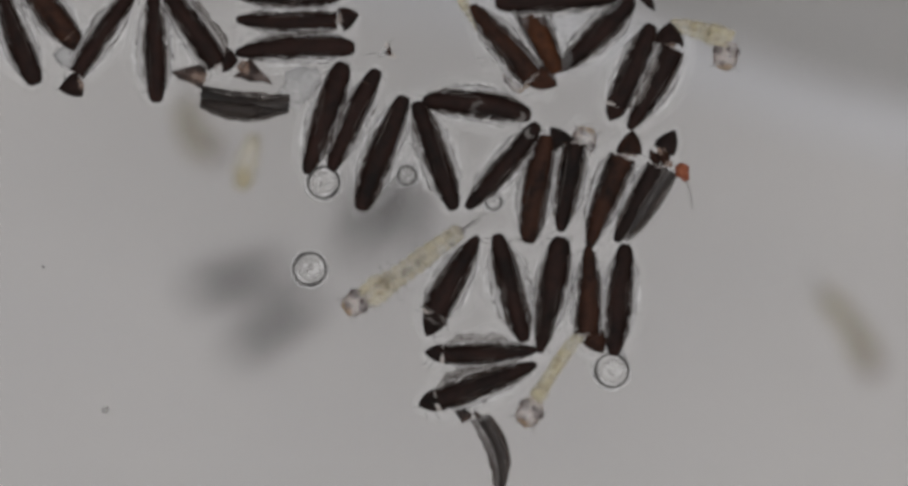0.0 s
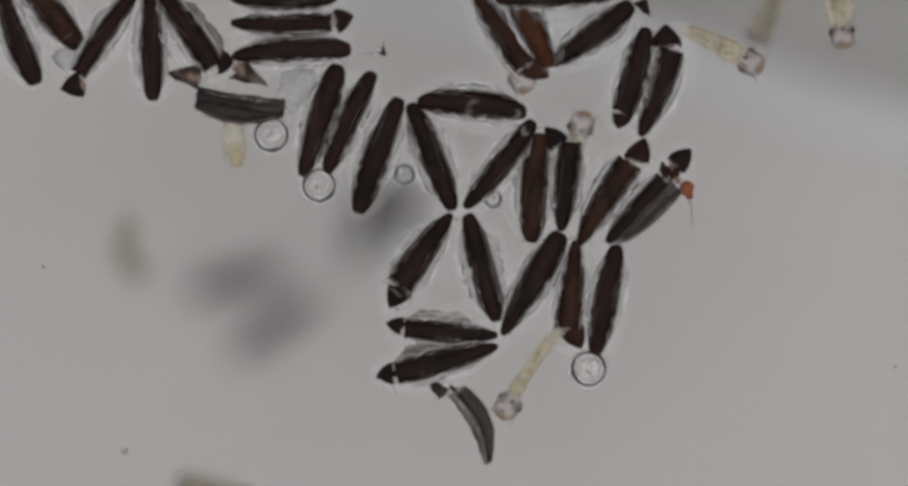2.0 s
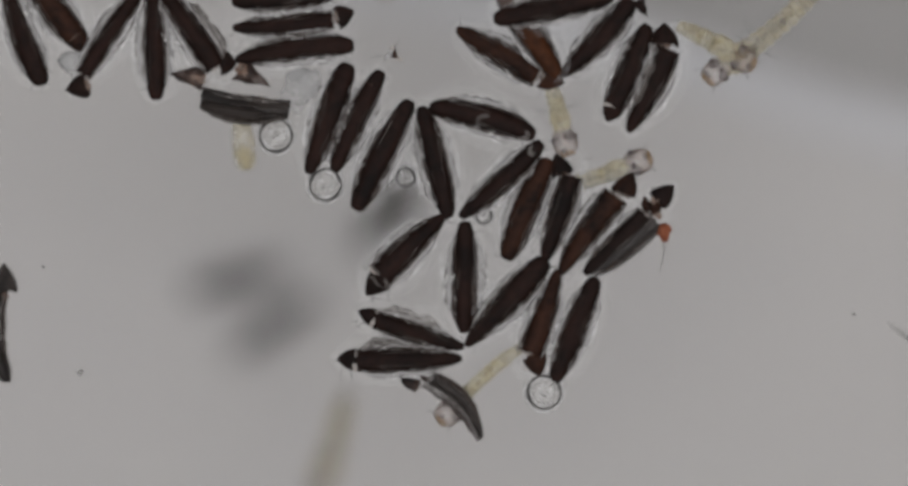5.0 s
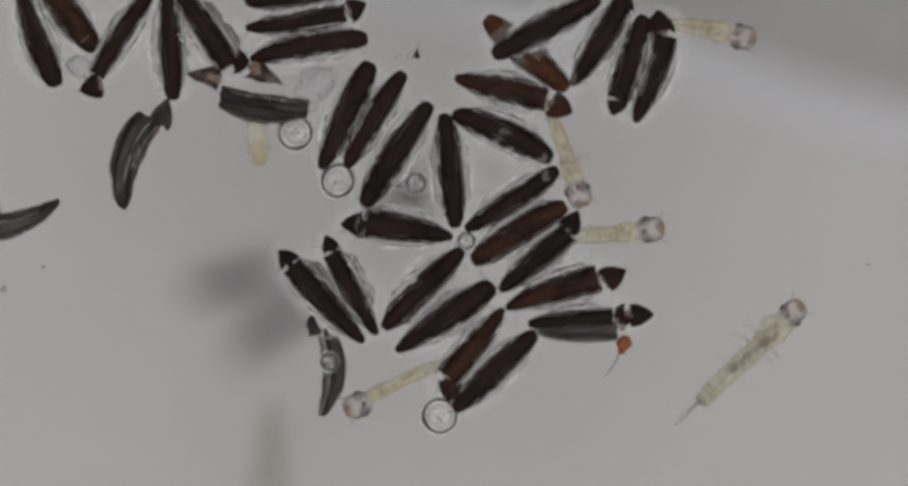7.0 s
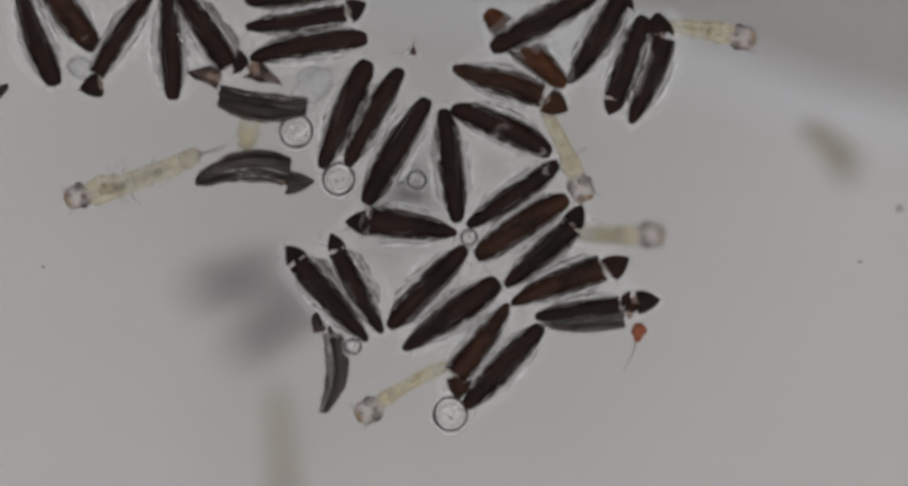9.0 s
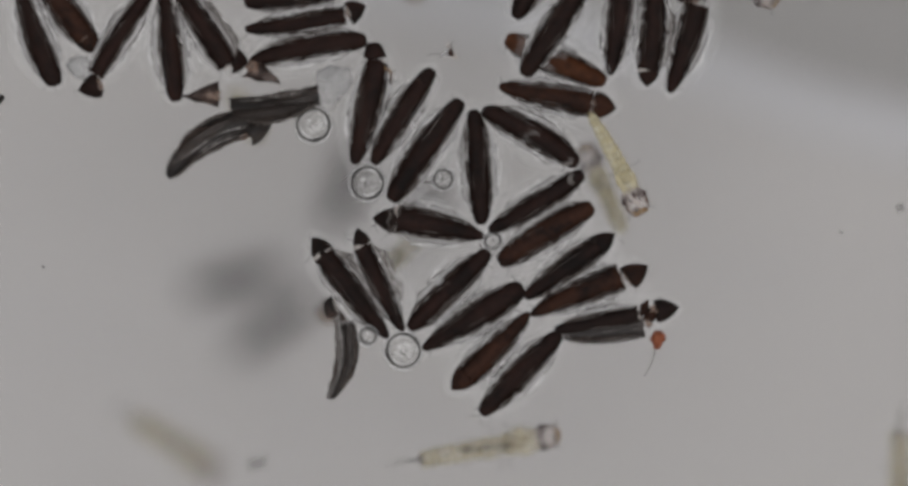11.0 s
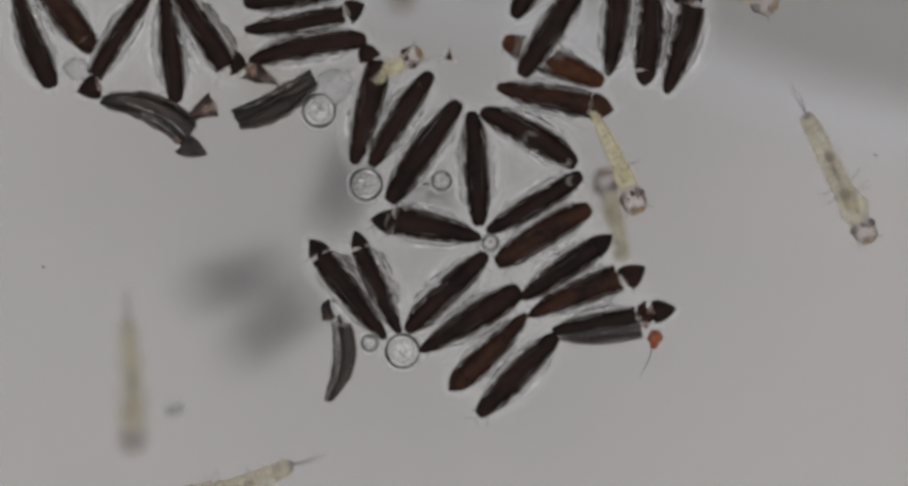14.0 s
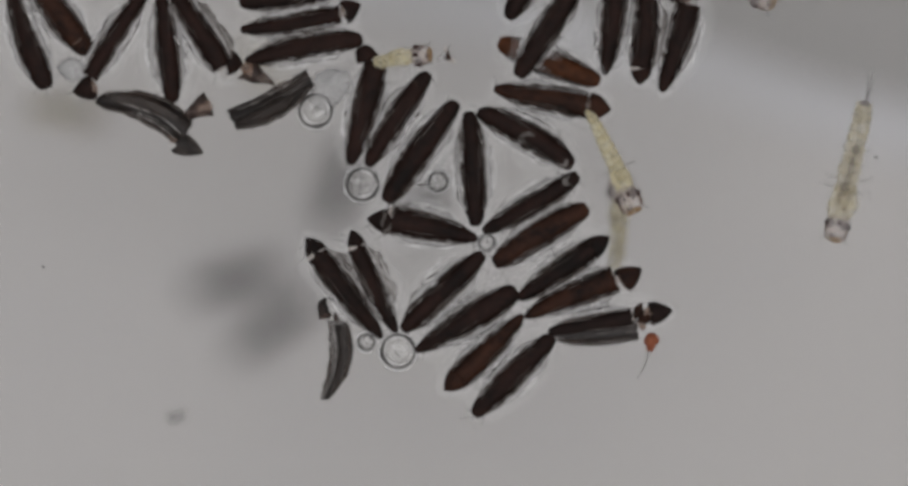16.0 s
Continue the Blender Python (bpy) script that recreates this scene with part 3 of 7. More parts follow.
    if not gut:
        pts = [(x, bow(x) + stripe * width * (0.28 - 0.7 * thin * s ** 1.6), z + width * 0.2) for x, s in ((a0 + (a1 - a0) * i / 14, i / 14) for i in range(14))]
        part("fat_band", tube(bmesh.new(), pts, [width * (0.08 - 0.05 * i / 13) * (1 + 0.25 * math.sin(i * 2.1 + seed)) for i in range(14)], 8), FAT, root, "yellow band of fat along one side")
    if tails:
        lump("saddle", a1 + 0.012, bow(a1), 0.012, (0.022, 0.020, 0.012), 0.8, 95, VEIL, root, "greyish tail saddle")
        for s in (0.16, -0.12, 0.03, -0.03):
            p = Vector((a1, bow(a1), z))
            q = p + Vector((-math.cos(s), math.sin(s), 0)) * (0.16 - 0.3 * abs(s))
            part("tail_hair", tube(bmesh.new(), [p, (p + q) / 2 + Vector((0, 0.004, 0)), q], [0.0026, 0.0018, 0.0009], 5), HAIR, root)
    return root


def hanging(key, label):
    """The hind end of a larva that hangs under a husk."""
    root = thing(key, "mosquito_larva", label, "mosquito larva", "hatched mosquito larvae")
    prof = ((-0.14, 0.030), (-0.08, 0.042), (-0.02, 0.050), (0.04, 0.052), (0.08, 0.047), (0.105, 0.034), (0.115, 0.012))
    loops = [[(x, r * math.cos(a), -0.05 + 0.8 * r * math.sin(a)) for a in (2 * math.pi * i / 14 for i in range(14))] for x, r in prof]
    part("abdomen", rings(bmesh.new(), loops), SKIN, root)
    bm = bmesh.new()
    blob(bm, (0.055, 0, -0.02), (0.05, 0.034, 0.02), 0.5, 5)
    part("gut", bm, COLLAR, root)
    return root


# ---- bubbles ----
def arc_tube(bm, r, a0, a1, thick, z=0.0, n=24):
    """A crescent along a circle, thickest at its middle."""
    pts = [(r * math.cos(a0 + (a1 - a0) * k / n), r * math.sin(a0 + (a1 - a0) * k / n), z) for k in range(n + 1)]
    return tube(bm, pts, [thick * (0.12 + 0.88 * math.sin(math.pi * k / n)) for k in range(n + 1)], 6)


def bubble(key, r, seed=1):
    root = thing(key, "air_bubble", "small round clear air bubble resting at the water surface", "air bubble", "air bubbles")
    rnd = random.Random(seed)
    k = min(1.0, 0.5 + 0.5 * r / 0.06)
    # rings, crescents, lens, glint and small marks paint refraction and reflection
    part("rim", ring_tube(bmesh.new(), r, 0.0048, 56, 8), RIM, root, "thin dark rim of painted refraction")
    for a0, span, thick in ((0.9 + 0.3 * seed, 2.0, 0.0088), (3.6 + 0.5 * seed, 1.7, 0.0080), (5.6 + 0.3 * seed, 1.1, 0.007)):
        part("dark_crescent", arc_tube(bmesh.new(), r - 0.002 * k, a0, a0 + span, thick * k, 0.003), RIM, root, "painted darker part of the rim")
    part("halo", ring_tube(bmesh.new(), r + 0.0125 * k, 0.0055, 56, 8), HALO, root, "painted bright halo round the bubble")
    part("inner_rim", ring_tube(bmesh.new(), r - 0.0125 * k, 0.0055 * k, 56, 8, 0.002), SHEEN, root, "painted bright inner rim")
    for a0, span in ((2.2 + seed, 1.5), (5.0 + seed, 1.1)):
        part("bright_crescent", arc_tube(bmesh.new(), r - 0.014 * k, a0, a0 + span, 0.006 * k, 0.006), FRINGE_GLINT, root)
    part("fine_ring", ring_tube(bmesh.new(), r * 0.68, 0.0011, 48, 6, 0.012), GREY_STREAK, root)
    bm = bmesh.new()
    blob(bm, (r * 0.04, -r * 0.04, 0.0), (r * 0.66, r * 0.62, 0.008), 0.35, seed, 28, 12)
    part("lens", bm, LENS, root, "painted bright middle")
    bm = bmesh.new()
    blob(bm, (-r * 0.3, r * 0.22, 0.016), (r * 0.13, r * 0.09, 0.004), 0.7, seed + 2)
    part("glint", bm, FRINGE_GLINT, root, "painted white glint of the lamp")
    for j in range(4):
        a, d = rnd.uniform(0, 6.3), rnd.uniform(0.05, 0.3) * r
        p = Vector((d * math.cos(a), d * math.sin(a), 0.014))
        b = a + rnd.uniform(0.8, 2.2)
        q = p + Vector((math.cos(b), math.sin(b), 0)) * r * rnd.uniform(0.15, 0.35)
        part("fleck", tube(bmesh.new(), [p, (p + q) / 2 + Vector((0, 0.004, 0)), q], [0.0008, 0.0026, 0.0008], 6), GREY_STREAK if j % 2 else RIM, root)
    return root


def grain(key):
    root = thing(key, "red_grain", "small round red grain with a fine trailing hair", "grain")
    bm = bmesh.new()
    blob(bm, (-0.02, 0, 0.01), (0.036, 0.028, 0.022), 0.55, 3, 18, 11)
    part("body", bm, RED, root)
    part("hair", tube(bmesh.new(), [(0.01, 0, 0), (0.06, 0.006, 0), (0.11, 0.0, 0), (0.155, -0.012, 0)], [0.003, 0.0028, 0.0022, 0.001], 5), HAIR, root)
    return root


def speck(key, size, seed, label, tone=DUST):
    root = thing(key, "speck", label, "debris")
    bm = bmesh.new()
    blob(bm, (0, 0, 0), (size, size * 0.7, size * 0.6), 0.7, seed)
    part("body", bm, tone, root)
    return root


def sunken(x, y, turn, length, seed, w=0.086):
    """An egg lying on the white sheet under the water."""
    k = (EYE - BED) / EYE * 0.0025
    root = egg("sunken%d" % seed, length, w, label="dark mosquito egg sunk to the white sheet under water", seed=seed, reach=0.008)
    root.name = "sunken_egg"
    root.matrix_basis = pose((x - 784) * k * MM, (420 - y) * k * MM, (BED + 0.06) * MM, 0, 0, turn)
    return tagged(root, group="sunken mosquito eggs")


def tatter(key, seed):
    """A dark shred with pale threads round it."""
    root = thing(key, "shred", "small dark brown shred among pale torn threads", "debris")
    part("scrap", shard_mesh(0.032, seed), BROWN, root).matrix_basis = pose(0, 0, 0, 0, 0, 65)
    for k, (x, y, a, s) in enumerate(((-0.03, 0.0, 200, 0.03), (0.01, -0.03, 300, 0.02), (0.0, 0.03, 80, 0.018))):
        ob = part("flake", shard_mesh(s, seed + k + 1, 0.006), PALE if k else HAZE, root, "pale torn flake")
        ob.matrix_basis = pose(x * MM, y * MM, 0.01 * MM, 0, 0, a)
    wisp(root, ((-0.02, 0, 2.9, 0.09), (0.0, 0.01, 1.2, 0.05)), seed)
    return root


def jelly(key, size, seed, label):
    root = thing(key, "jelly_shred", label, "debris")
    bm = bmesh.new()
    blob(bm, (0, 0, 0.0), size, 0.5, seed, 20, 12)
    part("film", bm, HAZE, root)
    return root


# ---- the eggs, raft by raft ----
OPEN = "dark mosquito egg broken open at one end, its cap loosened"
CRACK = "dark brown mosquito egg with a pale crack round its head end"
egg("L0", 0.472, seed=1)
egg("L1", 0.509, 0.112, seed=2, lean=1.5, thin=0.55, threads=((0.24, 0.0, 0.7, 0.05), (0.24, 0.01, -0.6, 0.05)))
egg("L2", 0.513, 0.118, BROWN, CRACK, seed=3, seam=0.86, crack_tone=DIM, lean=1.3, thin=0.17)
egg("L3", 0.560, 0.078, label=OPEN, seed=4, gape=0.82, cap=(0.022, 0.036, -44), cap_grow=1.5)
egg("L4", 0.493, 0.093, seed=5, lean=1.25, thin=0.17, reach=0.03)
egg("L5", 0.496, 0.106, label=OPEN, flank=1, seed=6, gape=0.86, cap=(-0.01, 0.03, 50), lean=1.3, thin=0.17)
for x, y, turn, size in ((0.165, 0.045, 20, 0.06), (0.13, 0.06, 150, 0.045)):
    part("loose_flap", shard_mesh(size, 600 + turn, 0.008), TORN, things["L5"], "torn brown flap").matrix_basis = pose(x * MM, y * MM, 0.0, 0, 0, turn)

egg("L6", 0.522, 0.084, label=OPEN, seed=7, thin=0.17, gape=0.84, cap=(0.012, 0.004, 12), cap_grow=1.35)
egg("L7", 0.520, 0.103, seed=8, bend=0.018, lean=1.2, thin=0.17)
egg("C1", 0.512, 0.112, label="dark brown mosquito egg that opens at its head end", seed=9, seam=0.86, crack_tone=SHELL, lean=1.2, thin=0.15)
part("lining", blob(bmesh.new(), (0.181, 0, 0.004), (0.03, 0.036, 0.026), 0.3, 90), PALE, things["C1"], "pale torn lining at the open end")
egg("C2", 0.487, 0.092, label=CRACK, seed=10, seam=0.84, crack_tone=DIM, lean=1.1, thin=0.07)
egg("C3", 0.534, 0.106, seed=11, lean=0.95, thin=0)
egg("C4", 0.501, 0.094, seed=12, reach=0.028, lean=1, thin=0.035)
egg("C5", 0.477, 0.106, seed=13, bend=0.02)
egg("C6", 0.483, 0.090, seed=14, bend=-0.01, lean=1.15, thin=0.1)
egg("C7", 0.478, 0.110, BROWN, "brown mosquito egg floating with clear ribbed floats", seed=15, lean=1, thin=0)
egg("C8", 0.490, 0.100, label=OPEN, seed=16, gape=0.80, cap=(0.0, 0.03, 40), cap_grow=1.03, lean=1.2, thin=0.14)
egg("C9", 0.532, 0.120, BROWN, OPEN, seed=17, gape=0.80, cap=(0.020, -0.018, 14), cap_grow=0.96, lean=1.4, thin=0.24)
egg("C10", 0.547, 0.074, PITCH, label="dark mosquito egg torn open, a grey flap of skin along it", seed=18, gape=0.68, cap=(0.0, 0.0, 0), floats=(1,), lean=1.0, cap_from=0.82, cap_grow=1.5)
flap = part("flap", shell_mesh(0.04, 0.70, 0.547, 0.105, 1.0, -0.03, 181, hollow=True), FLAPSKIN, things["C10"], "grey limp flap of skin")
flap.matrix_basis = pose(0, -0.022 * MM, -0.015 * MM, 0, 0, -3)
for k in range(8):
    part("strand", fringe_mesh(-1, 0.547, 0.09, (1.0, 0.0), -0.03, 300 + k, 0.02, 0.08, 0.7, 1, -0.5, 0.9, 0.0045, 0.6, (0.2, 0.6)), BRUISE if k % 3 else GREY_STREAK, things["C10"])
for dx, dy, turn, size in ((0.125, 0.020, 70, 0.032), (0.150, -0.012, 200, 0.036), (0.13, -0.04, 300, 0.022), (0.168, 0.012, 20, 0.030)):
    part("torn_bit", blob(bmesh.new(), (0, 0, 0), (size, size * 0.6, size * 0.4), 0.7, turn), BROWN if size > 0.03 else DIM, things["C10"]).matrix_basis = pose(dx * MM, dy * MM, 0.01 * MM, 0, 0, turn)
egg("C11", 0.514, 0.120, seed=19, lean=1.35, thin=0.29)
egg("C12", 0.483, 0.108, BROWN, OPEN, seed=20, gape=0.80, cap=(0.01, 0.01, 30), cap_grow=1.04, lean=1.4, thin=0.2)
egg("C13", 0.489, 0.098, seed=21, threads=((-0.25, 0.0, 2.6, 0.06), (-0.25, 0.0, 3.9, 0.06)), lean=1.05, thin=0)
egg("C14", 0.487, 0.126, label=CRACK, seed=22, seam=0.78, threads=((0.16, 0.05, 0.9, 0.06), (0.16, -0.05, -1.2, 0.05), (0.22, 0.03, 0.5, 0.05)), lean=1.35, thin=0.28)
for x, y, turn, size in ((0.150, 0.040, 70, 0.034), (0.138, -0.046, -80, 0.030), (0.175, 0.0, 95, 0.040)):
    part("collar_fold", tube(bmesh.new(), [(-size, 0, 0.045), (-0.4 * size, 0.006, 0.055), (0.4 * size, -0.005, 0.055), (size, 0.004, 0.045)], [0.003, 0.008, 0.007, 0.002], 6), FLANK, things["C14"], "rumpled grey-brown fold of skin").matrix_basis = pose(x * MM, y * MM, 0, 0, 0, turn)
egg("C15", 0.486, 0.094, seed=23, lean=1, thin=0.035, reach=0.034)
egg("C16", 0.486, 0.086, label=CRACK, flank=-1, seed=24, seam=0.83, threads=((0.2, 0.03, 0.7, 0.06), (0.0, 0.07, 1.2, 0.05), (-0.1, 0.07, 1.9, 0.05)), lean=1.2, thin=0.17)
egg("C17", 0.541, 0.106, label=CRACK, flank=-1, seed=25, seam=0.84, threads=((0.24, 0.02, -0.6, 0.07), (0.24, -0.01, 0.4, 0.05)), lean=1.3, thin=0.2)
husk("C18", 0.401, 0.112, -0.062, 26, "shrivelled clear grey empty egg skin, curved, with dark remains", 0.0, 0.86, (0.175, 0.03, 20, 0.045), 1, CLEARHUSK,
     thin=0.45, pale=((0.5, 0.35, 0.85),))
part("dark_skin", shell_mesh(0.0, 0.82, 0.401, 0.082, (0.95, 0.45), -0.066, 27), INK, things["C18"], "dark shrivelled remains in the tail").matrix_basis = pose(0, -0.012 * MM, 0.024 * MM)
for dx, dy, turn, size in ((0.190, 0.034, 8, 0.044), (0.165, 0.015, 120, 0.022), (0.15, -0.03, 20, 0.024)):
    part("torn_bit", blob(bmesh.new(), (0, 0, 0), (size, size * 0.55, size * 0.4), 0.7, turn), INK if size > 0.03 else TORN, things["C18"]).matrix_basis = pose(dx * MM, dy * MM, 0.01 * MM, 0, 0, turn)
egg("R1", 0.512, 0.114, BROWN, OPEN, seed=27, gape=0.80, cap=(0.0, 0.02, 20), lean=1.3, thin=0.17)
egg("R2", 0.474, 0.109, AMBER, "amber-brown mosquito egg among darker eggs", seed=28, reach=0.012)
egg("R3", 0.458, 0.106, seed=29, lean=1.3, thin=0.24)
egg("R4", 0.528, 0.104, seed=30, reach=0.008)
egg("R5", 0.455, 0.106, label=CRACK, flank=1, seed=31, seam=0.84)
egg("R6", 0.502, 0.112, label=OPEN, seed=32, gape=0.80, cap=(0.0, 0.02, 20), lean=1.3, thin=0.2)
egg("R7", 0.452, 0.104, seed=33)
husk("E1", 0.374 * 1.33, 0.128, 0.045, 34, "empty grey translucent egg skin, torn open at both ends", 0.10, 0.87, folds=3, core=(0.85, 0.13, 0.17, 0.036), pale=((-0.72, 0.2, 0.8),))
husk("E2", 0.528, 0.142, 0.075, 35, "drifting empty grey egg skin with lengthwise folds", 0.0, 0.78, (0.148, 0.004, 6, 0.085), 5, thin=0.3, lid_tone=GREYCAP, pale=((-0.2, 0.2, 0.76), (-0.75, 0.25, 0.78), (-0.55, 0.3, 0.7)))
husk("E3", 0.495, 0.122, 0.062, 36, "drifting empty dark grey egg skin", 0.0, 0.84, (0.05, -0.05, 110, 0.065), 4, thin=0.5, lid_tone=GREYCAP, pale=((-0.4, 0.2, 0.8),))

# ---- bubbles ----
bubble("B1", 0.070, 1)
bubble("B2", 0.068, 2)
bubble("B3", 0.040, 3)
bubble("B4", 0.034, 4)
bubble("B5", 0.072, 5)
bubble("B6", 0.034, 6)

# ---- torn caps, shreds and grit ----
scrap("K1", 0.095, 41, "torn brown piece of egg shell beside the raft", TORN)
scrap("K2", 0.098, 42, "torn brown piece of egg shell beside a grey husk", TORN)
scrap("K3", 0.055, 43, "torn dark piece of egg shell at the raft's edge", SHELL, False)
tatter("D1", 44)
jelly("J1", (0.10, 0.07, 0.02), 45, "clear whitish jelly shred between the eggs")
jelly("J2", (0.06, 0.05, 0.02), 46, "clear whitish jelly shred under an egg")
grain("RG")
speck("G1", 0.016, 51, "tiny grey grit floating on the water")
speck("G2", 0.022, 52, "tiny grey grit floating on the water")
speck("G3", 0.038, 53, "grey grit sinking in the water")
# a still speck inside the camera, added here as a grain at water level
speck("G4", 0.006, 54, "tiny black camera speck, set at the water surface", CAMERA_SPECK)
speck("G5", 0.009, 55, "tiny grey grit floating on the water")

# ---- sunken eggs ----
sunken(408, 482, 15, 0.44, 61)
sunken(475, 562, 35, 0.46, 62)
things["deep"] = sunken(640, 365, 68, 0.44, 63, 0.085)
things["deep2"] = sunken(705, 365, 84, 0.36, 64, 0.070)

# ---- larvae ----
FREE = "pale yellowish clear mosquito larva swimming in the water"
HATCH = "pale yellow mosquito larva hatching out of its egg"
larva("V1", 0.62, FREE, 0.01, 71)
larva("V2", 0.535, HATCH, -0.022, 72, 0.080, tails=False, gut=False, head=0.065, thin=0.06, hairs=False, scallop=0.95)
larva("V3", 0.384, HATCH, 0.01, 73, 0.105, tails=False, gut=False, head=0.064, thin=0.10, scallop=0.85, hairs=False)
larva("V4", 0.497, HATCH, 0.012, 74, 0.097, tails=False, gut=False, thin=0.22, scallop=0.88, head=0.064)
larva("V5", 0.42, HATCH, -0.01, 75, 0.100, tails=False, gut=False, thin=0.06, scallop=0.96, head=0.064, hairs=False, stripe=-1)
larva("V7", 0.62, FREE, 0.0, 77)
larva("V8", 0.62, FREE, 0.02, 78)
larva("V9", 0.50, FREE, -0.05, 79)
larva("V11", 0.60, FREE, 0.03, 81)
larva("V10", 0.26, HATCH, 0.012, 80, 0.086, tails=False, gut=False, z=0.0, head=0.052, hairs=False, scallop=0.9, thin=0.05)
hanging("S1", "pale yellowish larva hanging under a grey husk")

# a pale curled shred on one egg, and pale linings where eggs have opened
for key, x, y, turn, size in (("C5", 0.01, 0.005, 30, 0.03), ("C5", 0.185, -0.012, 200, 0.024), ("C6", 0.19, 0.0, 20, 0.022)):
    part("curl", tube(bmesh.new(), [(size * math.cos(a), size * 0.7 * math.sin(a), 0.05) for a in (0.4, 1.2, 2.0, 2.8, 3.6, 4.4)], [0.003, 0.009, 0.012, 0.012, 0.009, 0.003], 6), CURL,
         things[key], "pale curled shred").matrix_basis = pose(x * MM, y * MM, 0, 0, 0, turn)

part("stray_hair", tube(bmesh.new(), [(-0.045, -0.012, 0), (-0.075, -0.016, 0.004), (-0.115, -0.004, 0)], [0.0045, 0.005, 0.002], 6), HAIR, things["B3"], "short grey hair touching the bubble")


# ---- what moves ----
def at(t, x, y, z, turn, tip=0):
    """A row of walk(): seconds, millimetres, and degrees of turn and, for a diving larva, of tilt."""
    return t, pose(x * MM, y * MM, z * MM, 0, tip, turn)


def motions():
    walk(things["L0"], [at(0, -0.7114, 1.0833, 0, -0.6), at(0.5, -0.7153, 1.0871, 0, 0.4), at(1, -0.7018, 1.0909, 0, 1.4), at(1.5, -0.7306, 1.0833, 0, 0.4), at(2, -0.7344, 1.0717, 0, 0.4), at(2.5, -0.74, 1.0699, 0, 1.9), at(3, -0.7344, 1.0699, 0, 1.9), at(3.5, -0.7459, 1.0585, 0, 0.9), at(4, -0.7496, 1.0584, 0, 1.9), at(6.5, -0.6769, 1.0947, 0, 9.5), at(7, -0.6731, 1.0871, 0, 9.5), at(7.5, -0.6808, 1.0833, 0, 9.5), at(8, -0.6769, 1.0833, 0, 9.5), at(8.5, -0.6789, 1.0929, 0, 9.1), at(9, -0.6731, 1.0891, 0, 9.0), at(9.5, -0.6787, 1.0966, 0, 9.0), at(10, -0.6713, 1.0814, 0, 9.1), at(12.5, -0.6826, 1.0795, 0, 9.6), at(13, -0.6826, 1.0814, 0, 10.1), at(13.5, -0.6826, 1.0737, 0, 10.1), at(14, -0.6789, 1.0814, 0, 10.1), at(14.5, -0.6904, 1.0909, 0, 10.6), at(15, -0.6904, 1.0775, 0, 10.1), at(15.5, -0.6904, 1.0794, 0, 10.6), at(16, -0.696, 1.0814, 0, 10.2)])
    walk(things["L1"], [at(0, -1.8887, 0.9225, 0, -70.4), at(0.5, -1.8887, 0.9303, 0, -70.4), at(1, -1.8505, 0.9263, 0, -70.4), at(1.5, -1.8887, 0.934, 0, -70.4), at(2, -1.8887, 0.9225, 0, -70.4), at(2.5, -1.8847, 0.915, 0, -70.4), at(3, -1.8695, 0.9225, 0, -70.4), at(3.5, -1.881, 0.9188, 0, -70.4), at(4, -1.881, 0.9188, 0, -70.4), at(6.5, -1.8085, 0.9215, 0, -70.5), at(7, -1.801, 0.9138, 0, -70.5), at(7.5, -1.8125, 0.91, 0, -70.5), at(8, -1.8125, 0.91, 0, -70.5), at(8.5, -1.8085, 0.9215, 0, -70.5), at(9, -1.8048, 0.9175, 0, -70.5), at(9.5, -1.8085, 0.9253, 0, -70.5), at(10, -1.801, 0.9203, 0, -70.6), at(12.5, -1.8163, 0.9165, 0, -70.6), at(13, -1.82, 0.9128, 0, -70.6), at(13.5, -1.82, 0.905, 0, -70.6), at(14, -1.82, 0.9088, 0, -70.6), at(14.5, -1.8315, 0.9128, 0, -70.6), at(15, -1.8315, 0.9012, 0, -70.6), at(15.5, -1.8353, 0.9012, 0, -70.6), at(16, -1.843, 0.905, 0, -70.6)])
    walk(things["L2"], [at(0, -1.7663, 1.045, 0, -53.7), at(0.5, -1.7663, 1.0565, 0, -53.7), at(1, -1.7318, 1.0565, 0, -53.7), at(1.5, -1.7663, 1.0603, 0, -53.7), at(2, -1.7663, 1.0488, 0, -53.7), at(2.5, -1.7663, 1.045, 0, -53.7), at(3, -1.7548, 1.0413, 0, -53.7), at(3.5, -1.77, 1.0413, 0, -53.7), at(4, -1.7663, 1.0413, 0, -53.7), at(6.5, -1.695, 1.0465, 0, -54.9), at(7, -1.691, 1.0388, 0, -54.9), at(7.5, -1.6987, 1.0312, 0, -54.9), at(8, -1.695, 1.035, 0, -54.9), at(8.5, -1.695, 1.0428, 0, -54.9), at(9, -1.691, 1.0428, 0, -54.9), at(9.5, -1.695, 1.0503, 0, -54.9), at(10, -1.6885, 1.0465, 0, -54.9), at(12.5, -1.7038, 1.0388, 0, -54.9), at(13, -1.7, 1.0388, 0, -54.9), at(13.5, -1.7, 1.0272, 0, -54.9), at(14, -1.7, 1.035, 0, -54.9), at(14.5, -1.7153, 1.0428, 0, -54.9), at(15, -1.7153, 1.0272, 0, -54.9), at(15.5, -1.7153, 1.0272, 0, -54.9), at(16, -1.723, 1.0272, 0, -54.9)])
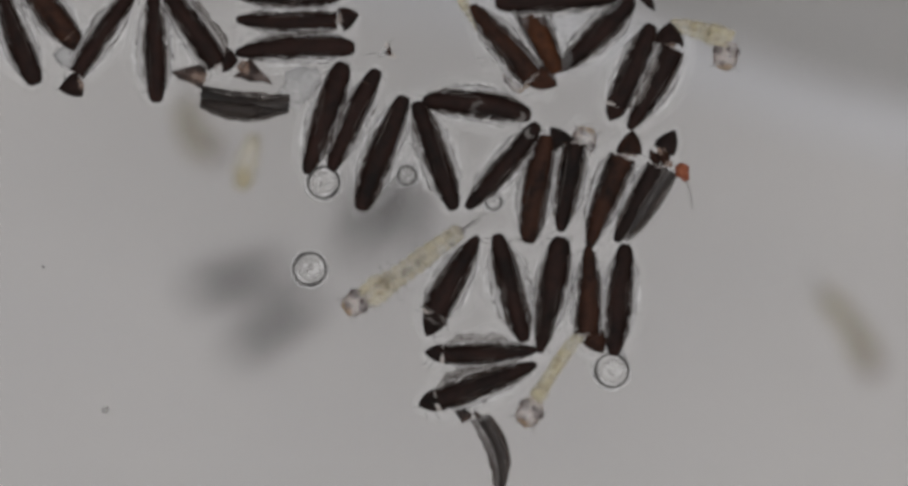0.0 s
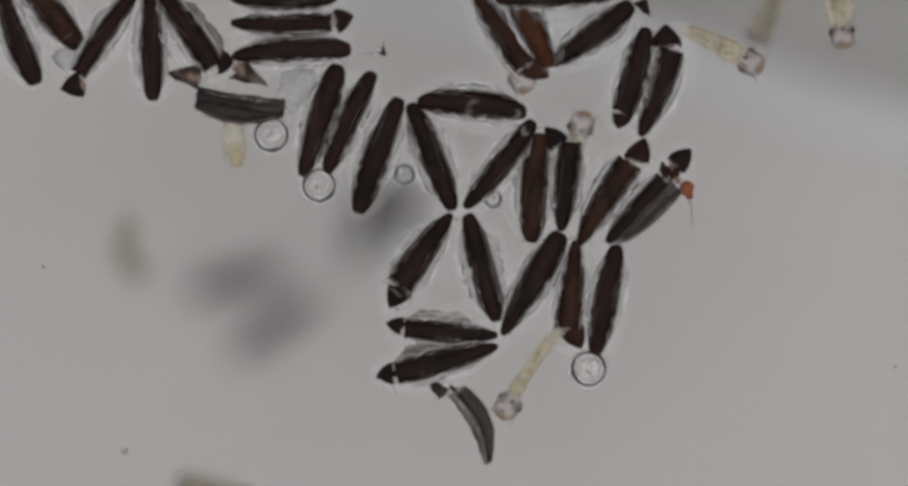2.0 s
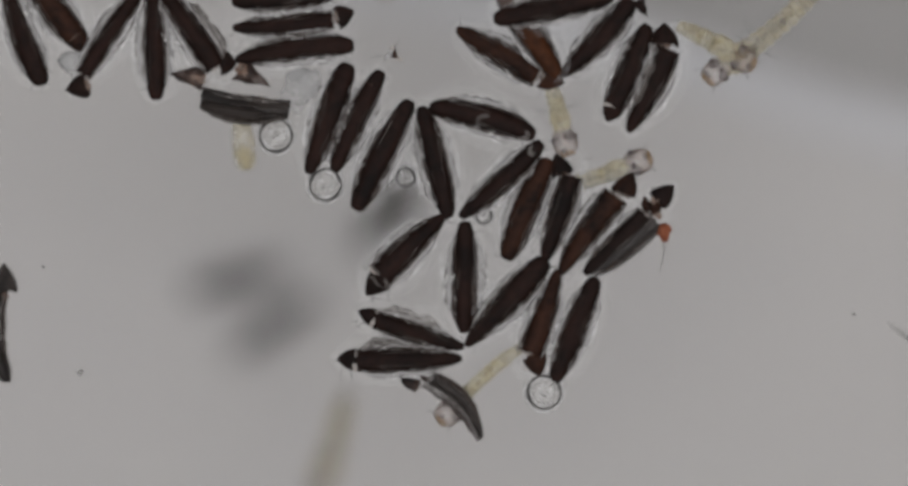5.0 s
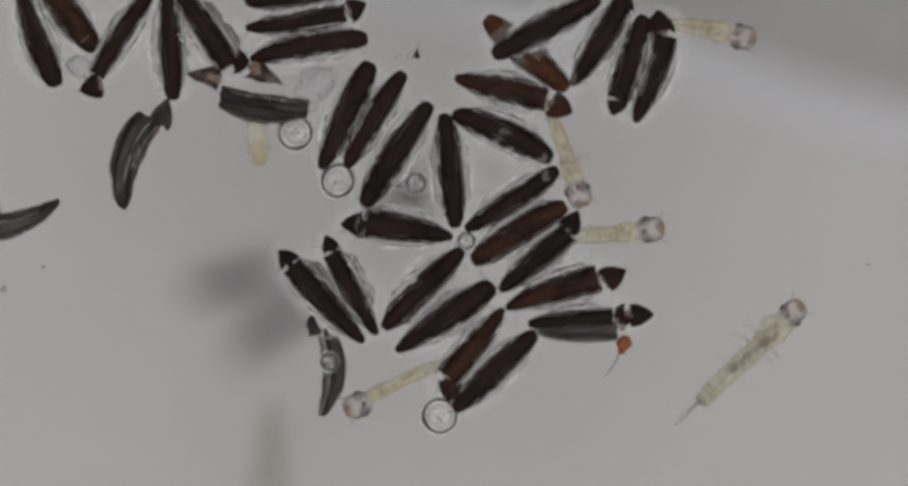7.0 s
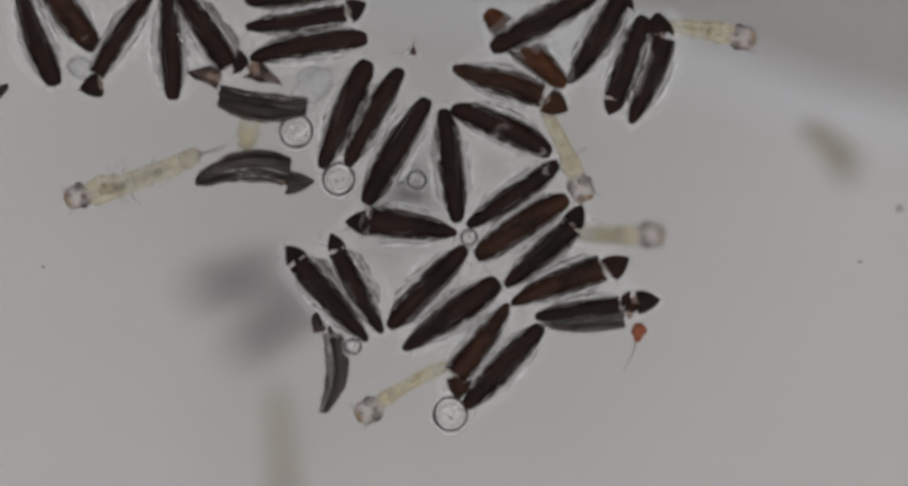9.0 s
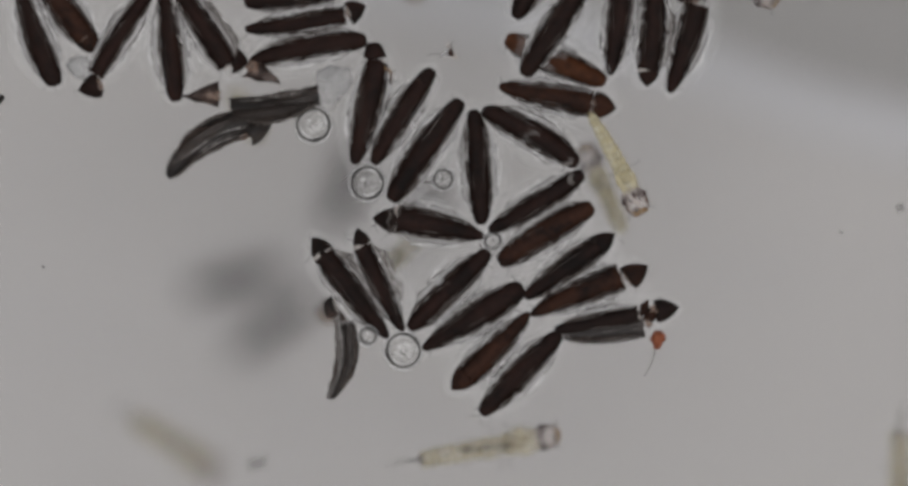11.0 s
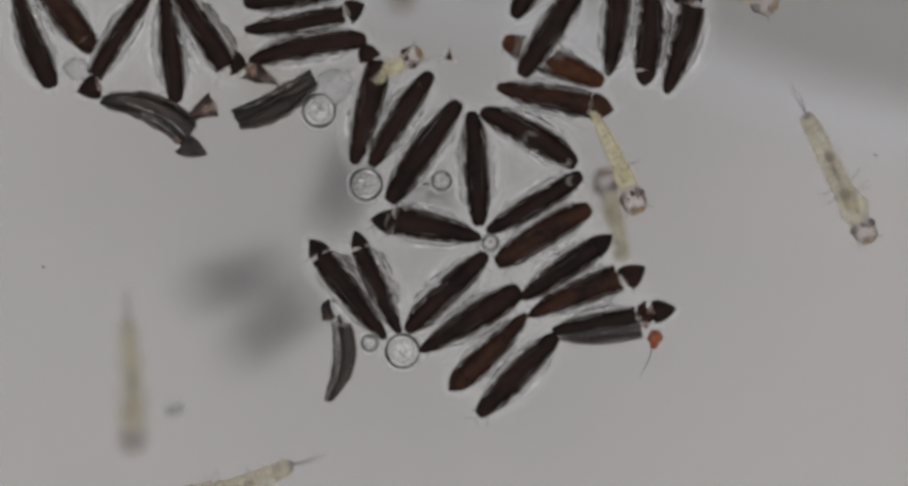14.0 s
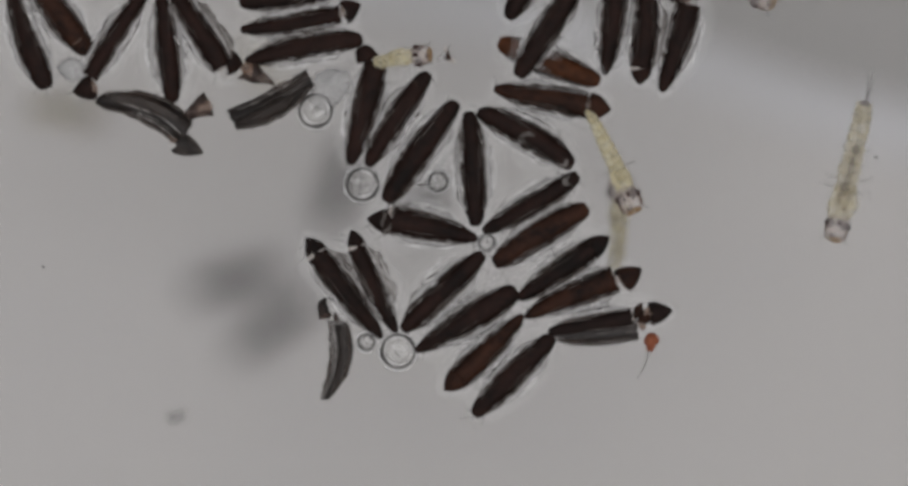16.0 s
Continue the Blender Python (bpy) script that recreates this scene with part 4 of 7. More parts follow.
    walk(things["L3"], [at(0, -1.5263, 0.8738, 0, -123.6), at(0.5, -1.5225, 0.8815, 0, -123.6), at(1, -1.4843, 0.8815, 0, -123.6), at(1.5, -1.5188, 0.8853, 0, -123.6), at(2, -1.5188, 0.8738, 0, -123.6), at(2.5, -1.5148, 0.87, 0, -123.6), at(3, -1.5072, 0.8662, 0, -123.6), at(3.5, -1.5188, 0.8662, 0, -123.6), at(4, -1.5188, 0.8662, 0, -123.6), at(6.5, -1.4475, 0.8788, 0, -122.3), at(7, -1.4438, 0.8712, 0, -122.3), at(7.5, -1.4515, 0.8675, 0, -122.3), at(8, -1.4475, 0.8675, 0, -122.3), at(8.5, -1.4475, 0.875, 0, -122.3), at(9, -1.4438, 0.875, 0, -122.3), at(9.5, -1.4475, 0.8828, 0, -122.3), at(10, -1.4423, 0.8788, 0, -122.1), at(12.5, -1.4575, 0.8712, 0, -122.1), at(13, -1.4538, 0.8712, 0, -122.1), at(13.5, -1.4538, 0.8635, 0, -122.1), at(14, -1.4538, 0.8675, 0, -122.1), at(14.5, -1.4653, 0.875, 0, -122.1), at(15, -1.4653, 0.8598, 0, -122.1), at(15.5, -1.469, 0.8635, 0, -122.1), at(16, -1.4728, 0.8635, 0, -122.1)])
    walk(things["L4"], [at(0, -1.2922, 0.8513, 0, -88.2), at(0.5, -1.296, 0.8628, 0, -88.2), at(1, -1.273, 0.8665, 0, -88.2), at(1.5, -1.3075, 0.8703, 0, -88.2), at(2, -1.3075, 0.8588, 0, -88.2), at(2.5, -1.3115, 0.855, 0, -88.2), at(3, -1.3037, 0.855, 0, -88.2), at(3.5, -1.319, 0.8513, 0, -88.2), at(4, -1.323, 0.855, 0, -88.2), at(6.5, -1.23, 0.8653, 0, -86.5), at(7, -1.2263, 0.8613, 0, -86.5), at(7.5, -1.2338, 0.8575, 0, -86.5), at(8, -1.23, 0.8538, 0, -86.5), at(8.5, -1.2338, 0.8653, 0, -86.5), at(9, -1.2263, 0.8613, 0, -86.5), at(9.5, -1.2338, 0.869, 0, -86.5), at(10, -1.2212, 0.8578, 0, -83.7), at(12.5, -1.2365, 0.8538, 0, -83.7), at(13, -1.2288, 0.8538, 0, -83.7), at(13.5, -1.2288, 0.8422, 0, -83.7), at(14, -1.225, 0.85, 0, -83.7), at(14.5, -1.2325, 0.8578, 0, -83.7), at(15, -1.2325, 0.8463, 0, -83.7), at(15.5, -1.2325, 0.8463, 0, -83.7), at(16, -1.2403, 0.85, 0, -83.7)])
    walk(things["L5"], [at(0, -1.1222, 0.9138, 0, -55.1), at(0.5, -1.13, 0.9178, 0, -55.1), at(1, -1.103, 0.9215, 0, -55.1), at(1.5, -1.1375, 0.9178, 0, -55.1), at(2, -1.1413, 0.9062, 0, -55.1), at(2.5, -1.1413, 0.9022, 0, -55.1), at(3, -1.1375, 0.9022, 0, -55.1), at(3.5, -1.1528, 0.8947, 0, -55.1), at(4, -1.1528, 0.8947, 0, -55.1), at(6.5, -1.0725, 0.9178, 0, -56.3), at(7, -1.0688, 0.91, 0, -56.3), at(7.5, -1.0762, 0.9062, 0, -56.3), at(8, -1.0725, 0.9062, 0, -56.3), at(8.5, -1.0762, 0.9138, 0, -56.3), at(9, -1.0725, 0.91, 0, -56.3), at(9.5, -1.0762, 0.9178, 0, -56.3), at(10, -1.066, 0.9178, 0, -57.0), at(12.5, -1.089, 0.9062, 0, -57.0), at(13, -1.085, 0.9062, 0, -57.0), at(13.5, -1.085, 0.8985, 0, -57.0), at(14, -1.0813, 0.9062, 0, -57.0), at(14.5, -1.089, 0.9138, 0, -57.0), at(15, -1.0928, 0.9022, 0, -57.0), at(15.5, -1.089, 0.9022, 0, -57.0), at(16, -1.0965, 0.9062, 0, -57.0)])
    walk(things["L6"], [at(0, -0.6814, 0.9657, 0, -0.0), at(0.5, -0.6853, 0.9696, 0, 0.9), at(1, -0.6718, 0.9734, 0, 1.8), at(1.5, -0.7006, 0.9657, 0, 0.9), at(2, -0.7044, 0.9543, 0, 0.9), at(2.5, -0.71, 0.9524, 0, 2.3), at(3, -0.7044, 0.9524, 0, 2.3), at(3.5, -0.7159, 0.941, 0, 1.4), at(4, -0.7196, 0.9409, 0, 2.3), at(6.5, -0.6469, 0.9772, 0, 9.1), at(7, -0.6431, 0.9696, 0, 9.2), at(7.5, -0.6507, 0.9657, 0, 9.1), at(8, -0.6469, 0.9657, 0, 9.1), at(8.5, -0.6489, 0.9754, 0, 8.8), at(9, -0.6431, 0.9716, 0, 8.7), at(9.5, -0.6488, 0.9791, 0, 8.7), at(10, -0.6412, 0.9639, 0, 8.8), at(12.5, -0.6526, 0.962, 0, 9.2), at(13, -0.6526, 0.9639, 0, 9.7), at(13.5, -0.6526, 0.9563, 0, 9.7), at(14, -0.6489, 0.9639, 0, 9.7), at(14.5, -0.6604, 0.9734, 0, 10.2), at(15, -0.6604, 0.96, 0, 9.7), at(15.5, -0.6604, 0.9619, 0, 10.2), at(16, -0.666, 0.9639, 0, 9.8)])
    walk(things["L7"], [at(0, -0.6853, 0.8317, 0, 2.7), at(0.5, -0.6891, 0.8336, 0, 3.2), at(1, -0.6699, 0.8394, 0, 4.6), at(1.5, -0.6987, 0.8317, 0, 3.6), at(2, -0.7025, 0.8203, 0, 3.6), at(2.5, -0.7044, 0.8184, 0, 5.1), at(3, -0.7006, 0.8164, 0, 4.6), at(3.5, -0.712, 0.8108, 0, 4.2), at(4, -0.7139, 0.8089, 0, 4.7), at(6.5, -0.6297, 0.8471, 0, 10.2), at(7, -0.6259, 0.8394, 0, 10.2), at(7.5, -0.6335, 0.8356, 0, 10.2), at(8, -0.6297, 0.8356, 0, 10.2), at(8.5, -0.6316, 0.8453, 0, 9.8), at(9, -0.6278, 0.8414, 0, 9.8), at(9.5, -0.6316, 0.849, 0, 9.8), at(10, -0.6262, 0.8325, 0, 10.4), at(12.5, -0.6393, 0.8299, 0, 10.7), at(13, -0.6355, 0.8337, 0, 10.7), at(13.5, -0.6355, 0.826, 0, 10.7), at(14, -0.6316, 0.8337, 0, 10.7), at(14.5, -0.6412, 0.8433, 0, 11.1), at(15, -0.6412, 0.8317, 0, 11.1), at(15.5, -0.6412, 0.8317, 0, 11.1), at(16, -0.6489, 0.8317, 0, 11.1)])
    walk(things["C1"], [at(0, -0.557, 0.5389, 0, 71.3), at(0.5, -0.5609, 0.5447, 0, 71.4), at(1, -0.5359, 0.5504, 0, 72.9), at(1.5, -0.5761, 0.5409, 0, 71.4), at(2, -0.578, 0.5294, 0, 71.9), at(2.5, -0.5722, 0.5312, 0, 73.4), at(3, -0.5647, 0.5312, 0, 73.4), at(3.5, -0.5856, 0.5179, 0, 72.8), at(4, -0.5856, 0.5198, 0, 72.9), at(6.5, -0.4651, 0.5599, 0, 64.7), at(7, -0.467, 0.5505, 0, 64.9), at(7.5, -0.4766, 0.5466, 0, 65.3), at(8, -0.4729, 0.5486, 0, 65.5), at(8.5, -0.4747, 0.558, 0, 66.1), at(9, -0.4727, 0.5561, 0, 66.4), at(9.5, -0.4888, 0.5587, 0, 65.1), at(10, -0.3887, 0.5787, 0, 74.6), at(12.5, -0.3675, 0.5925, 0, 77.8), at(13, -0.3656, 0.5944, 0, 76.6), at(13.5, -0.3675, 0.583, 0, 76.8), at(14, -0.3713, 0.5867, 0, 76.0), at(14.5, -0.3713, 0.6001, 0, 75.9), at(15, -0.3753, 0.5867, 0, 76.0), at(15.5, -0.3732, 0.583, 0, 75.3), at(16, -0.3847, 0.5849, 0, 75.4)])
    walk(things["C2"], [at(0, -0.4307, 0.5294, 0, 65.2), at(0.5, -0.4326, 0.5333, 0, 65.2), at(1, -0.4078, 0.5448, 0, 66.5), at(1.5, -0.4479, 0.5294, 0, 64.8), at(2, -0.4498, 0.5197, 0, 65.4), at(2.5, -0.444, 0.5255, 0, 66.9), at(3, -0.4364, 0.5217, 0, 66.9), at(3.5, -0.4575, 0.5083, 0, 66.3), at(4, -0.4575, 0.5102, 0, 66.5), at(6.5, -0.3387, 0.5428, 0, 59.7), at(7, -0.3406, 0.5312, 0, 58.8), at(7.5, -0.3484, 0.5312, 0, 59.6), at(8, -0.3445, 0.5331, 0, 59.9), at(8.5, -0.3484, 0.5446, 0, 60.8), at(9, -0.3445, 0.5428, 0, 61.0), at(9.5, -0.3599, 0.5466, 0, 61.0), at(10, -0.2388, 0.5525, 0, 60.1), at(12.5, -0.2144, 0.5331, 0, 56.8), at(13, -0.2182, 0.537, 0, 56.8), at(13.5, -0.222, 0.5294, 0, 57.7), at(14, -0.2278, 0.5331, 0, 57.3), at(14.5, -0.2298, 0.5446, 0, 56.8), at(15, -0.2316, 0.5312, 0, 57.0), at(15.5, -0.2335, 0.5312, 0, 57.1), at(16, -0.2412, 0.5331, 0, 56.8)])
    walk(things["C3"], [at(0, -0.3081, 0.3878, 0, 68.6), at(0.5, -0.31, 0.3935, 0, 69.2), at(1, -0.291, 0.4031, 0, 66.2), at(1.5, -0.3254, 0.3896, 0, 70.1), at(2, -0.3254, 0.3781, 0, 70.1), at(2.5, -0.3254, 0.3839, 0, 68.2), at(3, -0.3178, 0.3839, 0, 67.1), at(3.5, -0.3389, 0.3686, 0, 66.6), at(4, -0.3389, 0.3705, 0, 66.8), at(6.5, -0.245, 0.3878, 0, 57.0), at(7, -0.2469, 0.382, 0, 57.2), at(7.5, -0.2526, 0.3839, 0, 57.8), at(8, -0.2489, 0.3859, 0, 58.1), at(8.5, -0.2489, 0.3992, 0, 59.0), at(9, -0.2469, 0.3954, 0, 59.4), at(9.5, -0.2641, 0.3954, 0, 59.0), at(10, -0.1379, 0.403, 0, 54.6), at(12.5, -0.1168, 0.3935, 0, 55.2), at(13, -0.1186, 0.3972, 0, 54.8), at(13.5, -0.1225, 0.3896, 0, 55.6), at(14, -0.1282, 0.3935, 0, 55.2), at(14.5, -0.1282, 0.405, 0, 55.2), at(15, -0.132, 0.3915, 0, 54.9), at(15.5, -0.132, 0.3935, 0, 55.2), at(16, -0.1416, 0.3935, 0, 54.8)])
    walk(things["C4"], [at(0, -0.0822, 0.3763, 0, -70.2), at(0.5, -0.0841, 0.3858, 0, -69.6), at(1, -0.0631, 0.3781, 0, -72.1), at(1.5, -0.0976, 0.3839, 0, -68.1), at(2, -0.0976, 0.3724, 0, -68.1), at(2.5, -0.0956, 0.3705, 0, -69.6), at(3, -0.0919, 0.3647, 0, -71.6), at(3.5, -0.1129, 0.3456, 0, -71.1), at(4, -0.1129, 0.3495, 0, -71.1), at(6.5, -0.021, 0.3245, 0, -85.7), at(7, -0.0191, 0.313, 0, -84.3), at(7.5, -0.0268, 0.315, 0, -83.4), at(8, -0.0211, 0.3189, 0, -83.8), at(8.5, -0.021, 0.3341, 0, -82.9), at(9, -0.0172, 0.3341, 0, -82.9), at(9.5, -0.0325, 0.338, 0, -82.9), at(10, 0.0843, 0.336, 0, -86.2), at(12.5, 0.1053, 0.3208, 0, -85.7), at(13, 0.1034, 0.3245, 0, -86.2), at(13.5, 0.1015, 0.3189, 0, -85.7), at(14, 0.0919, 0.3208, 0, -86.2), at(14.5, 0.0899, 0.3303, 0, -86.6), at(15, 0.088, 0.317, 0, -86.2), at(15.5, 0.0861, 0.3189, 0, -86.6), at(16, 0.0785, 0.3208, 0, -86.6)])
    walk(things["C5"], [at(0, 0.0976, 0.581, 0, -7.4), at(0.5, 0.0957, 0.5945, 0, -7.0), at(1, 0.1245, 0.5791, 0, -10.0), at(1.5, 0.0765, 0.5964, 0, -5.5), at(2, 0.0765, 0.5849, 0, -5.5), at(2.5, 0.0843, 0.5791, 0, -7.0), at(3, 0.0919, 0.5658, 0, -8.5), at(3.5, 0.0728, 0.5485, 0, -9.0), at(4, 0.0707, 0.5524, 0, -9.0), at(6.5, 0.2144, 0.4643, 0, -25.7), at(7, 0.2086, 0.4604, 0, -24.6), at(7.5, 0.1991, 0.4624, 0, -25.3), at(8, 0.2029, 0.4662, 0, -25.2), at(8.5, 0.1991, 0.4834, 0, -24.8), at(9, 0.2029, 0.4834, 0, -24.4), at(9.5, 0.1837, 0.4854, 0, -26.6), at(10, 0.3101, 0.4681, 0, -29.7), at(12.5, 0.3331, 0.4548, 0, -29.3), at(13, 0.3331, 0.4566, 0, -29.7), at(13.5, 0.3272, 0.4527, 0, -29.5), at(14, 0.3216, 0.4527, 0, -29.7), at(14.5, 0.3196, 0.4605, 0, -30.0), at(15, 0.3157, 0.449, 0, -29.5), at(15.5, 0.3159, 0.449, 0, -30.0), at(16, 0.3081, 0.4509, 0, -29.6)])
    walk(things["C6"], [at(0, 0.2086, 0.3322, 0, 49.8), at(0.5, 0.2086, 0.3456, 0, 50.2), at(1, 0.2259, 0.3284, 0, 47.4), at(1.5, 0.1953, 0.3514, 0, 51.7), at(2, 0.1953, 0.3399, 0, 51.7), at(2.5, 0.1971, 0.3304, 0, 49.6), at(3, 0.1971, 0.313, 0, 48.5), at(3.5, 0.1781, 0.2978, 0, 48.5), at(4, 0.1781, 0.3015, 0, 48.5), at(6.5, 0.2489, 0.1983, 0, 31.4), at(7, 0.2489, 0.1888, 0, 33.2), at(7.5, 0.2412, 0.1906, 0, 34.1), at(8, 0.2469, 0.1925, 0, 34.2), at(8.5, 0.2487, 0.2097, 0, 34.9), at(9, 0.2528, 0.2097, 0, 34.9), at(9.5, 0.2315, 0.2079, 0, 35.4), at(10, 0.3369, 0.1886, 0, 31.5), at(12.5, 0.3599, 0.1753, 0, 31.9), at(13, 0.358, 0.1771, 0, 31.2), at(13.5, 0.356, 0.1734, 0, 31.5), at(14, 0.3465, 0.1734, 0, 31.2), at(14.5, 0.3445, 0.181, 0, 31.5), at(15, 0.3406, 0.1696, 0, 31.0), at(15.5, 0.3387, 0.1696, 0, 31.2), at(16, 0.3312, 0.1715, 0, 30.8)])
    walk(things["C7"], [at(0, 0.3619, 0.2328, 0, 80.3), at(0.5, 0.3541, 0.2442, 0, 78.3), at(1, 0.381, 0.2135, 0, 85.4), at(1.5, 0.3522, 0.248, 0, 85.9), at(2, 0.3522, 0.2384, 0, 86.0), at(2.5, 0.3446, 0.2213, 0, 81.9), at(3, 0.3464, 0.202, 0, 80.4), at(3.5, 0.333, 0.1886, 0, 82.9), at(4, 0.3311, 0.1925, 0, 82.4), at(6.5, 0.287, 0.045, 0, 34.9), at(7, 0.2814, 0.0413, 0, 31.7), at(7.5, 0.2756, 0.0414, 0, 32.7), at(8, 0.2871, 0.0489, 0, 32.7), at(8.5, 0.2929, 0.0663, 0, 33.4), at(9, 0.2929, 0.0663, 0, 33.4), at(9.5, 0.2757, 0.0661, 0, 34.5), at(10, 0.379, 0.0471, 0, 31.5), at(12.5, 0.402, 0.0336, 0, 32.0), at(13, 0.4001, 0.0375, 0, 32.2), at(13.5, 0.3962, 0.0316, 0, 31.7), at(14, 0.3866, 0.0316, 0, 31.5), at(14.5, 0.3848, 0.0394, 0, 31.7), at(15, 0.381, 0.0279, 0, 31.2), at(15.5, 0.3829, 0.0279, 0, 31.5), at(16, 0.3751, 0.0316, 0, 31.5)])
    walk(things["C8"], [at(0, 0.4989, 0.2875, 0, 80.8), at(0.5, 0.4893, 0.295, 0, 78.7), at(1, 0.516, 0.2741, 0, 84.8), at(1.5, 0.4874, 0.3028, 0, 84.2), at(2, 0.4874, 0.2933, 0, 84.2), at(2.5, 0.4873, 0.2664, 0, 85.2), at(3, 0.5045, 0.2434, 0, 84.7), at(3.5, 0.4873, 0.2358, 0, 86.1), at(4, 0.4891, 0.2396, 0, 85.7), at(6.5, 0.3944, -0.0411, 0, 42.9), at(7, 0.3828, -0.0488, 0, 40.2), at(7.5, 0.379, -0.0469, 0, 41.1), at(8, 0.3924, -0.0391, 0, 40.9), at(8.5, 0.4001, -0.0239, 0, 40.9), at(9, 0.4039, -0.0257, 0, 41.2), at(9.5, 0.395, -0.0475, 0, 40.3), at(10, 0.4875, -0.0825, 0, 35.9), at(12.5, 0.5072, -0.0984, 0, 35.4), at(13, 0.5054, -0.0965, 0, 34.7), at(13.5, 0.5054, -0.1004, 0, 35.2), at(14, 0.492, -0.1004, 0, 34.9), at(14.5, 0.492, -0.0926, 0, 34.9), at(15, 0.4861, -0.106, 0, 34.3), at(15.5, 0.4861, -0.1041, 0, 34.6), at(16, 0.4785, -0.1041, 0, 34.6)])
    walk(things["C9"], [at(0, 0.6775, 0.2213, 0, 68.7), at(0.5, 0.6699, 0.2116, 0, 63.8), at(1, 0.7044, 0.2194, 0, 68.6), at(1.5, 0.6815, 0.2251, 0, 58.1), at(2, 0.6795, 0.2117, 0, 57.5), at(2.5, 0.6643, 0.1983, 0, 62.8), at(3, 0.668, 0.1829, 0, 65.0), at(3.5, 0.6527, 0.1867, 0, 67.4), at(4, 0.6527, 0.1867, 0, 67.1), at(6.5, 0.492, -0.1884, 0, 20.7), at(7, 0.4748, -0.2038, 0, 16.9), at(7.5, 0.4748, -0.2017, 0, 17.3), at(8, 0.4863, -0.1942, 0, 17.3), at(8.5, 0.4919, -0.1692, 0, 19.6), at(9, 0.4939, -0.1694, 0, 20.6), at(9.5, 0.4713, -0.1625, 0, 25.7), at(10, 0.5589, -0.2019, 0, 21.8), at(12.5, 0.5819, -0.2132, 0, 22.6), at(13, 0.5799, -0.2114, 0, 22.1), at(13.5, 0.5819, -0.2132, 0, 22.6), at(14, 0.5666, -0.2153, 0, 22.2), at(14.5, 0.5666, -0.2075, 0, 22.2), at(15, 0.5589, -0.2209, 0, 21.8), at(15.5, 0.5589, -0.2209, 0, 21.8), at(16, 0.5513, -0.2209, 0, 21.8)])
    walk(things["C10"], [at(0, 0.8269, 0.2461, 0, 62.2), at(0.5, 0.8211, 0.2231, 0, 57.2), at(1, 0.8671, 0.2404, 0, 58.1), at(1.5, 0.8402, 0.2175, 0, 48.7), at(2, 0.8421, 0.204, 0, 48.1), at(2.5, 0.8269, 0.204, 0, 53.7), at(3, 0.8306, 0.1983, 0, 55.9), at(3.5, 0.8135, 0.2059, 0, 58.1), at(4, 0.8096, 0.2059, 0, 58.1), at(6.5, 0.6164, -0.2994, 0, 9.2), at(7, 0.5915, -0.3281, 0, 4.4), at(7.5, 0.5952, -0.3244, 0, 4.4), at(8, 0.6068, -0.3166, 0, 4.4), at(8.5, 0.6164, -0.2861, 0, 7.0), at(9, 0.6201, -0.2822, 0, 7.9), at(9.5, 0.6038, -0.27, 0, 13.1), at(10, 0.6814, -0.3205, 0, 10.5), at(12.5, 0.7082, -0.3301, 0, 10.9), at(13, 0.7044, -0.3281, 0, 10.4), at(13.5, 0.7064, -0.3301, 0, 11.0), at(14, 0.691, -0.332, 0, 10.5), at(14.5, 0.6891, -0.3262, 0, 10.0), at(15, 0.6834, -0.3378, 0, 10.1), at(15.5, 0.6834, -0.3396, 0, 10.5), at(16, 0.6756, -0.3378, 0, 10.1)])
    walk(things["C11"], [at(0, 0.4174, -0.2247, 0, 79.4), at(0.5, 0.3753, -0.2114, 0, 74.5), at(1, 0.4556, -0.242, 0, 79.3), at(1.5, 0.3369, -0.1655, 0, 59.9), at(2, 0.3369, -0.1769, 0, 59.9), at(2.5, 0.3293, -0.1999, 0, 56.6), at(3, 0.335, -0.2171, 0, 53.9), at(3.5, 0.3274, -0.2266, 0, 54.9), at(4, 0.3274, -0.2229, 0, 54.9), at(6.5, -0.0211, -0.3243, 0, 32.6), at(7, -0.0401, -0.3243, 0, 34.2), at(7.5, -0.0382, -0.3281, 0, 35.2), at(8, -0.0268, -0.3205, 0, 35.2), at(8.5, -0.0172, -0.309, 0, 35.5), at(9, -0.0134, -0.3128, 0, 35.5), at(9.5, -0.0172, -0.3205, 0, 36.0), at(10, 0.0593, -0.3186, 0, 31.7), at(12.5, 0.088, -0.3339, 0, 32.0), at(13, 0.0822, -0.3301, 0, 31.7), at(13.5, 0.0861, -0.3357, 0, 32.1), at(14, 0.0707, -0.3339, 0, 31.7), at(14.5, 0.0689, -0.3243, 0, 31.1), at(15, 0.0612, -0.3357, 0, 31.1), at(15.5, 0.0632, -0.3357, 0, 31.4), at(16, 0.0536, -0.3357, 0, 31.1)])
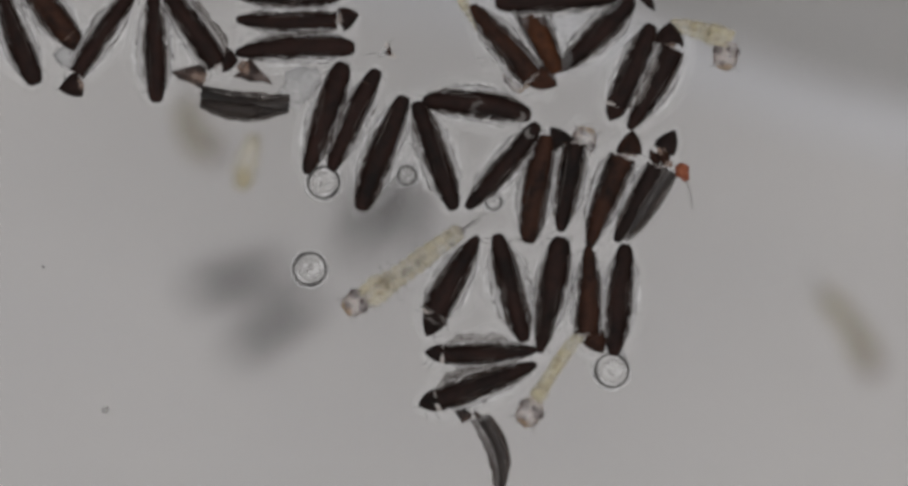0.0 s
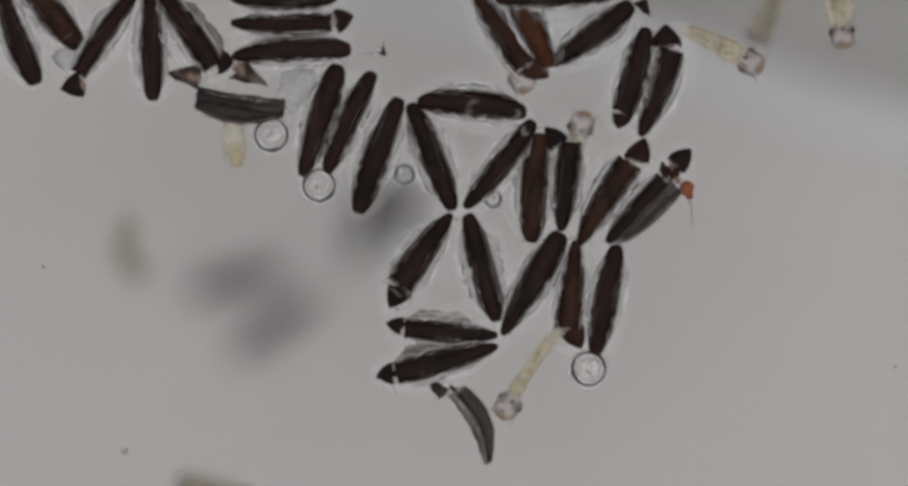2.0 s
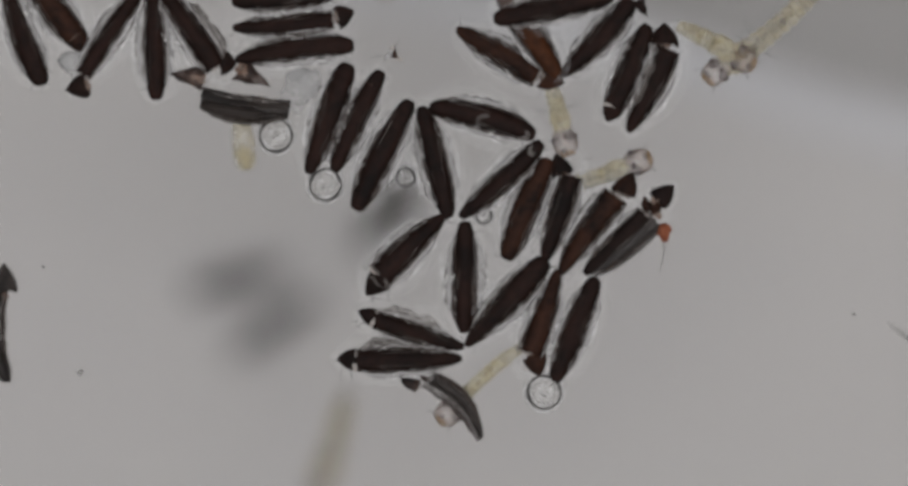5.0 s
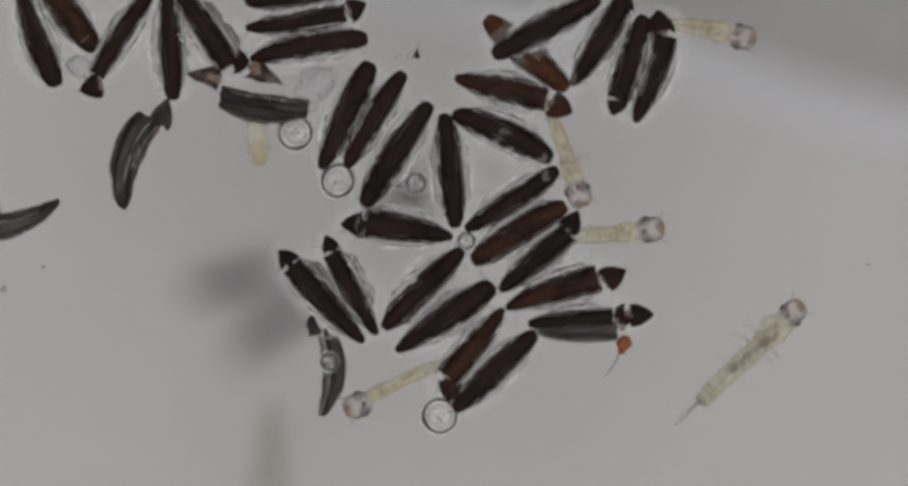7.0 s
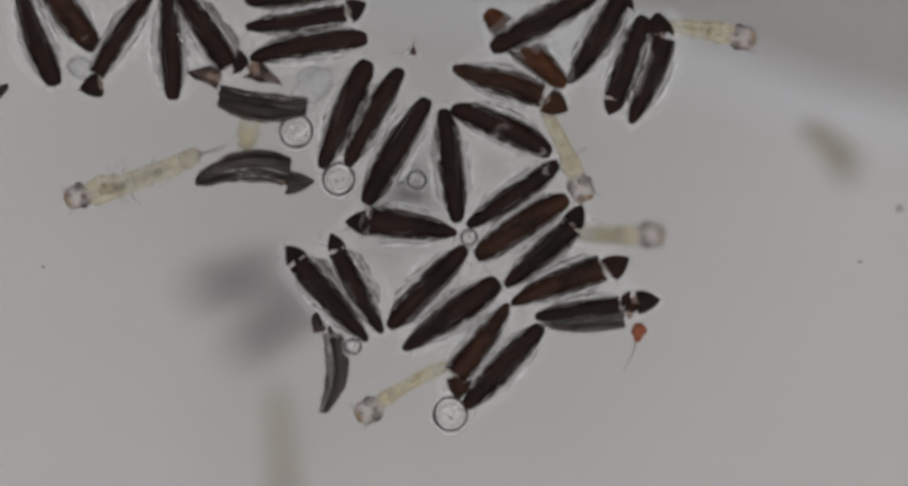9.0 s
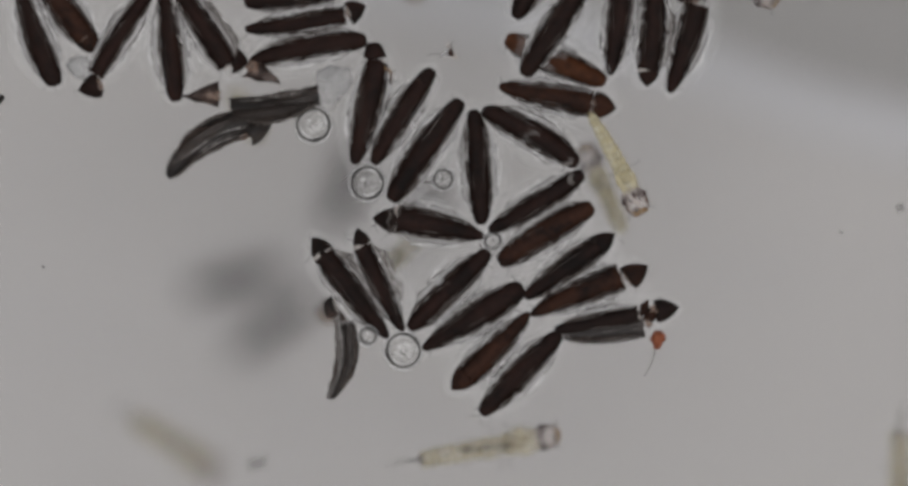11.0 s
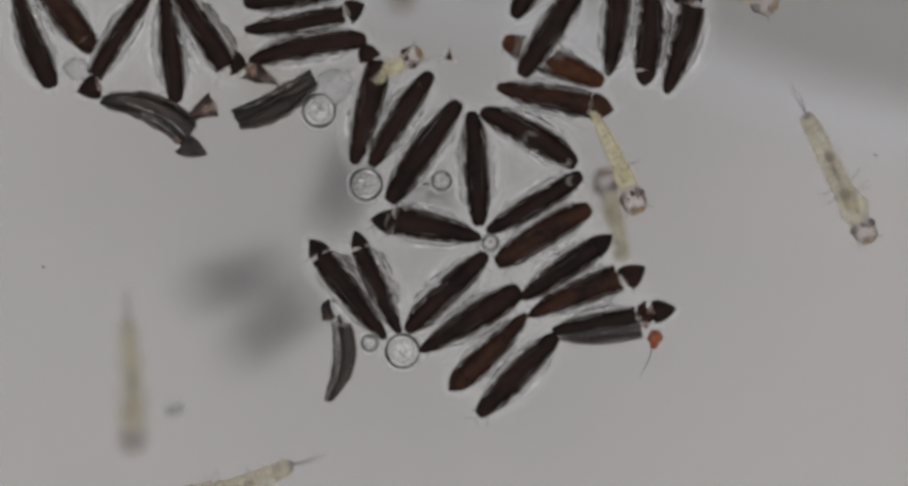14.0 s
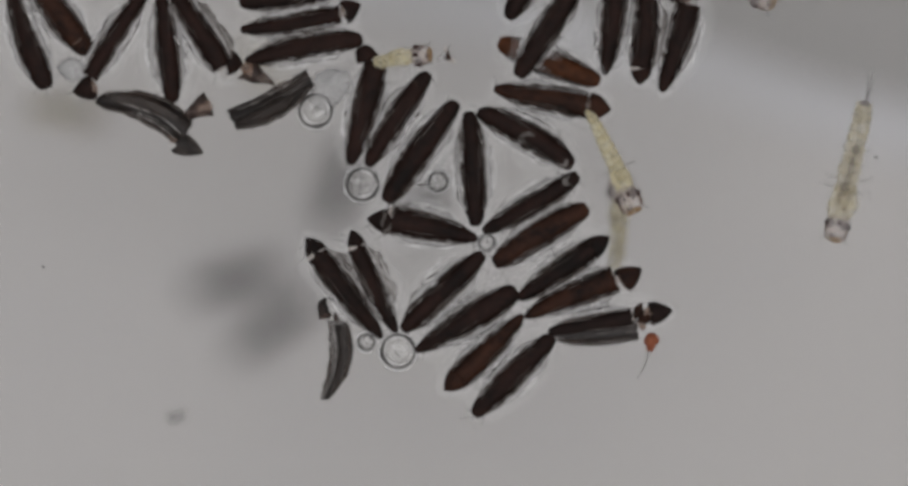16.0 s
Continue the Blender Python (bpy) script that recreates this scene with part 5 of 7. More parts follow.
    walk(things["C12"], [at(0, 0.575, -0.2487, 0, -91.3), at(0.5, 0.5275, -0.2475, 0, -94.5), at(1, 0.625, -0.2462, 0, -82.9), at(1.5, 0.5015, -0.2133, 0, -95.3), at(2, 0.4996, -0.2247, 0, -95.8), at(2.5, 0.4996, -0.2496, 0, -96.9), at(3, 0.5034, -0.2687, 0, -99.0), at(3.5, 0.5034, -0.2706, 0, -97.0), at(4, 0.4995, -0.2687, 0, -98.0), at(6.5, 0.088, -0.4697, 0, -128.1), at(7, 0.0612, -0.466, 0, -129.4), at(7.5, 0.0632, -0.466, 0, -129.1), at(8, 0.0766, -0.4602, 0, -128.3), at(8.5, 0.0919, -0.4487, 0, -127.0), at(9, 0.0919, -0.4525, 0, -127.0), at(9.5, 0.0713, -0.4525, 0, -130.2), at(10, 0.1359, -0.4582, 0, -135.3), at(12.5, 0.1607, -0.4736, 0, -135.0), at(13, 0.157, -0.4698, 0, -135.0), at(13.5, 0.1607, -0.4736, 0, -135.0), at(14, 0.1436, -0.4736, 0, -135.3), at(14.5, 0.1396, -0.464, 0, -135.7), at(15, 0.134, -0.4775, 0, -135.7), at(15.5, 0.1359, -0.4775, 0, -135.3), at(16, 0.1263, -0.4755, 0, -136.0)])
    walk(things["C13"], [at(0, 0.7159, -0.2457, 0, 83.9), at(0.5, 0.6737, -0.2572, 0, 80.8), at(1, 0.7656, -0.24, 0, 91.0), at(1.5, 0.6565, -0.2344, 0, 78.7), at(2, 0.6565, -0.2459, 0, 78.7), at(2.5, 0.6566, -0.265, 0, 77.9), at(3, 0.6584, -0.2841, 0, 76.7), at(3.5, 0.6585, -0.2841, 0, 77.7), at(4, 0.6566, -0.2803, 0, 78.1), at(6.5, 0.2068, -0.5521, 0, 45.3), at(7, 0.1761, -0.5539, 0, 43.6), at(7.5, 0.1819, -0.554, 0, 44.7), at(8, 0.1934, -0.5464, 0, 44.7), at(8.5, 0.2106, -0.5329, 0, 46.1), at(9, 0.2144, -0.5329, 0, 46.8), at(9.5, 0.2025, -0.5425, 0, 49.1), at(10, 0.2621, -0.5559, 0, 45.7), at(12.5, 0.2929, -0.5674, 0, 45.7), at(13, 0.2871, -0.5655, 0, 45.7), at(13.5, 0.291, -0.5713, 0, 46.0), at(14, 0.2736, -0.5713, 0, 45.7), at(14.5, 0.2718, -0.5616, 0, 45.7), at(15, 0.2641, -0.575, 0, 45.3), at(15.5, 0.2661, -0.5731, 0, 45.4), at(16, 0.2565, -0.5731, 0, 45.0)])
    walk(things["C14"], [at(0, -0.0114, -0.1826, 0, -118.4), at(0.5, -0.0536, -0.1349, 0, -122.6), at(1, 0.0191, -0.219, 0, -123.7), at(1.5, -0.1494, -0.0601, 0, -124.7), at(2, -0.1494, -0.0716, 0, -124.7), at(2.5, -0.1589, -0.0718, 0, -126.5), at(3, -0.1626, -0.0774, 0, -126.8), at(3.5, -0.1761, -0.1004, 0, -125.0), at(4, -0.178, -0.0965, 0, -125.4), at(6.5, -0.2662, 0.05, 0, -175.9), at(7, -0.245, 0.0605, 0, -188.2), at(7.5, -0.2393, 0.0586, 0, -187.8), at(8, -0.2355, 0.0624, 0, -187.8), at(8.5, -0.2316, 0.0719, 0, -187.3), at(9, -0.2259, 0.0719, 0, -187.3), at(9.5, -0.2316, 0.0699, 0, -187.9), at(10, -0.1263, 0.0776, 0, -190.0), at(12.5, -0.1034, 0.0661, 0, -190.9), at(13, -0.1072, 0.07, 0, -190.9), at(13.5, -0.1091, 0.0642, 0, -190.4), at(14, -0.1188, 0.0661, 0, -190.9), at(14.5, -0.1188, 0.0757, 0, -191.4), at(15, -0.1263, 0.0643, 0, -191.4), at(15.5, -0.1263, 0.0643, 0, -191.4), at(16, -0.134, 0.0661, 0, -191.9)])
    walk(things["C15"], [at(0, 0.245, -0.1941, 0, 104.3), at(0.5, 0.2009, -0.1711, 0, 99.6), at(1, 0.2814, -0.2266, 0, 101.9), at(1.5, 0.1225, -0.0946, 0, 105.0), at(2, 0.1225, -0.1061, 0, 105.0), at(2.5, 0.111, -0.1176, 0, 103.8), at(3, 0.1071, -0.129, 0, 103.8), at(3.5, 0.0957, -0.1425, 0, 105.8), at(4, 0.0957, -0.1425, 0, 104.9), at(6.5, -0.105, -0.18, 0, 51.7), at(7, -0.134, -0.198, 0, 45.0), at(7.5, -0.1359, -0.2056, 0, 45.3), at(8, -0.1282, -0.2017, 0, 45.4), at(8.5, -0.1186, -0.1921, 0, 46.1), at(9, -0.1149, -0.1921, 0, 46.1), at(9.5, -0.1225, -0.1999, 0, 47.5), at(10, -0.0421, -0.198, 0, 44.3), at(12.5, -0.0153, -0.2133, 0, 44.3), at(13, -0.0191, -0.2095, 0, 44.3), at(13.5, -0.0173, -0.2151, 0, 44.3), at(14, -0.0325, -0.2133, 0, 44.0), at(14.5, -0.0325, -0.2038, 0, 43.6), at(15, -0.0384, -0.2153, 0, 43.3), at(15.5, -0.0384, -0.2153, 0, 43.3), at(16, -0.0479, -0.2114, 0, 43.6)])
    walk(things["C16"], [at(0, 0.1169, -0.4716, 0, -177.5), at(0.5, 0.0516, -0.4334, 0, -182.5), at(1, 0.1188, -0.49, 0, -182.4), at(1.5, -0.0516, -0.3664, 0, -185.0), at(2, -0.0516, -0.3779, 0, -185.0), at(2.5, -0.0709, -0.3836, 0, -187.4), at(3, -0.0765, -0.3894, 0, -188.0), at(3.5, -0.0784, -0.4066, 0, -186.5), at(4, -0.0824, -0.4047, 0, -186.9), at(6.5, -0.42, -0.2363, 0, -232.7), at(7, -0.4479, -0.1846, 0, -241.5), at(7.5, -0.4441, -0.1865, 0, -241.7), at(8, -0.4382, -0.1846, 0, -241.9), at(8.5, -0.4288, -0.175, 0, -241.2), at(9, -0.4249, -0.1769, 0, -241.5), at(9.5, -0.4268, -0.1808, 0, -241.9), at(10, -0.3464, -0.1559, 0, -244.3), at(12.5, -0.3178, -0.1711, 0, -244.8), at(13, -0.3215, -0.1674, 0, -244.8), at(13.5, -0.3215, -0.175, 0, -244.8), at(14, -0.335, -0.1711, 0, -245.2), at(14.5, -0.335, -0.1596, 0, -245.2), at(15, -0.3406, -0.1711, 0, -245.6), at(15.5, -0.3406, -0.1711, 0, -245.6), at(16, -0.3502, -0.1674, 0, -245.2)])
    walk(things["C17"], [at(0, 0.105, -0.6162, 0, -159.8), at(0.5, 0.0275, -0.58, 0, -164.8), at(1, 0.105, -0.625, 0, -163.1), at(1.5, -0.0707, -0.5043, 0, -164.8), at(2, -0.0707, -0.5156, 0, -164.8), at(2.5, -0.0957, -0.5215, 0, -167.1), at(3, -0.1014, -0.5271, 0, -167.5), at(3.5, -0.1015, -0.5444, 0, -166.0), at(4, -0.1053, -0.5425, 0, -166.5), at(6.5, -0.5375, -0.3088, 0, -215.6), at(7, -0.5743, -0.2344, 0, -226.5), at(7.5, -0.5704, -0.2324, 0, -228.7), at(8, -0.5646, -0.2305, 0, -228.1), at(8.5, -0.5532, -0.2229, 0, -228.1), at(9, -0.5513, -0.2229, 0, -228.5), at(9.5, -0.5513, -0.2229, 0, -228.5), at(10, -0.475, -0.1938, 0, -232.3), at(12.5, -0.444, -0.2036, 0, -231.5), at(13, -0.4479, -0.1999, 0, -231.5), at(13.5, -0.4479, -0.2076, 0, -231.5), at(14, -0.4612, -0.2036, 0, -231.8), at(14.5, -0.4612, -0.1904, 0, -232.1), at(15, -0.469, -0.2018, 0, -232.1), at(15.5, -0.469, -0.2018, 0, -232.1), at(16, -0.4766, -0.198, 0, -232.1)])
    walk(things["C18"], [at(0, 0.125, -0.9, 0, 108.4), at(0.5, 0.05, -0.86, 0, 105.4), at(1, 0.1525, -0.8912, 0, 118.4), at(1.5, 0.0364, -0.7704, 0, 119.5), at(2, 0.0479, -0.7799, 0, 118.2), at(2.5, 0.0881, -0.755, 0, 130.3), at(3, 0.0785, -0.7646, 0, 129.5), at(3.5, 0.1302, -0.7435, 0, 142.2), at(4, 0.1321, -0.7359, 0, 142.6), at(6.5, -0.4963, -0.595, 0, 103.2), at(7, -0.578, -0.5482, 0, 90.0), at(7.5, -0.5896, -0.5444, 0, 87.5), at(8, -0.58, -0.5425, 0, 88.1), at(8.5, -0.5666, -0.5347, 0, 88.7), at(9, -0.5647, -0.5347, 0, 88.1), at(9.5, -0.67, -0.4863, 0, 73.2), at(10, -0.5455, -0.4698, 0, 84.9), at(12.5, -0.5169, -0.4851, 0, 84.3), at(13, -0.5225, -0.4813, 0, 84.9), at(13.5, -0.5188, -0.4889, 0, 84.9), at(14, -0.534, -0.4851, 0, 84.9), at(14.5, -0.534, -0.4698, 0, 84.9), at(15, -0.5436, -0.4831, 0, 84.3), at(15.5, -0.5418, -0.4813, 0, 84.9), at(16, -0.5493, -0.4774, 0, 84.9)])
    walk(things["R1"], [at(0, 0.24, 0.8337, 0, -49.6), at(0.5, 0.2363, 0.875, 0, -54.8), at(1, 0.265, 0.8688, 0, -54.9), at(1.5, 0.2275, 0.8938, 0, -56.6), at(2, 0.225, 0.8925, 0, -56.3), at(2.5, 0.2288, 0.8862, 0, -52.0), at(3, 0.2275, 0.88, 0, -45.4), at(3.5, 0.2125, 0.875, 0, -43.4), at(4, 0.215, 0.8712, 0, -42.0), at(6.5, 0.2526, 0.6653, 0, -12.7), at(7, 0.2507, 0.6576, 0, -12.6), at(7.5, 0.2335, 0.6634, 0, -14.0), at(8, 0.2316, 0.671, 0, -15.0), at(8.5, 0.2316, 0.6864, 0, -16.0), at(9, 0.2374, 0.6845, 0, -16.5), at(9.5, 0.2712, 0.6937, 0, -13.0), at(10, 0.44, 0.6375, 0, -11.3), at(12.5, 0.446, 0.627, 0, -10.7), at(13, 0.446, 0.6308, 0, -10.7), at(13.5, 0.4384, 0.6251, 0, -11.2), at(14, 0.4345, 0.6251, 0, -11.2), at(14.5, 0.4326, 0.6326, 0, -10.4), at(15, 0.4288, 0.6212, 0, -10.2), at(15.5, 0.4306, 0.6212, 0, -10.3), at(16, 0.423, 0.6212, 0, -10.3)])
    walk(things["R2"], [at(0, 0.3515, 0.9477, 0.03, 114.2), at(0.5, 0.34, 0.9704, 0.03, 114.2), at(1, 0.3708, 0.9589, 0.03, 114.2), at(1.5, 0.3211, 0.9819, 0.03, 114.2), at(2, 0.3173, 0.9744, 0.03, 114.2), at(2.5, 0.3173, 0.9667, 0.03, 114.2), at(3, 0.3286, 0.9629, 0.03, 114.2), at(3.5, 0.3173, 0.9629, 0.03, 114.2), at(4, 0.3286, 0.9589, 0.03, 114.2), at(6.5, 0.3137, 0.8294, 0.03, 138.9), at(7, 0.3137, 0.8179, 0.03, 138.9), at(7.5, 0.2984, 0.8216, 0.03, 137.5), at(8, 0.3004, 0.8256, 0.03, 137.2), at(8.5, 0.3023, 0.839, 0.03, 136.5), at(9, 0.3099, 0.839, 0.03, 136.4), at(9.5, 0.3186, 0.8308, 0.03, 139.6), at(10, 0.4335, 0.7983, 0.03, 154.6), at(12.5, 0.44, 0.7854, 0.03, 157.3), at(13, 0.4361, 0.7874, 0.03, 157.8), at(13.5, 0.4322, 0.7815, 0.03, 157.3), at(14, 0.4285, 0.7835, 0.03, 156.9), at(14.5, 0.4209, 0.7912, 0.03, 157.8), at(15, 0.417, 0.7797, 0.03, 157.7), at(15.5, 0.419, 0.7815, 0.03, 158.4), at(16, 0.4113, 0.7815, 0.03, 158.4)])
    walk(things["R3"], [at(0, 0.6069, 0.8988, 0, 44.3), at(0.5, 0.6048, 0.9006, 0, 38.2), at(1, 0.6298, 0.8989, 0, 41.2), at(1.5, 0.5876, 0.9083, 0, 37.0), at(2, 0.5856, 0.8988, 0, 36.2), at(2.5, 0.5876, 0.893, 0, 37.0), at(3, 0.5991, 0.8911, 0, 38.1), at(3.5, 0.5934, 0.8892, 0, 37.3), at(4, 0.601, 0.8874, 0, 38.4), at(6.5, 0.6243, 0.8803, 0, 58.8), at(7, 0.6243, 0.8725, 0, 58.8), at(7.5, 0.605, 0.8688, 0, 58.8), at(8, 0.605, 0.8725, 0, 58.8), at(8.5, 0.605, 0.884, 0, 58.8), at(9, 0.6127, 0.884, 0, 58.8), at(9.5, 0.6395, 0.884, 0, 58.8), at(10, 0.7, 0.9475, 0, 81.3), at(12.5, 0.6977, 0.9515, 0, 83.7), at(13, 0.6977, 0.9553, 0, 83.7), at(13.5, 0.694, 0.9475, 0, 83.7), at(14, 0.69, 0.9475, 0, 83.7), at(14.5, 0.6825, 0.959, 0, 83.7), at(15, 0.6825, 0.9515, 0, 83.7), at(15.5, 0.6785, 0.9475, 0, 83.7), at(16, 0.6748, 0.9515, 0, 83.7)])
    walk(things["R4"], [at(0, 0.4394, 1.0485, 0.07, -176.6), at(0.5, 0.4519, 1.0635, 0.07, -177.8), at(1, 0.4681, 1.0573, 0.07, -177.5), at(1.5, 0.4394, 1.0772, 0.07, -177.5), at(2, 0.4394, 1.071, 0.07, -177.8), at(2.5, 0.4394, 1.051, 0.07, -178.3), at(3, 0.4456, 1.0423, 0.07, -178.6), at(4, 0.4456, 1.0423, 0.07, -178.6), at(6.5, 0.3984, 0.9384, 0.07, -151.7), at(7, 0.3984, 0.9309, 0.07, -151.7), at(7.5, 0.3832, 0.9347, 0.07, -151.7), at(8, 0.3832, 0.9424, 0.07, -151.7), at(8.5, 0.387, 0.9577, 0.07, -151.7), at(9, 0.391, 0.9577, 0.07, -151.7), at(9.5, 0.4139, 0.9347, 0.07, -151.7), at(10, 0.4419, 0.9412, 0.07, -124.8), at(12.5, 0.4446, 0.9399, 0.07, -123.0), at(13, 0.4406, 0.9439, 0.07, -123.0), at(13.5, 0.4369, 0.9362, 0.07, -123.0), at(14, 0.4331, 0.9399, 0.07, -123.0), at(14.5, 0.4291, 0.9477, 0.07, -123.0), at(15, 0.4254, 0.9324, 0.07, -123.0), at(15.5, 0.4217, 0.9362, 0.07, -123.0), at(16, 0.4177, 0.9362, 0.07, -123.0)])
    walk(things["R5"], [at(0, 0.7599, 0.7399, 0, -114.7), at(0.5, 0.758, 0.7303, 0, -113.9), at(1, 0.7829, 0.7361, 0, -114.7), at(1.5, 0.7676, 0.7304, 0, -107.8), at(2, 0.7658, 0.7151, 0, -107.2), at(2.5, 0.7523, 0.7188, 0, -112.5), at(3, 0.7656, 0.7208, 0, -110.7), at(3.5, 0.7426, 0.713, 0, -115.6), at(4, 0.7426, 0.713, 0, -116.6), at(6.5, 0.7485, 0.7801, 0, -108.7), at(7, 0.7485, 0.7705, 0, -108.6), at(7.5, 0.7331, 0.7649, 0, -109.8), at(8, 0.7331, 0.7649, 0, -109.8), at(8.5, 0.735, 0.7724, 0, -110.2), at(9, 0.7407, 0.7705, 0, -110.9), at(9.5, 0.758, 0.7935, 0, -109.5), at(10, 0.845, 0.8875, 0, -96.3), at(12.5, 0.8505, 0.9115, 0, -96.1), at(13, 0.8543, 0.9153, 0, -96.1), at(13.5, 0.8505, 0.9115, 0, -96.1), at(14, 0.835, 0.9038, 0, -96.1), at(14.5, 0.8235, 0.923, 0, -96.1), at(15, 0.8235, 0.9115, 0, -96.1), at(15.5, 0.8235, 0.9078, 0, -96.1), at(16, 0.816, 0.9115, 0, -96.1)])
    walk(things["R6"], [at(0, 0.8709, 0.7113, 0, 62.7), at(0.5, 0.8748, 0.6997, 0, 64.5), at(1, 0.8977, 0.7092, 0, 63.4), at(1.5, 0.8881, 0.7111, 0, 70.8), at(2, 0.8861, 0.6959, 0, 71.3), at(2.5, 0.8709, 0.6901, 0, 66.3), at(3, 0.8881, 0.7036, 0, 67.1), at(3.5, 0.8536, 0.6749, 0, 63.0), at(4, 0.8556, 0.6729, 0, 62.4), at(6.5, 0.8575, 0.7649, 0, 71.7), at(7, 0.8594, 0.7571, 0, 72.1), at(7.5, 0.8441, 0.7514, 0, 71.1), at(8, 0.8421, 0.7475, 0, 70.6), at(8.5, 0.844, 0.7553, 0, 70.2), at(9, 0.848, 0.7495, 0, 70.1), at(9.5, 0.8709, 0.7762, 0, 71.0), at(10, 0.9925, 0.875, 0, 73.0), at(12.5, 1.003, 0.8953, 0, 74.1), at(13, 1.003, 0.8992, 0, 74.1), at(13.5, 0.999, 0.8953, 0, 74.1), at(14, 0.9838, 0.8838, 0, 74.1), at(14.5, 0.976, 0.9067, 0, 74.1), at(15, 0.976, 0.8915, 0, 74.1), at(15.5, 0.9723, 0.8915, 0, 74.1), at(16, 0.9645, 0.8915, 0, 74.1)])
    walk(things["R7"], [at(0, 0.3898, 1.3744, 0.02, 45.0), at(9.5, 0.3898, 1.3744, 0.02, 45.0), at(10, 0.3811, 1.172, 0.02, 57.5), at(12.5, 0.3836, 1.157, 0.02, 58.3), at(14, 0.3786, 1.1608, 0.02, 57.4), at(16, 0.3536, 1.1558, 0.02, 57.4)])
    walk(things["E1"], [at(0, -0.9073, 0.6366, 0, 174.8), at(0.5, -0.9111, 0.6404, 0, 174.8), at(1, -0.8881, 0.6404, 0, 173.5), at(1.5, -0.9226, 0.6365, 0, 172.2), at(2, -0.9264, 0.625, 0, 172.2), at(2.5, -0.9245, 0.6194, 0, 171.7), at(3, -0.9206, 0.6194, 0, 171.7), at(3.5, -0.9379, 0.6136, 0, 171.0), at(4, -0.9399, 0.6136, 0, 171.1), at(6.5, -0.8269, 0.6365, 0, 172.4), at(7, -0.823, 0.627, 0, 171.7), at(7.5, -0.8326, 0.6231, 0, 171.7), at(8, -0.8289, 0.625, 0, 172.3), at(8.5, -0.8326, 0.6365, 0, 172.3), at(9, -0.8289, 0.6328, 0, 172.3), at(9.5, -0.8364, 0.6384, 0, 171.7), at(10, -0.78, 0.6275, 0, 173.6), at(12.5, -0.7888, 0.6312, 0, 208.9), at(13, -0.7875, 0.6375, 0, 208.0), at(14, -0.7875, 0.6375, 0, 208.0), at(14.5, -0.7975, 0.6488, 0, 207.7), at(15, -0.7988, 0.6362, 0, 207.5), at(16, -0.805, 0.6362, 0, 207.7)])
    walk(things["E2"], [at(0, -2.4325, -0.9375, 0, 90.0), at(4.2, -2.3575, -0.5875, 0, 90.0), at(5.2, -1.7825, -0.2875, 0, 90.0), at(6.3, -1.38, 0.0197, 0, 89.5), at(6.5, -1.3877, 0.1554, 0, 83.0), at(7, -1.3249, 0.3874, 0, 65.7), at(7.5, -1.3225, 0.4073, 0, 65.4), at(7.8, -1.2602, 0.2484, 0, 42.4), at(8, -1.0479, 0.1138, 0, -0.7), at(8.2, -0.9421, 0.1513, 0, -1.9), at(8.5, -0.8775, 0.1775, 0, -0.0), at(9, -0.8544, 0.2588, 0, -1.4), at(9.5, -0.8547, 0.3013, 0, -2.0), at(9.7, -0.8107, 0.3747, 0, 62.2), at(10, -0.6212, 0.1519, 0, 72.9), at(10.2, -0.6165, 0.1786, 0, 71.1), at(10.8, -0.8927, 0.3662, 0, 39.1), at(12.3, -1.295, 0.4787, 0, -30.1), at(12.5, -1.2998, 0.4861, 0, -29.6), at(13, -1.2961, 0.4936, 0, -29.7), at(14, -1.2933, 0.4909, 0, -29.0), at(14.5, -1.3006, 0.5008, 0, -28.5), at(15, -1.303, 0.4945, 0, -28.3), at(16, -1.3117, 0.4945, 0, -28.2)])
    walk(things["E3"], [at(0, -2.835, -0.9625, 0, -177.1), at(4.2, -2.71, -0.7125, 0, -177.1), at(6.3, -1.8688, -0.215, 0, -174.7), at(6.5, -1.9075, -0.1025, 0, -171.7), at(7, -1.945, 0.135, 0, -168.8), at(7.5, -1.9638, 0.3725, 0, -174.8), at(8, -2.1825, 0.6, 0, -180.0), at(8.5, -2.1562, 0.6063, 0, -164.1), at(9, -2.165, 0.6288, 0, -167.6), at(9.5, -2.1913, 0.6288, 0, -170.4), at(10, -2.1663, 0.625, 0, -168.4), at(10.2, -2.185, 0.6188, 0, -169.9), at(12.3, -2.1913, 0.635, 0, -183.5), at(12.5, -2.1975, 0.6375, 0, -183.0), at(16, -2.2175, 0.635, 0, -183.5)])
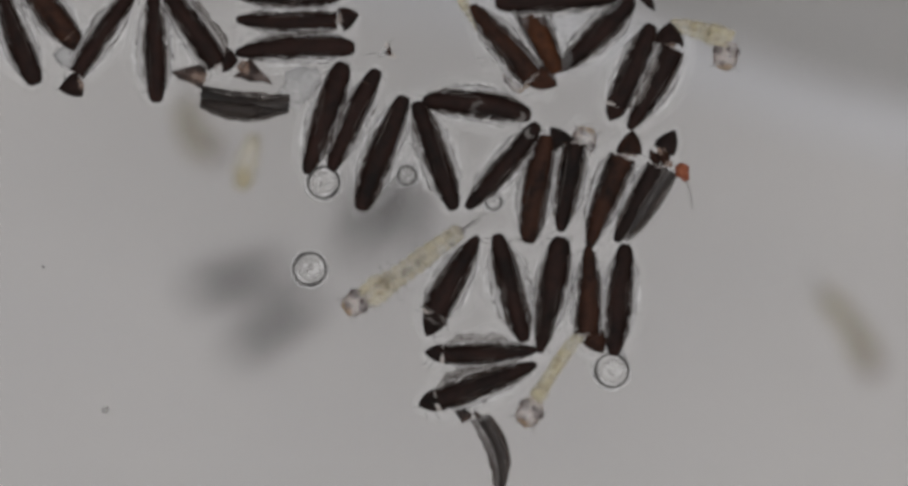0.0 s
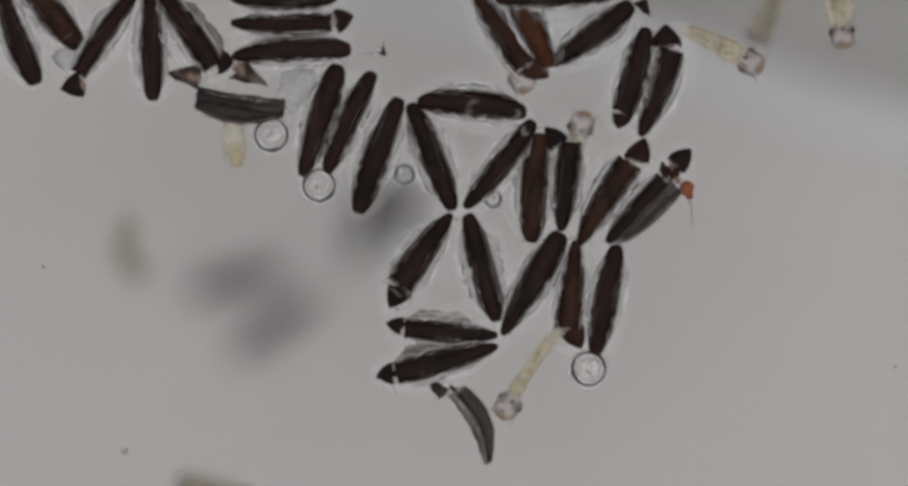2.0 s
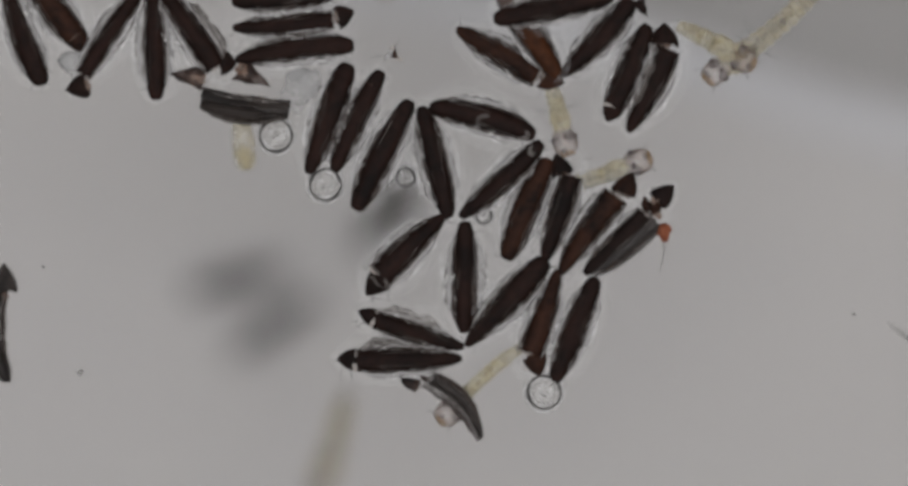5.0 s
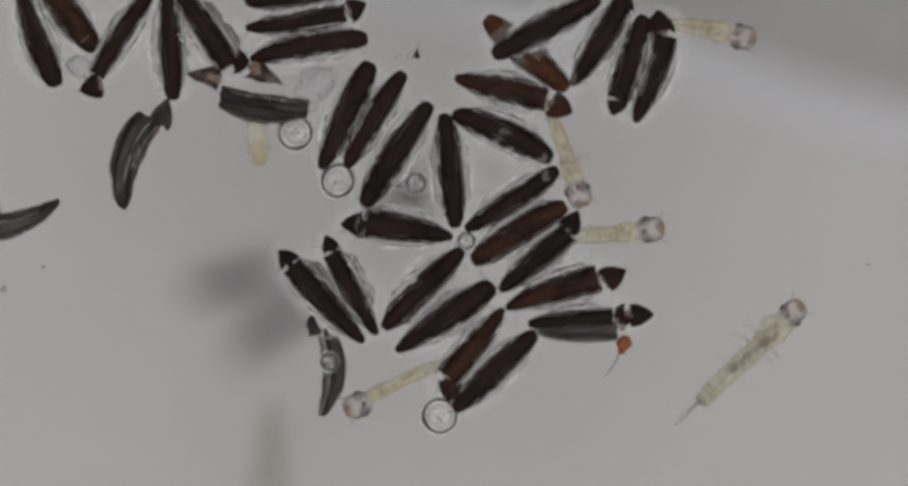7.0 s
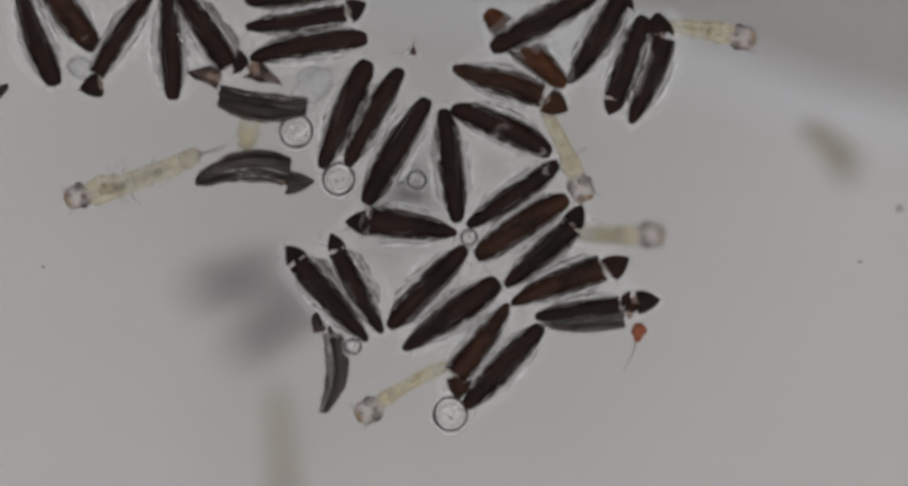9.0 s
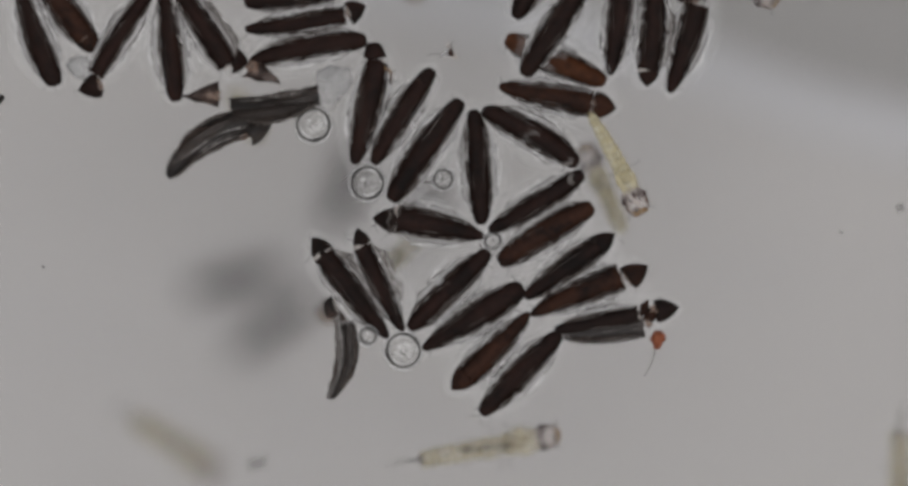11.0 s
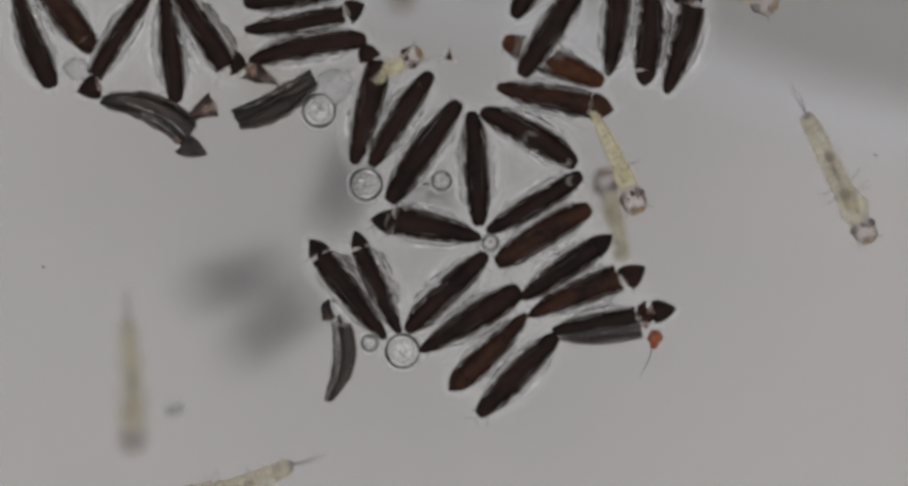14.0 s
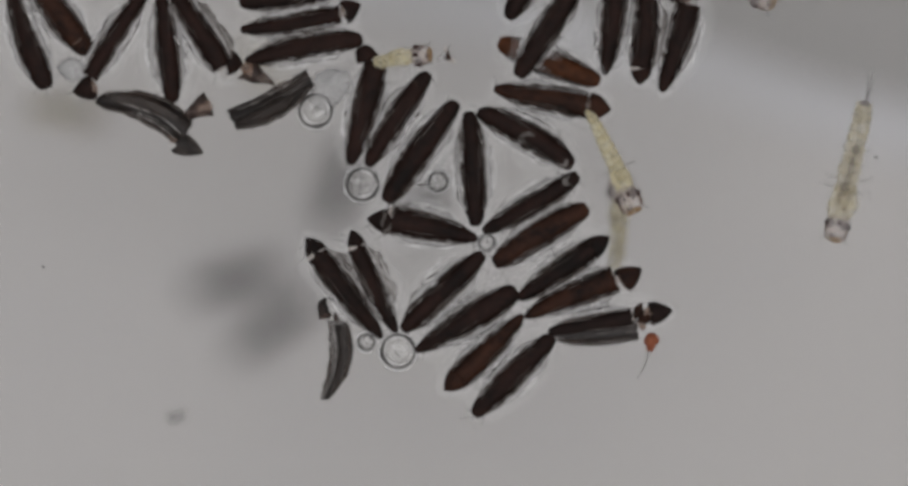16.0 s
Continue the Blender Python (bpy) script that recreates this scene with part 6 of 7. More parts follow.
    walk(things["B1"], [at(0, -0.6225, -0.1125, 0, 0.0), at(0.5, -0.6675, -0.0225, 0, 0.0), at(1, -0.7275, 0.41, 0, 0.0), at(1.2, -0.7675, 0.47, 0, 0.0), at(1.5, -0.7847, 0.4795, 0, 0.0), at(2, -0.7885, 0.468, 0, 0.0), at(2.5, -0.7925, 0.4605, 0, 0.0), at(3, -0.781, 0.4605, 0, 0.0), at(3.5, -0.8, 0.4527, 0, 0.0), at(4, -0.804, 0.4527, 0, 0.0), at(6.5, -0.689, 0.4835, 0, 0.0), at(7, -0.6853, 0.4758, 0, 0.0), at(7.5, -0.693, 0.472, 0, 0.0), at(8, -0.6853, 0.4758, 0, 0.0), at(8.5, -0.6853, 0.4873, 0, 0.0), at(9, -0.6815, 0.4835, 0, 0.0), at(9.5, -0.6975, 0.485, 0, 0.0), at(10, -0.6675, 0.4725, 0, 0.0), at(12.5, -0.582, 0.583, 0, 0.0), at(13, -0.582, 0.5792, 0, 0.0), at(13.5, -0.582, 0.5677, 0, 0.0), at(14, -0.582, 0.5715, 0, 0.0), at(14.5, -0.5895, 0.583, 0, 0.0), at(15, -0.5895, 0.5715, 0, 0.0), at(15.5, -0.5895, 0.5715, 0, 0.0), at(16, -0.5972, 0.5715, 0, 0.0)])
    walk(things["B2"], [at(0, -0.5628, 0.2615, 0, 0.0), at(0.5, -0.5628, 0.2653, 0, 0.0), at(1, -0.532, 0.273, 0, 0.0), at(1.5, -0.582, 0.2615, 0, 0.0), at(2, -0.582, 0.25, 0, 0.0), at(2.5, -0.5705, 0.25, 0, 0.0), at(3, -0.5628, 0.25, 0, 0.0), at(3.5, -0.5857, 0.2385, 0, 0.0), at(4, -0.5857, 0.2385, 0, 0.0), at(6.5, -0.4978, 0.2767, 0, 0.0), at(7, -0.5015, 0.269, 0, 0.0), at(7.5, -0.5053, 0.2653, 0, 0.0), at(8, -0.5015, 0.269, 0, 0.0), at(8.5, -0.5015, 0.2767, 0, 0.0), at(9, -0.4978, 0.2767, 0, 0.0), at(9.5, -0.51, 0.2825, 0, 0.0), at(10, -0.3925, 0.275, 0, 0.0), at(12.5, -0.3675, 0.2538, 0, 0.0), at(13, -0.3713, 0.2575, 0, 0.0), at(13.5, -0.3713, 0.25, 0, 0.0), at(14, -0.379, 0.2538, 0, 0.0), at(14.5, -0.3868, 0.2653, 0, 0.0), at(15, -0.3868, 0.2538, 0, 0.0), at(15.5, -0.3868, 0.2538, 0, 0.0), at(16, -0.3943, 0.2538, 0, 0.0)])
    walk(things["B3"], [at(0, -0.203, 0.292, 0, 0.0), at(0.5, -0.203, 0.2997, 0, 0.0), at(1, -0.199, 0.2653, 0, 0.0), at(1.5, -0.2145, 0.2997, 0, 0.0), at(2, -0.2145, 0.2958, 0, 0.0), at(2.5, -0.2182, 0.2997, 0, 0.0), at(3, -0.2145, 0.2958, 0, 0.0), at(3.5, -0.2335, 0.2845, 0, 0.0), at(4, -0.2335, 0.2845, 0, 0.0), at(6.5, -0.1645, 0.269, 0, 0.0), at(7, -0.1645, 0.2575, 0, 0.0), at(7.5, -0.1685, 0.2575, 0, 0.0), at(8, -0.1645, 0.2615, 0, 0.0), at(8.5, -0.1645, 0.273, 0, 0.0), at(9, -0.1607, 0.273, 0, 0.0), at(9.5, -0.176, 0.2767, 0, 0.0), at(10, -0.065, 0.2805, 0, 0.0), at(12.5, -0.042, 0.269, 0, 0.0), at(13, -0.042, 0.273, 0, 0.0), at(13.5, -0.046, 0.2653, 0, 0.0), at(14, -0.0535, 0.269, 0, 0.0), at(14.5, -0.0575, 0.2805, 0, 0.0), at(15, -0.0612, 0.2653, 0, 0.0), at(15.5, -0.0612, 0.2653, 0, 0.0), at(16, -0.069, 0.2653, 0, 0.0)])
    walk(things["B4"], [at(0, 0.1722, 0.1772, 0, 0.0), at(0.5, 0.1722, 0.1888, 0, 0.0), at(1, 0.1875, 0.1772, 0, 0.0), at(1.5, 0.1685, 0.2003, 0, 0.0), at(2, 0.1685, 0.1888, 0, 0.0), at(2.5, 0.1645, 0.181, 0, 0.0), at(3, 0.1607, 0.1658, 0, 0.0), at(3.5, 0.1418, 0.1465, 0, 0.0), at(4, 0.1418, 0.1505, 0, 0.0), at(6.5, 0.0728, 0.024, 0, 0.0), at(7, 0.0535, 0.0088, 0, 0.0), at(7.5, 0.0497, 0.0088, 0, 0.0), at(8, 0.0575, 0.0088, 0, 0.0), at(8.5, 0.0612, 0.024, 0, 0.0), at(9, 0.065, 0.024, 0, 0.0), at(9.5, 0.0475, 0.02, 0, 0.0), at(10, 0.1493, 0.0165, 0, 0.0), at(12.5, 0.1722, 0.001, 0, 0.0), at(13, 0.1685, 0.005, 0, 0.0), at(13.5, 0.1685, 0.001, 0, 0.0), at(14, 0.157, 0.001, 0, 0.0), at(14.5, 0.157, 0.0088, 0, 0.0), at(15, 0.1532, -0.0028, 0, 0.0), at(15.5, 0.1493, -0.0028, 0, 0.0), at(16, 0.1418, 0.001, 0, 0.0)])
    walk(things["B5"], [at(0, 0.6815, -0.5503, 0, 0.0), at(0.5, 0.6162, -0.5578, 0, 0.0), at(1, 0.7618, -0.5463, 0, 0.0), at(1.5, 0.582, -0.531, 0, 0.0), at(2, 0.582, -0.5425, 0, 0.0), at(2.5, 0.578, -0.5655, 0, 0.0), at(3, 0.5665, -0.5845, 0, 0.0), at(3.5, 0.578, -0.5845, 0, 0.0), at(4, 0.5743, -0.5845, 0, 0.0), at(6.5, -0.0268, -0.753, 0, 0.0), at(7, -0.0612, -0.7455, 0, 0.0), at(7.5, -0.0535, -0.7493, 0, 0.0), at(8, -0.042, -0.7415, 0, 0.0), at(8.5, -0.0193, -0.734, 0, 0.0), at(9, -0.0153, -0.7378, 0, 0.0), at(9.3, -0.06, -0.73, 0, 0.0), at(9.5, -0.1975, -0.675, 0, 0.0), at(9.7, -0.23, -0.55, 0, 0.0), at(10, -0.2297, -0.462, 0, 0.0), at(12.5, -0.203, -0.466, 0, 0.0), at(13, -0.2068, -0.462, 0, 0.0), at(13.5, -0.2068, -0.4697, 0, 0.0), at(14, -0.222, -0.466, 0, 0.0), at(14.5, -0.2257, -0.4545, 0, 0.0), at(15, -0.2335, -0.466, 0, 0.0), at(15.5, -0.2297, -0.466, 0, 0.0), at(16, -0.2412, -0.466, 0, 0.0)])
    walk(things["B6"], [at(0, -0.7089, -1.3229, 0.08, 0.0), at(4.2, -0.5591, -1.273, 0.08, 0.0), at(6.3, -0.5391, -0.8661, 0.08, 0.0), at(6.5, -0.5791, -0.7263, 0.08, 0.0), at(7, -0.5391, -0.5117, 0.08, 0.0), at(7.5, -0.4668, -0.4543, 0.08, 0.0), at(8, -0.4473, -0.4538, 0.08, 0.0), at(8.5, -0.4358, -0.446, 0.08, 0.0), at(9, -0.4358, -0.446, 0.08, 0.0), at(9.5, -0.4842, -0.4168, 0.08, 0.0), at(10, -0.3974, -0.3926, 0.08, 0.0), at(12.5, -0.3632, -0.4156, 0.08, 0.0), at(13, -0.3632, -0.4156, 0.08, 0.0), at(13.5, -0.3517, -0.4308, 0.08, 0.0), at(14, -0.3632, -0.4308, 0.08, 0.0), at(14.5, -0.3632, -0.4193, 0.08, 0.0), at(15, -0.3707, -0.4308, 0.08, 0.0), at(15.5, -0.3707, -0.4308, 0.08, 0.0), at(16, -0.3784, -0.4271, 0.08, 0.0)])
    walk(things["K1"], [at(0, -0.866, 0.725, 0, -27.9), at(0.5, -0.8738, 0.729, 0, -27.9), at(1, -0.8468, 0.7328, 0, -27.9), at(1.5, -0.8812, 0.729, 0, -27.9), at(2, -0.885, 0.7175, 0, -27.9), at(2.5, -0.885, 0.7135, 0, -27.9), at(3, -0.8812, 0.7135, 0, -27.9), at(3.5, -0.8965, 0.706, 0, -27.9), at(4, -0.8965, 0.706, 0, -27.9), at(6.5, -0.8225, 0.729, 0, -27.9), at(7, -0.8187, 0.7213, 0, -27.9), at(7.5, -0.8263, 0.7175, 0, -27.9), at(8, -0.8225, 0.7175, 0, -27.9), at(8.5, -0.8263, 0.725, 0, -27.9), at(9, -0.8225, 0.7213, 0, -27.9), at(9.5, -0.8263, 0.729, 0, -27.9), at(10, -0.8197, 0.729, 0, -27.9), at(12.5, -0.8428, 0.7175, 0, -27.9), at(13, -0.8387, 0.7175, 0, -27.9), at(13.5, -0.8387, 0.7097, 0, -27.9), at(14, -0.835, 0.7175, 0, -27.9), at(14.5, -0.8428, 0.725, 0, -27.9), at(15, -0.8465, 0.7135, 0, -27.9), at(15.5, -0.8428, 0.7135, 0, -27.9), at(16, -0.8503, 0.7175, 0, -27.9)])
    walk(things["K2"], [at(0, -1.14, 0.73, 0, 173.4), at(0.5, -1.1475, 0.735, 0, 173.4), at(1, -1.1225, 0.74, 0, 173.4), at(1.5, -1.155, 0.735, 0, 173.4), at(2, -1.16, 0.7275, 0, 173.4), at(2.5, -1.16, 0.7225, 0, 173.4), at(3, -1.155, 0.7225, 0, 173.4), at(3.5, -1.1675, 0.72, 0, 173.4), at(4, -1.17, 0.72, 0, 173.4), at(6.5, -1.08, 0.73, 0, 173.4), at(7, -1.075, 0.725, 0, 173.4), at(7.5, -1.0825, 0.7225, 0, 173.4), at(8, -1.08, 0.7225, 0, 173.4), at(8.5, -1.0825, 0.7325, 0, 173.4), at(9, -1.075, 0.73, 0, 173.4), at(9.5, -1.0825, 0.7375, 0, 173.4), at(10, -1.065, 0.715, 0, 173.4), at(10.2, -1.075, 0.7075, 0, 173.4), at(12.3, -1.085, 0.54, 0, 207.8), at(12.5, -1.0925, 0.55, 0, 207.8), at(13, -1.095, 0.5675, 0, 207.8), at(13.5, -1.095, 0.56, 0, 207.8), at(14, -1.095, 0.5725, 0, 207.8), at(14.5, -1.105, 0.5875, 0, 207.8), at(15, -1.1075, 0.5725, 0, 207.8), at(16, -1.115, 0.575, 0, 207.8)])
    walk(things["K3"], [at(0, 0.84, 1.0375, 0, -60.0), at(0.5, 0.8525, 1.03, 0, -60.0), at(1, 0.865, 1.035, 0, -60.0), at(1.5, 0.82, 1.025, 0, -60.0), at(2, 0.82, 1.015, 0, -60.0), at(3, 0.83, 1.015, 0, -60.0), at(4, 0.8325, 1.0125, 0, -60.0), at(6.5, 0.755, 1.03, 0, -60.0), at(8, 0.75, 1.0375, 0, -60.0), at(9.5, 0.7525, 1.045, 0, -60.0), at(10, 0.815, 1.175, 0, -60.0), at(16, 0.8025, 1.175, 0, -60.0)])
    walk(things["D1"], [at(0, -0.28, 0.83, 0, 20.0), at(0.5, -0.29, 0.84, 0, 20.0), at(1, -0.2675, 0.855, 0, 20.0), at(1.5, -0.305, 0.84, 0, 20.0), at(2, -0.305, 0.83, 0, 20.0), at(4, -0.32, 0.8175, 0, 20.0), at(6.3, -0.16, 0.825, 0, 20.0), at(6.5, -0.165, 0.8325, 0, 20.0), at(7, -0.16, 0.8175, 0, 20.0), at(7.5, -0.175, 0.8175, 0, 20.0), at(8, -0.1725, 0.82, 0, 20.0), at(8.5, -0.18, 0.835, 0, 20.0), at(9, -0.175, 0.8325, 0, 20.0), at(9.5, -0.1925, 0.84, 0, 20.0), at(10, -0.06, 0.8425, 0, 20.0), at(12.5, 0, 0.7975, 0, 20.0), at(13, -0.0025, 0.8, 0, 20.0), at(14, -0.02, 0.81, 0, 20.0), at(14.5, -0.0175, 0.81, 0, 20.0), at(15, -0.02, 0.805, 0, 20.0), at(16, -0.025, 0.81, 0, 20.0)])
    walk(things["J1"], [at(0, -0.67, 0.67, 0, 60.0), at(0.5, -0.675, 0.675, 0, 60.0), at(1, -0.6525, 0.68, 0, 60.0), at(1.5, -0.685, 0.675, 0, 60.0), at(2, -0.6875, 0.6625, 0, 60.0), at(4, -0.7, 0.655, 0, 60.0), at(6.5, -0.6075, 0.675, 0, 60.0), at(8, -0.61, 0.655, 0, 60.0), at(9.5, -0.6175, 0.675, 0, 60.0), at(10, -0.545, 0.675, 0, 60.0), at(12.5, -0.53, 0.6625, 0, 60.0), at(14, -0.53, 0.66, 0, 60.0), at(16, -0.54, 0.66, 0, 60.0)])
    walk(things["J2"], [at(0, -1.665, 0.8, 0, -0.0), at(1, -1.635, 0.8, 0, -0.0), at(2, -1.67, 0.79, 0, -0.0), at(4, -1.6675, 0.78, 0, -0.0), at(6.5, -1.6125, 0.7625, 0, -0.0), at(8, -1.615, 0.75, 0, -0.0), at(10, -1.605, 0.755, 0, -0.0), at(12.5, -1.6225, 0.75, 0, -0.0), at(14, -1.625, 0.745, 0, -0.0), at(16, -1.6475, 0.745, 0, -0.0)])
    walk(things["RG"], [at(0, 0.9915, 0.2875, 0, -71.6), at(0.5, 0.9965, 0.2525, 0, -71.6), at(1, 1.0390, 0.2750, 0, -76.0), at(1.5, 1.0140, 0.2225, 0, -81.3), at(2, 1.0090, 0.2100, 0, -79.5), at(2.5, 0.9965, 0.2200, 0, -77.8), at(3, 1.0015, 0.2225, 0, -77.8), at(3.5, 0.9840, 0.2350, 0, -75.1), at(4, 0.9840, 0.2350, 0, -75.1), at(4.2, 0.9640, 0.2175, 0, -77.5), at(6.3, 0.7965, -0.3700, 0, -111.2), at(6.5, 0.7565, -0.4125, 0, -112.8), at(7, 0.7215, -0.4550, 0, -116.6), at(7.5, 0.7640, -0.4525, 0, -112.8), at(8, 0.7765, -0.4500, 0, -114.3), at(8.5, 0.7915, -0.4025, 0, -108.4), at(9, 0.7890, -0.4025, 0, -106.9), at(9.5, 0.7840, -0.3700, 0, -104.0), at(10, 0.8515, -0.4250, 0, -106.2), at(12.5, 0.8790, -0.4375, 0, -106.2), at(13, 0.8765, -0.4325, 0, -106.2), at(14, 0.8590, -0.4325, 0, -107.4), at(15, 0.8515, -0.4450, 0, -106.2), at(16, 0.8440, -0.4450, 0, -106.2)])
    walk(things["G1"], [at(0, -1.505, -0.72, 0, 30.0), at(0.5, -1.51, -0.75, 0, 30.0), at(1, -1.4475, -0.85, 0, 30.0), at(2, -1.4225, -0.9, 0, 30.0), at(2.5, -1.495, -0.89, 0, 30.0), at(3, -1.4675, -0.835, 0, 30.0), at(3.5, -1.46, -0.7575, 0, 30.0), at(4, -1.49, -0.675, 0, 30.0), at(4.2, -1.52, -0.63, 0, 30.0), at(6.3, -1.835, -0.4875, 0, 30.0), at(6.5, -1.89, -0.3925, 0, 30.0), at(7, -1.9475, -0.2, 0, 30.0), at(8, -2.11, 0.05, 0, 30.0), at(16, -2.16, 0.3, 0, 30.0)])
    walk(things["G2"], [at(0, 2.29, 0.3, 0, 50.0), at(8, 2.04, 0.2, 0, 50.0), at(9.5, 1.8775, 0.1375, 0, 50.0), at(10, 1.8675, 0.1425, 0, 50.0), at(10.2, 1.8725, 0.1425, 0, 50.0), at(12.3, 2.04, 0.175, 0, 50.0), at(16, 2.165, 0.175, 0, 50.0)])
    walk(things["G3"], [at(0, -0.5656, -1.212, -0.5, 20.0), at(9.5, -0.7171, -1.111, -0.5, 20.0), at(12.3, -1.0125, -0.8509, -0.5, 20.0), at(12.5, -1.0327, -0.8459, -0.5, 20.0), at(13, -1.1085, -0.6035, -0.5, 20.0), at(13.5, -1.217, -0.6742, -0.5, 20.0), at(14, -1.2196, -0.7272, -0.5, 20.0), at(14.5, -1.2019, -0.7499, -0.5, 20.0), at(15, -1.2019, -0.7752, -0.5, 20.0), at(16, -1.2095, -0.7575, -0.5, 20.0)])
    walk(things["G4"], [at(0, -1.7725, -0.1025, 0, -0.0), at(16, -1.7725, -0.1025, 0, -0.0)])
    walk(things["G5"], [at(0, 2.165, -0.7, 0, -0.0), at(3, 1.79, -0.45, 0, -0.0), at(3.5, 1.745, -0.4125, 0, -0.0), at(4.2, 1.715, -0.375, 0, -0.0), at(8, 1.8025, -0.05, 0, -0.0), at(9, 1.7525, -0.08, 0, -0.0), at(9.5, 1.745, -0.1025, 0, -0.0), at(10.2, 1.665, -0.1, 0, -0.0), at(12.3, 1.77, 0.345, 0, -0.0), at(13, 1.8525, 0.305, 0, -0.0), at(14, 1.82, 0.38, 0, -0.0), at(14.5, 1.81, 0.375, 0, -0.0), at(15, 1.815, 0.3625, 0, -0.0), at(16, 1.82, 0.37, 0, -0.0)])
    walk(things["V1"], [at(0, -0.2225, -0.1163, 0, -145.5), at(0.5, -0.2525, -0.0475, 0, -152.1), at(0.8, -0.3629, -0.1386, -0.4, -150.6, 42), at(1, -0.5712, -0.663, -1, -108.4), at(1.3, -0.992, -0.918, -1, -165.1, 50), at(1.5, -1.1366, -0.9856, -1.2, -187.4, 34), at(2, -1.0897, -1.0732, -0.8, -186.6, 58), at(2.3, -1.3056, -0.808, -1.3, -212.5, 57), at(2.5, -1.3273, -0.8369, -1.9, -216.3, 62), at(3, -1.0743, -0.5821, -1.4, -186.3, 30), at(3.25, -0.8371, -0.6322, -1.45, -134.9, 34), at(3.5, -0.6, -0.6824, -1.5, -83.4, 37), at(4, -0.2185, -0.8559, -1.1, -103.9, 36), at(4.2, -0.3686, -1.0112, -1.2, -119.7, 62), at(6.3, -0.6217, -0.7884, -1.7, -86.1), at(6.5, -0.6269, -0.8143, -1.7, -84.3, 15), at(7, -0.832, -1.001, -2, -94.6, 51), at(7.5, -0.8424, -0.975, -2, -86.6, 44), at(8, -0.8424, -0.9815, -2, -86.5, 46), at(8.5, -0.8125, -0.949, -2, -86.1, 37), at(9, -0.78, -0.949, -2, -86.4, 37), at(9.5, -0.715, -0.962, -2, -84.3, 41), at(10, -0.6708, -0.8418, -1.8, -76.8, 43), at(10.2, -0.7485, -0.9324, -1.8, -86.8, 41), at(11.25, -1.3496, -0.9243, -1.35, -7.9, 44), at(12.3, -1.9507, -0.9162, -0.9, 71.0, 46), at(12.5, -2.0757, -0.969, -1, 63.4, 57), at(13, -1.289, -1.0943, -0.9, 114.2, 62), at(13.2, -1.3652, -0.8644, -0.825, 193.2, 44), at(13.4, -1.4413, -0.6344, -0.75, 272.1, 26), at(13.5, -1.4413, -0.6344, -0.75, 272.1, 26), at(14, -1.421, -0.6471, -0.75, 272.0, 20), at(14.5, -1.4148, -0.6731, -0.8, 272.4), at(15, -1.4025, -0.6758, -1, 273.0, 19), at(15.1, -1.4104, -0.6796, -1.1, 273.0, 20), at(15.1667, -1.4918, -0.3748, -1.4667, 332.0, 31), at(15.2333, -1.5733, -0.0699, -1.8333, 391.0, 43), at(15.3, -1.6547, 0.2349, -2.2, 450.0, 54), at(15.4, -1.6694, 0.4084, -2.25, 396.7, 58), at(15.5, -1.6841, 0.5818, -2.3, 343.3, 62), at(16, -1.7037, 0.5897, -2.3, 355.6, 62)])
    walk(things["V2"], [at(0, 0.4438, -0.5687, 0, -122.9), at(0.5, 0.3862, -0.565, 0, -124.2), at(1, 0.5175, -0.5875, 0, -113.4), at(1.5, 0.3513, -0.5288, 0, -125.9), at(2, 0.3538, -0.5425, 0, -124.4), at(2.5, 0.3475, -0.56, 0, -124.2), at(3, 0.3425, -0.575, 0, -124.8), at(3.5, 0.365, -0.5813, 0, -121.2), at(4, 0.35, -0.585, 0, -123.7), at(4.2, 0.3088, -0.5875, 0, -125.0), at(6.3, -0.1413, -0.6225, 0, -156.0), at(6.5, -0.1913, -0.6125, 0, -155.4), at(7, -0.23, -0.6212, 0, -154.2), at(7.5, -0.225, -0.6275, 0, -153.0), at(8, -0.2162, -0.6188, 0, -153.6), at(8.5, -0.1913, -0.6238, 0, -150.4), at(9, -0.1875, -0.6312, 0, -150.0), at(9.2, -0.2104, -0.6262, -0.1, -150.9), at(9.5, -0.1805, -0.5934, -0.5, -98.4), at(9.7, 0.0405, -0.8223, -0.6, -36.9), at(10, 0.0278, -1.1615, -0.5, 0.0), at(12.3, 0.0404, -1.4645, -0.5, 0.0), at(16, 0.0404, -1.4645, -0.5, 0.0)])
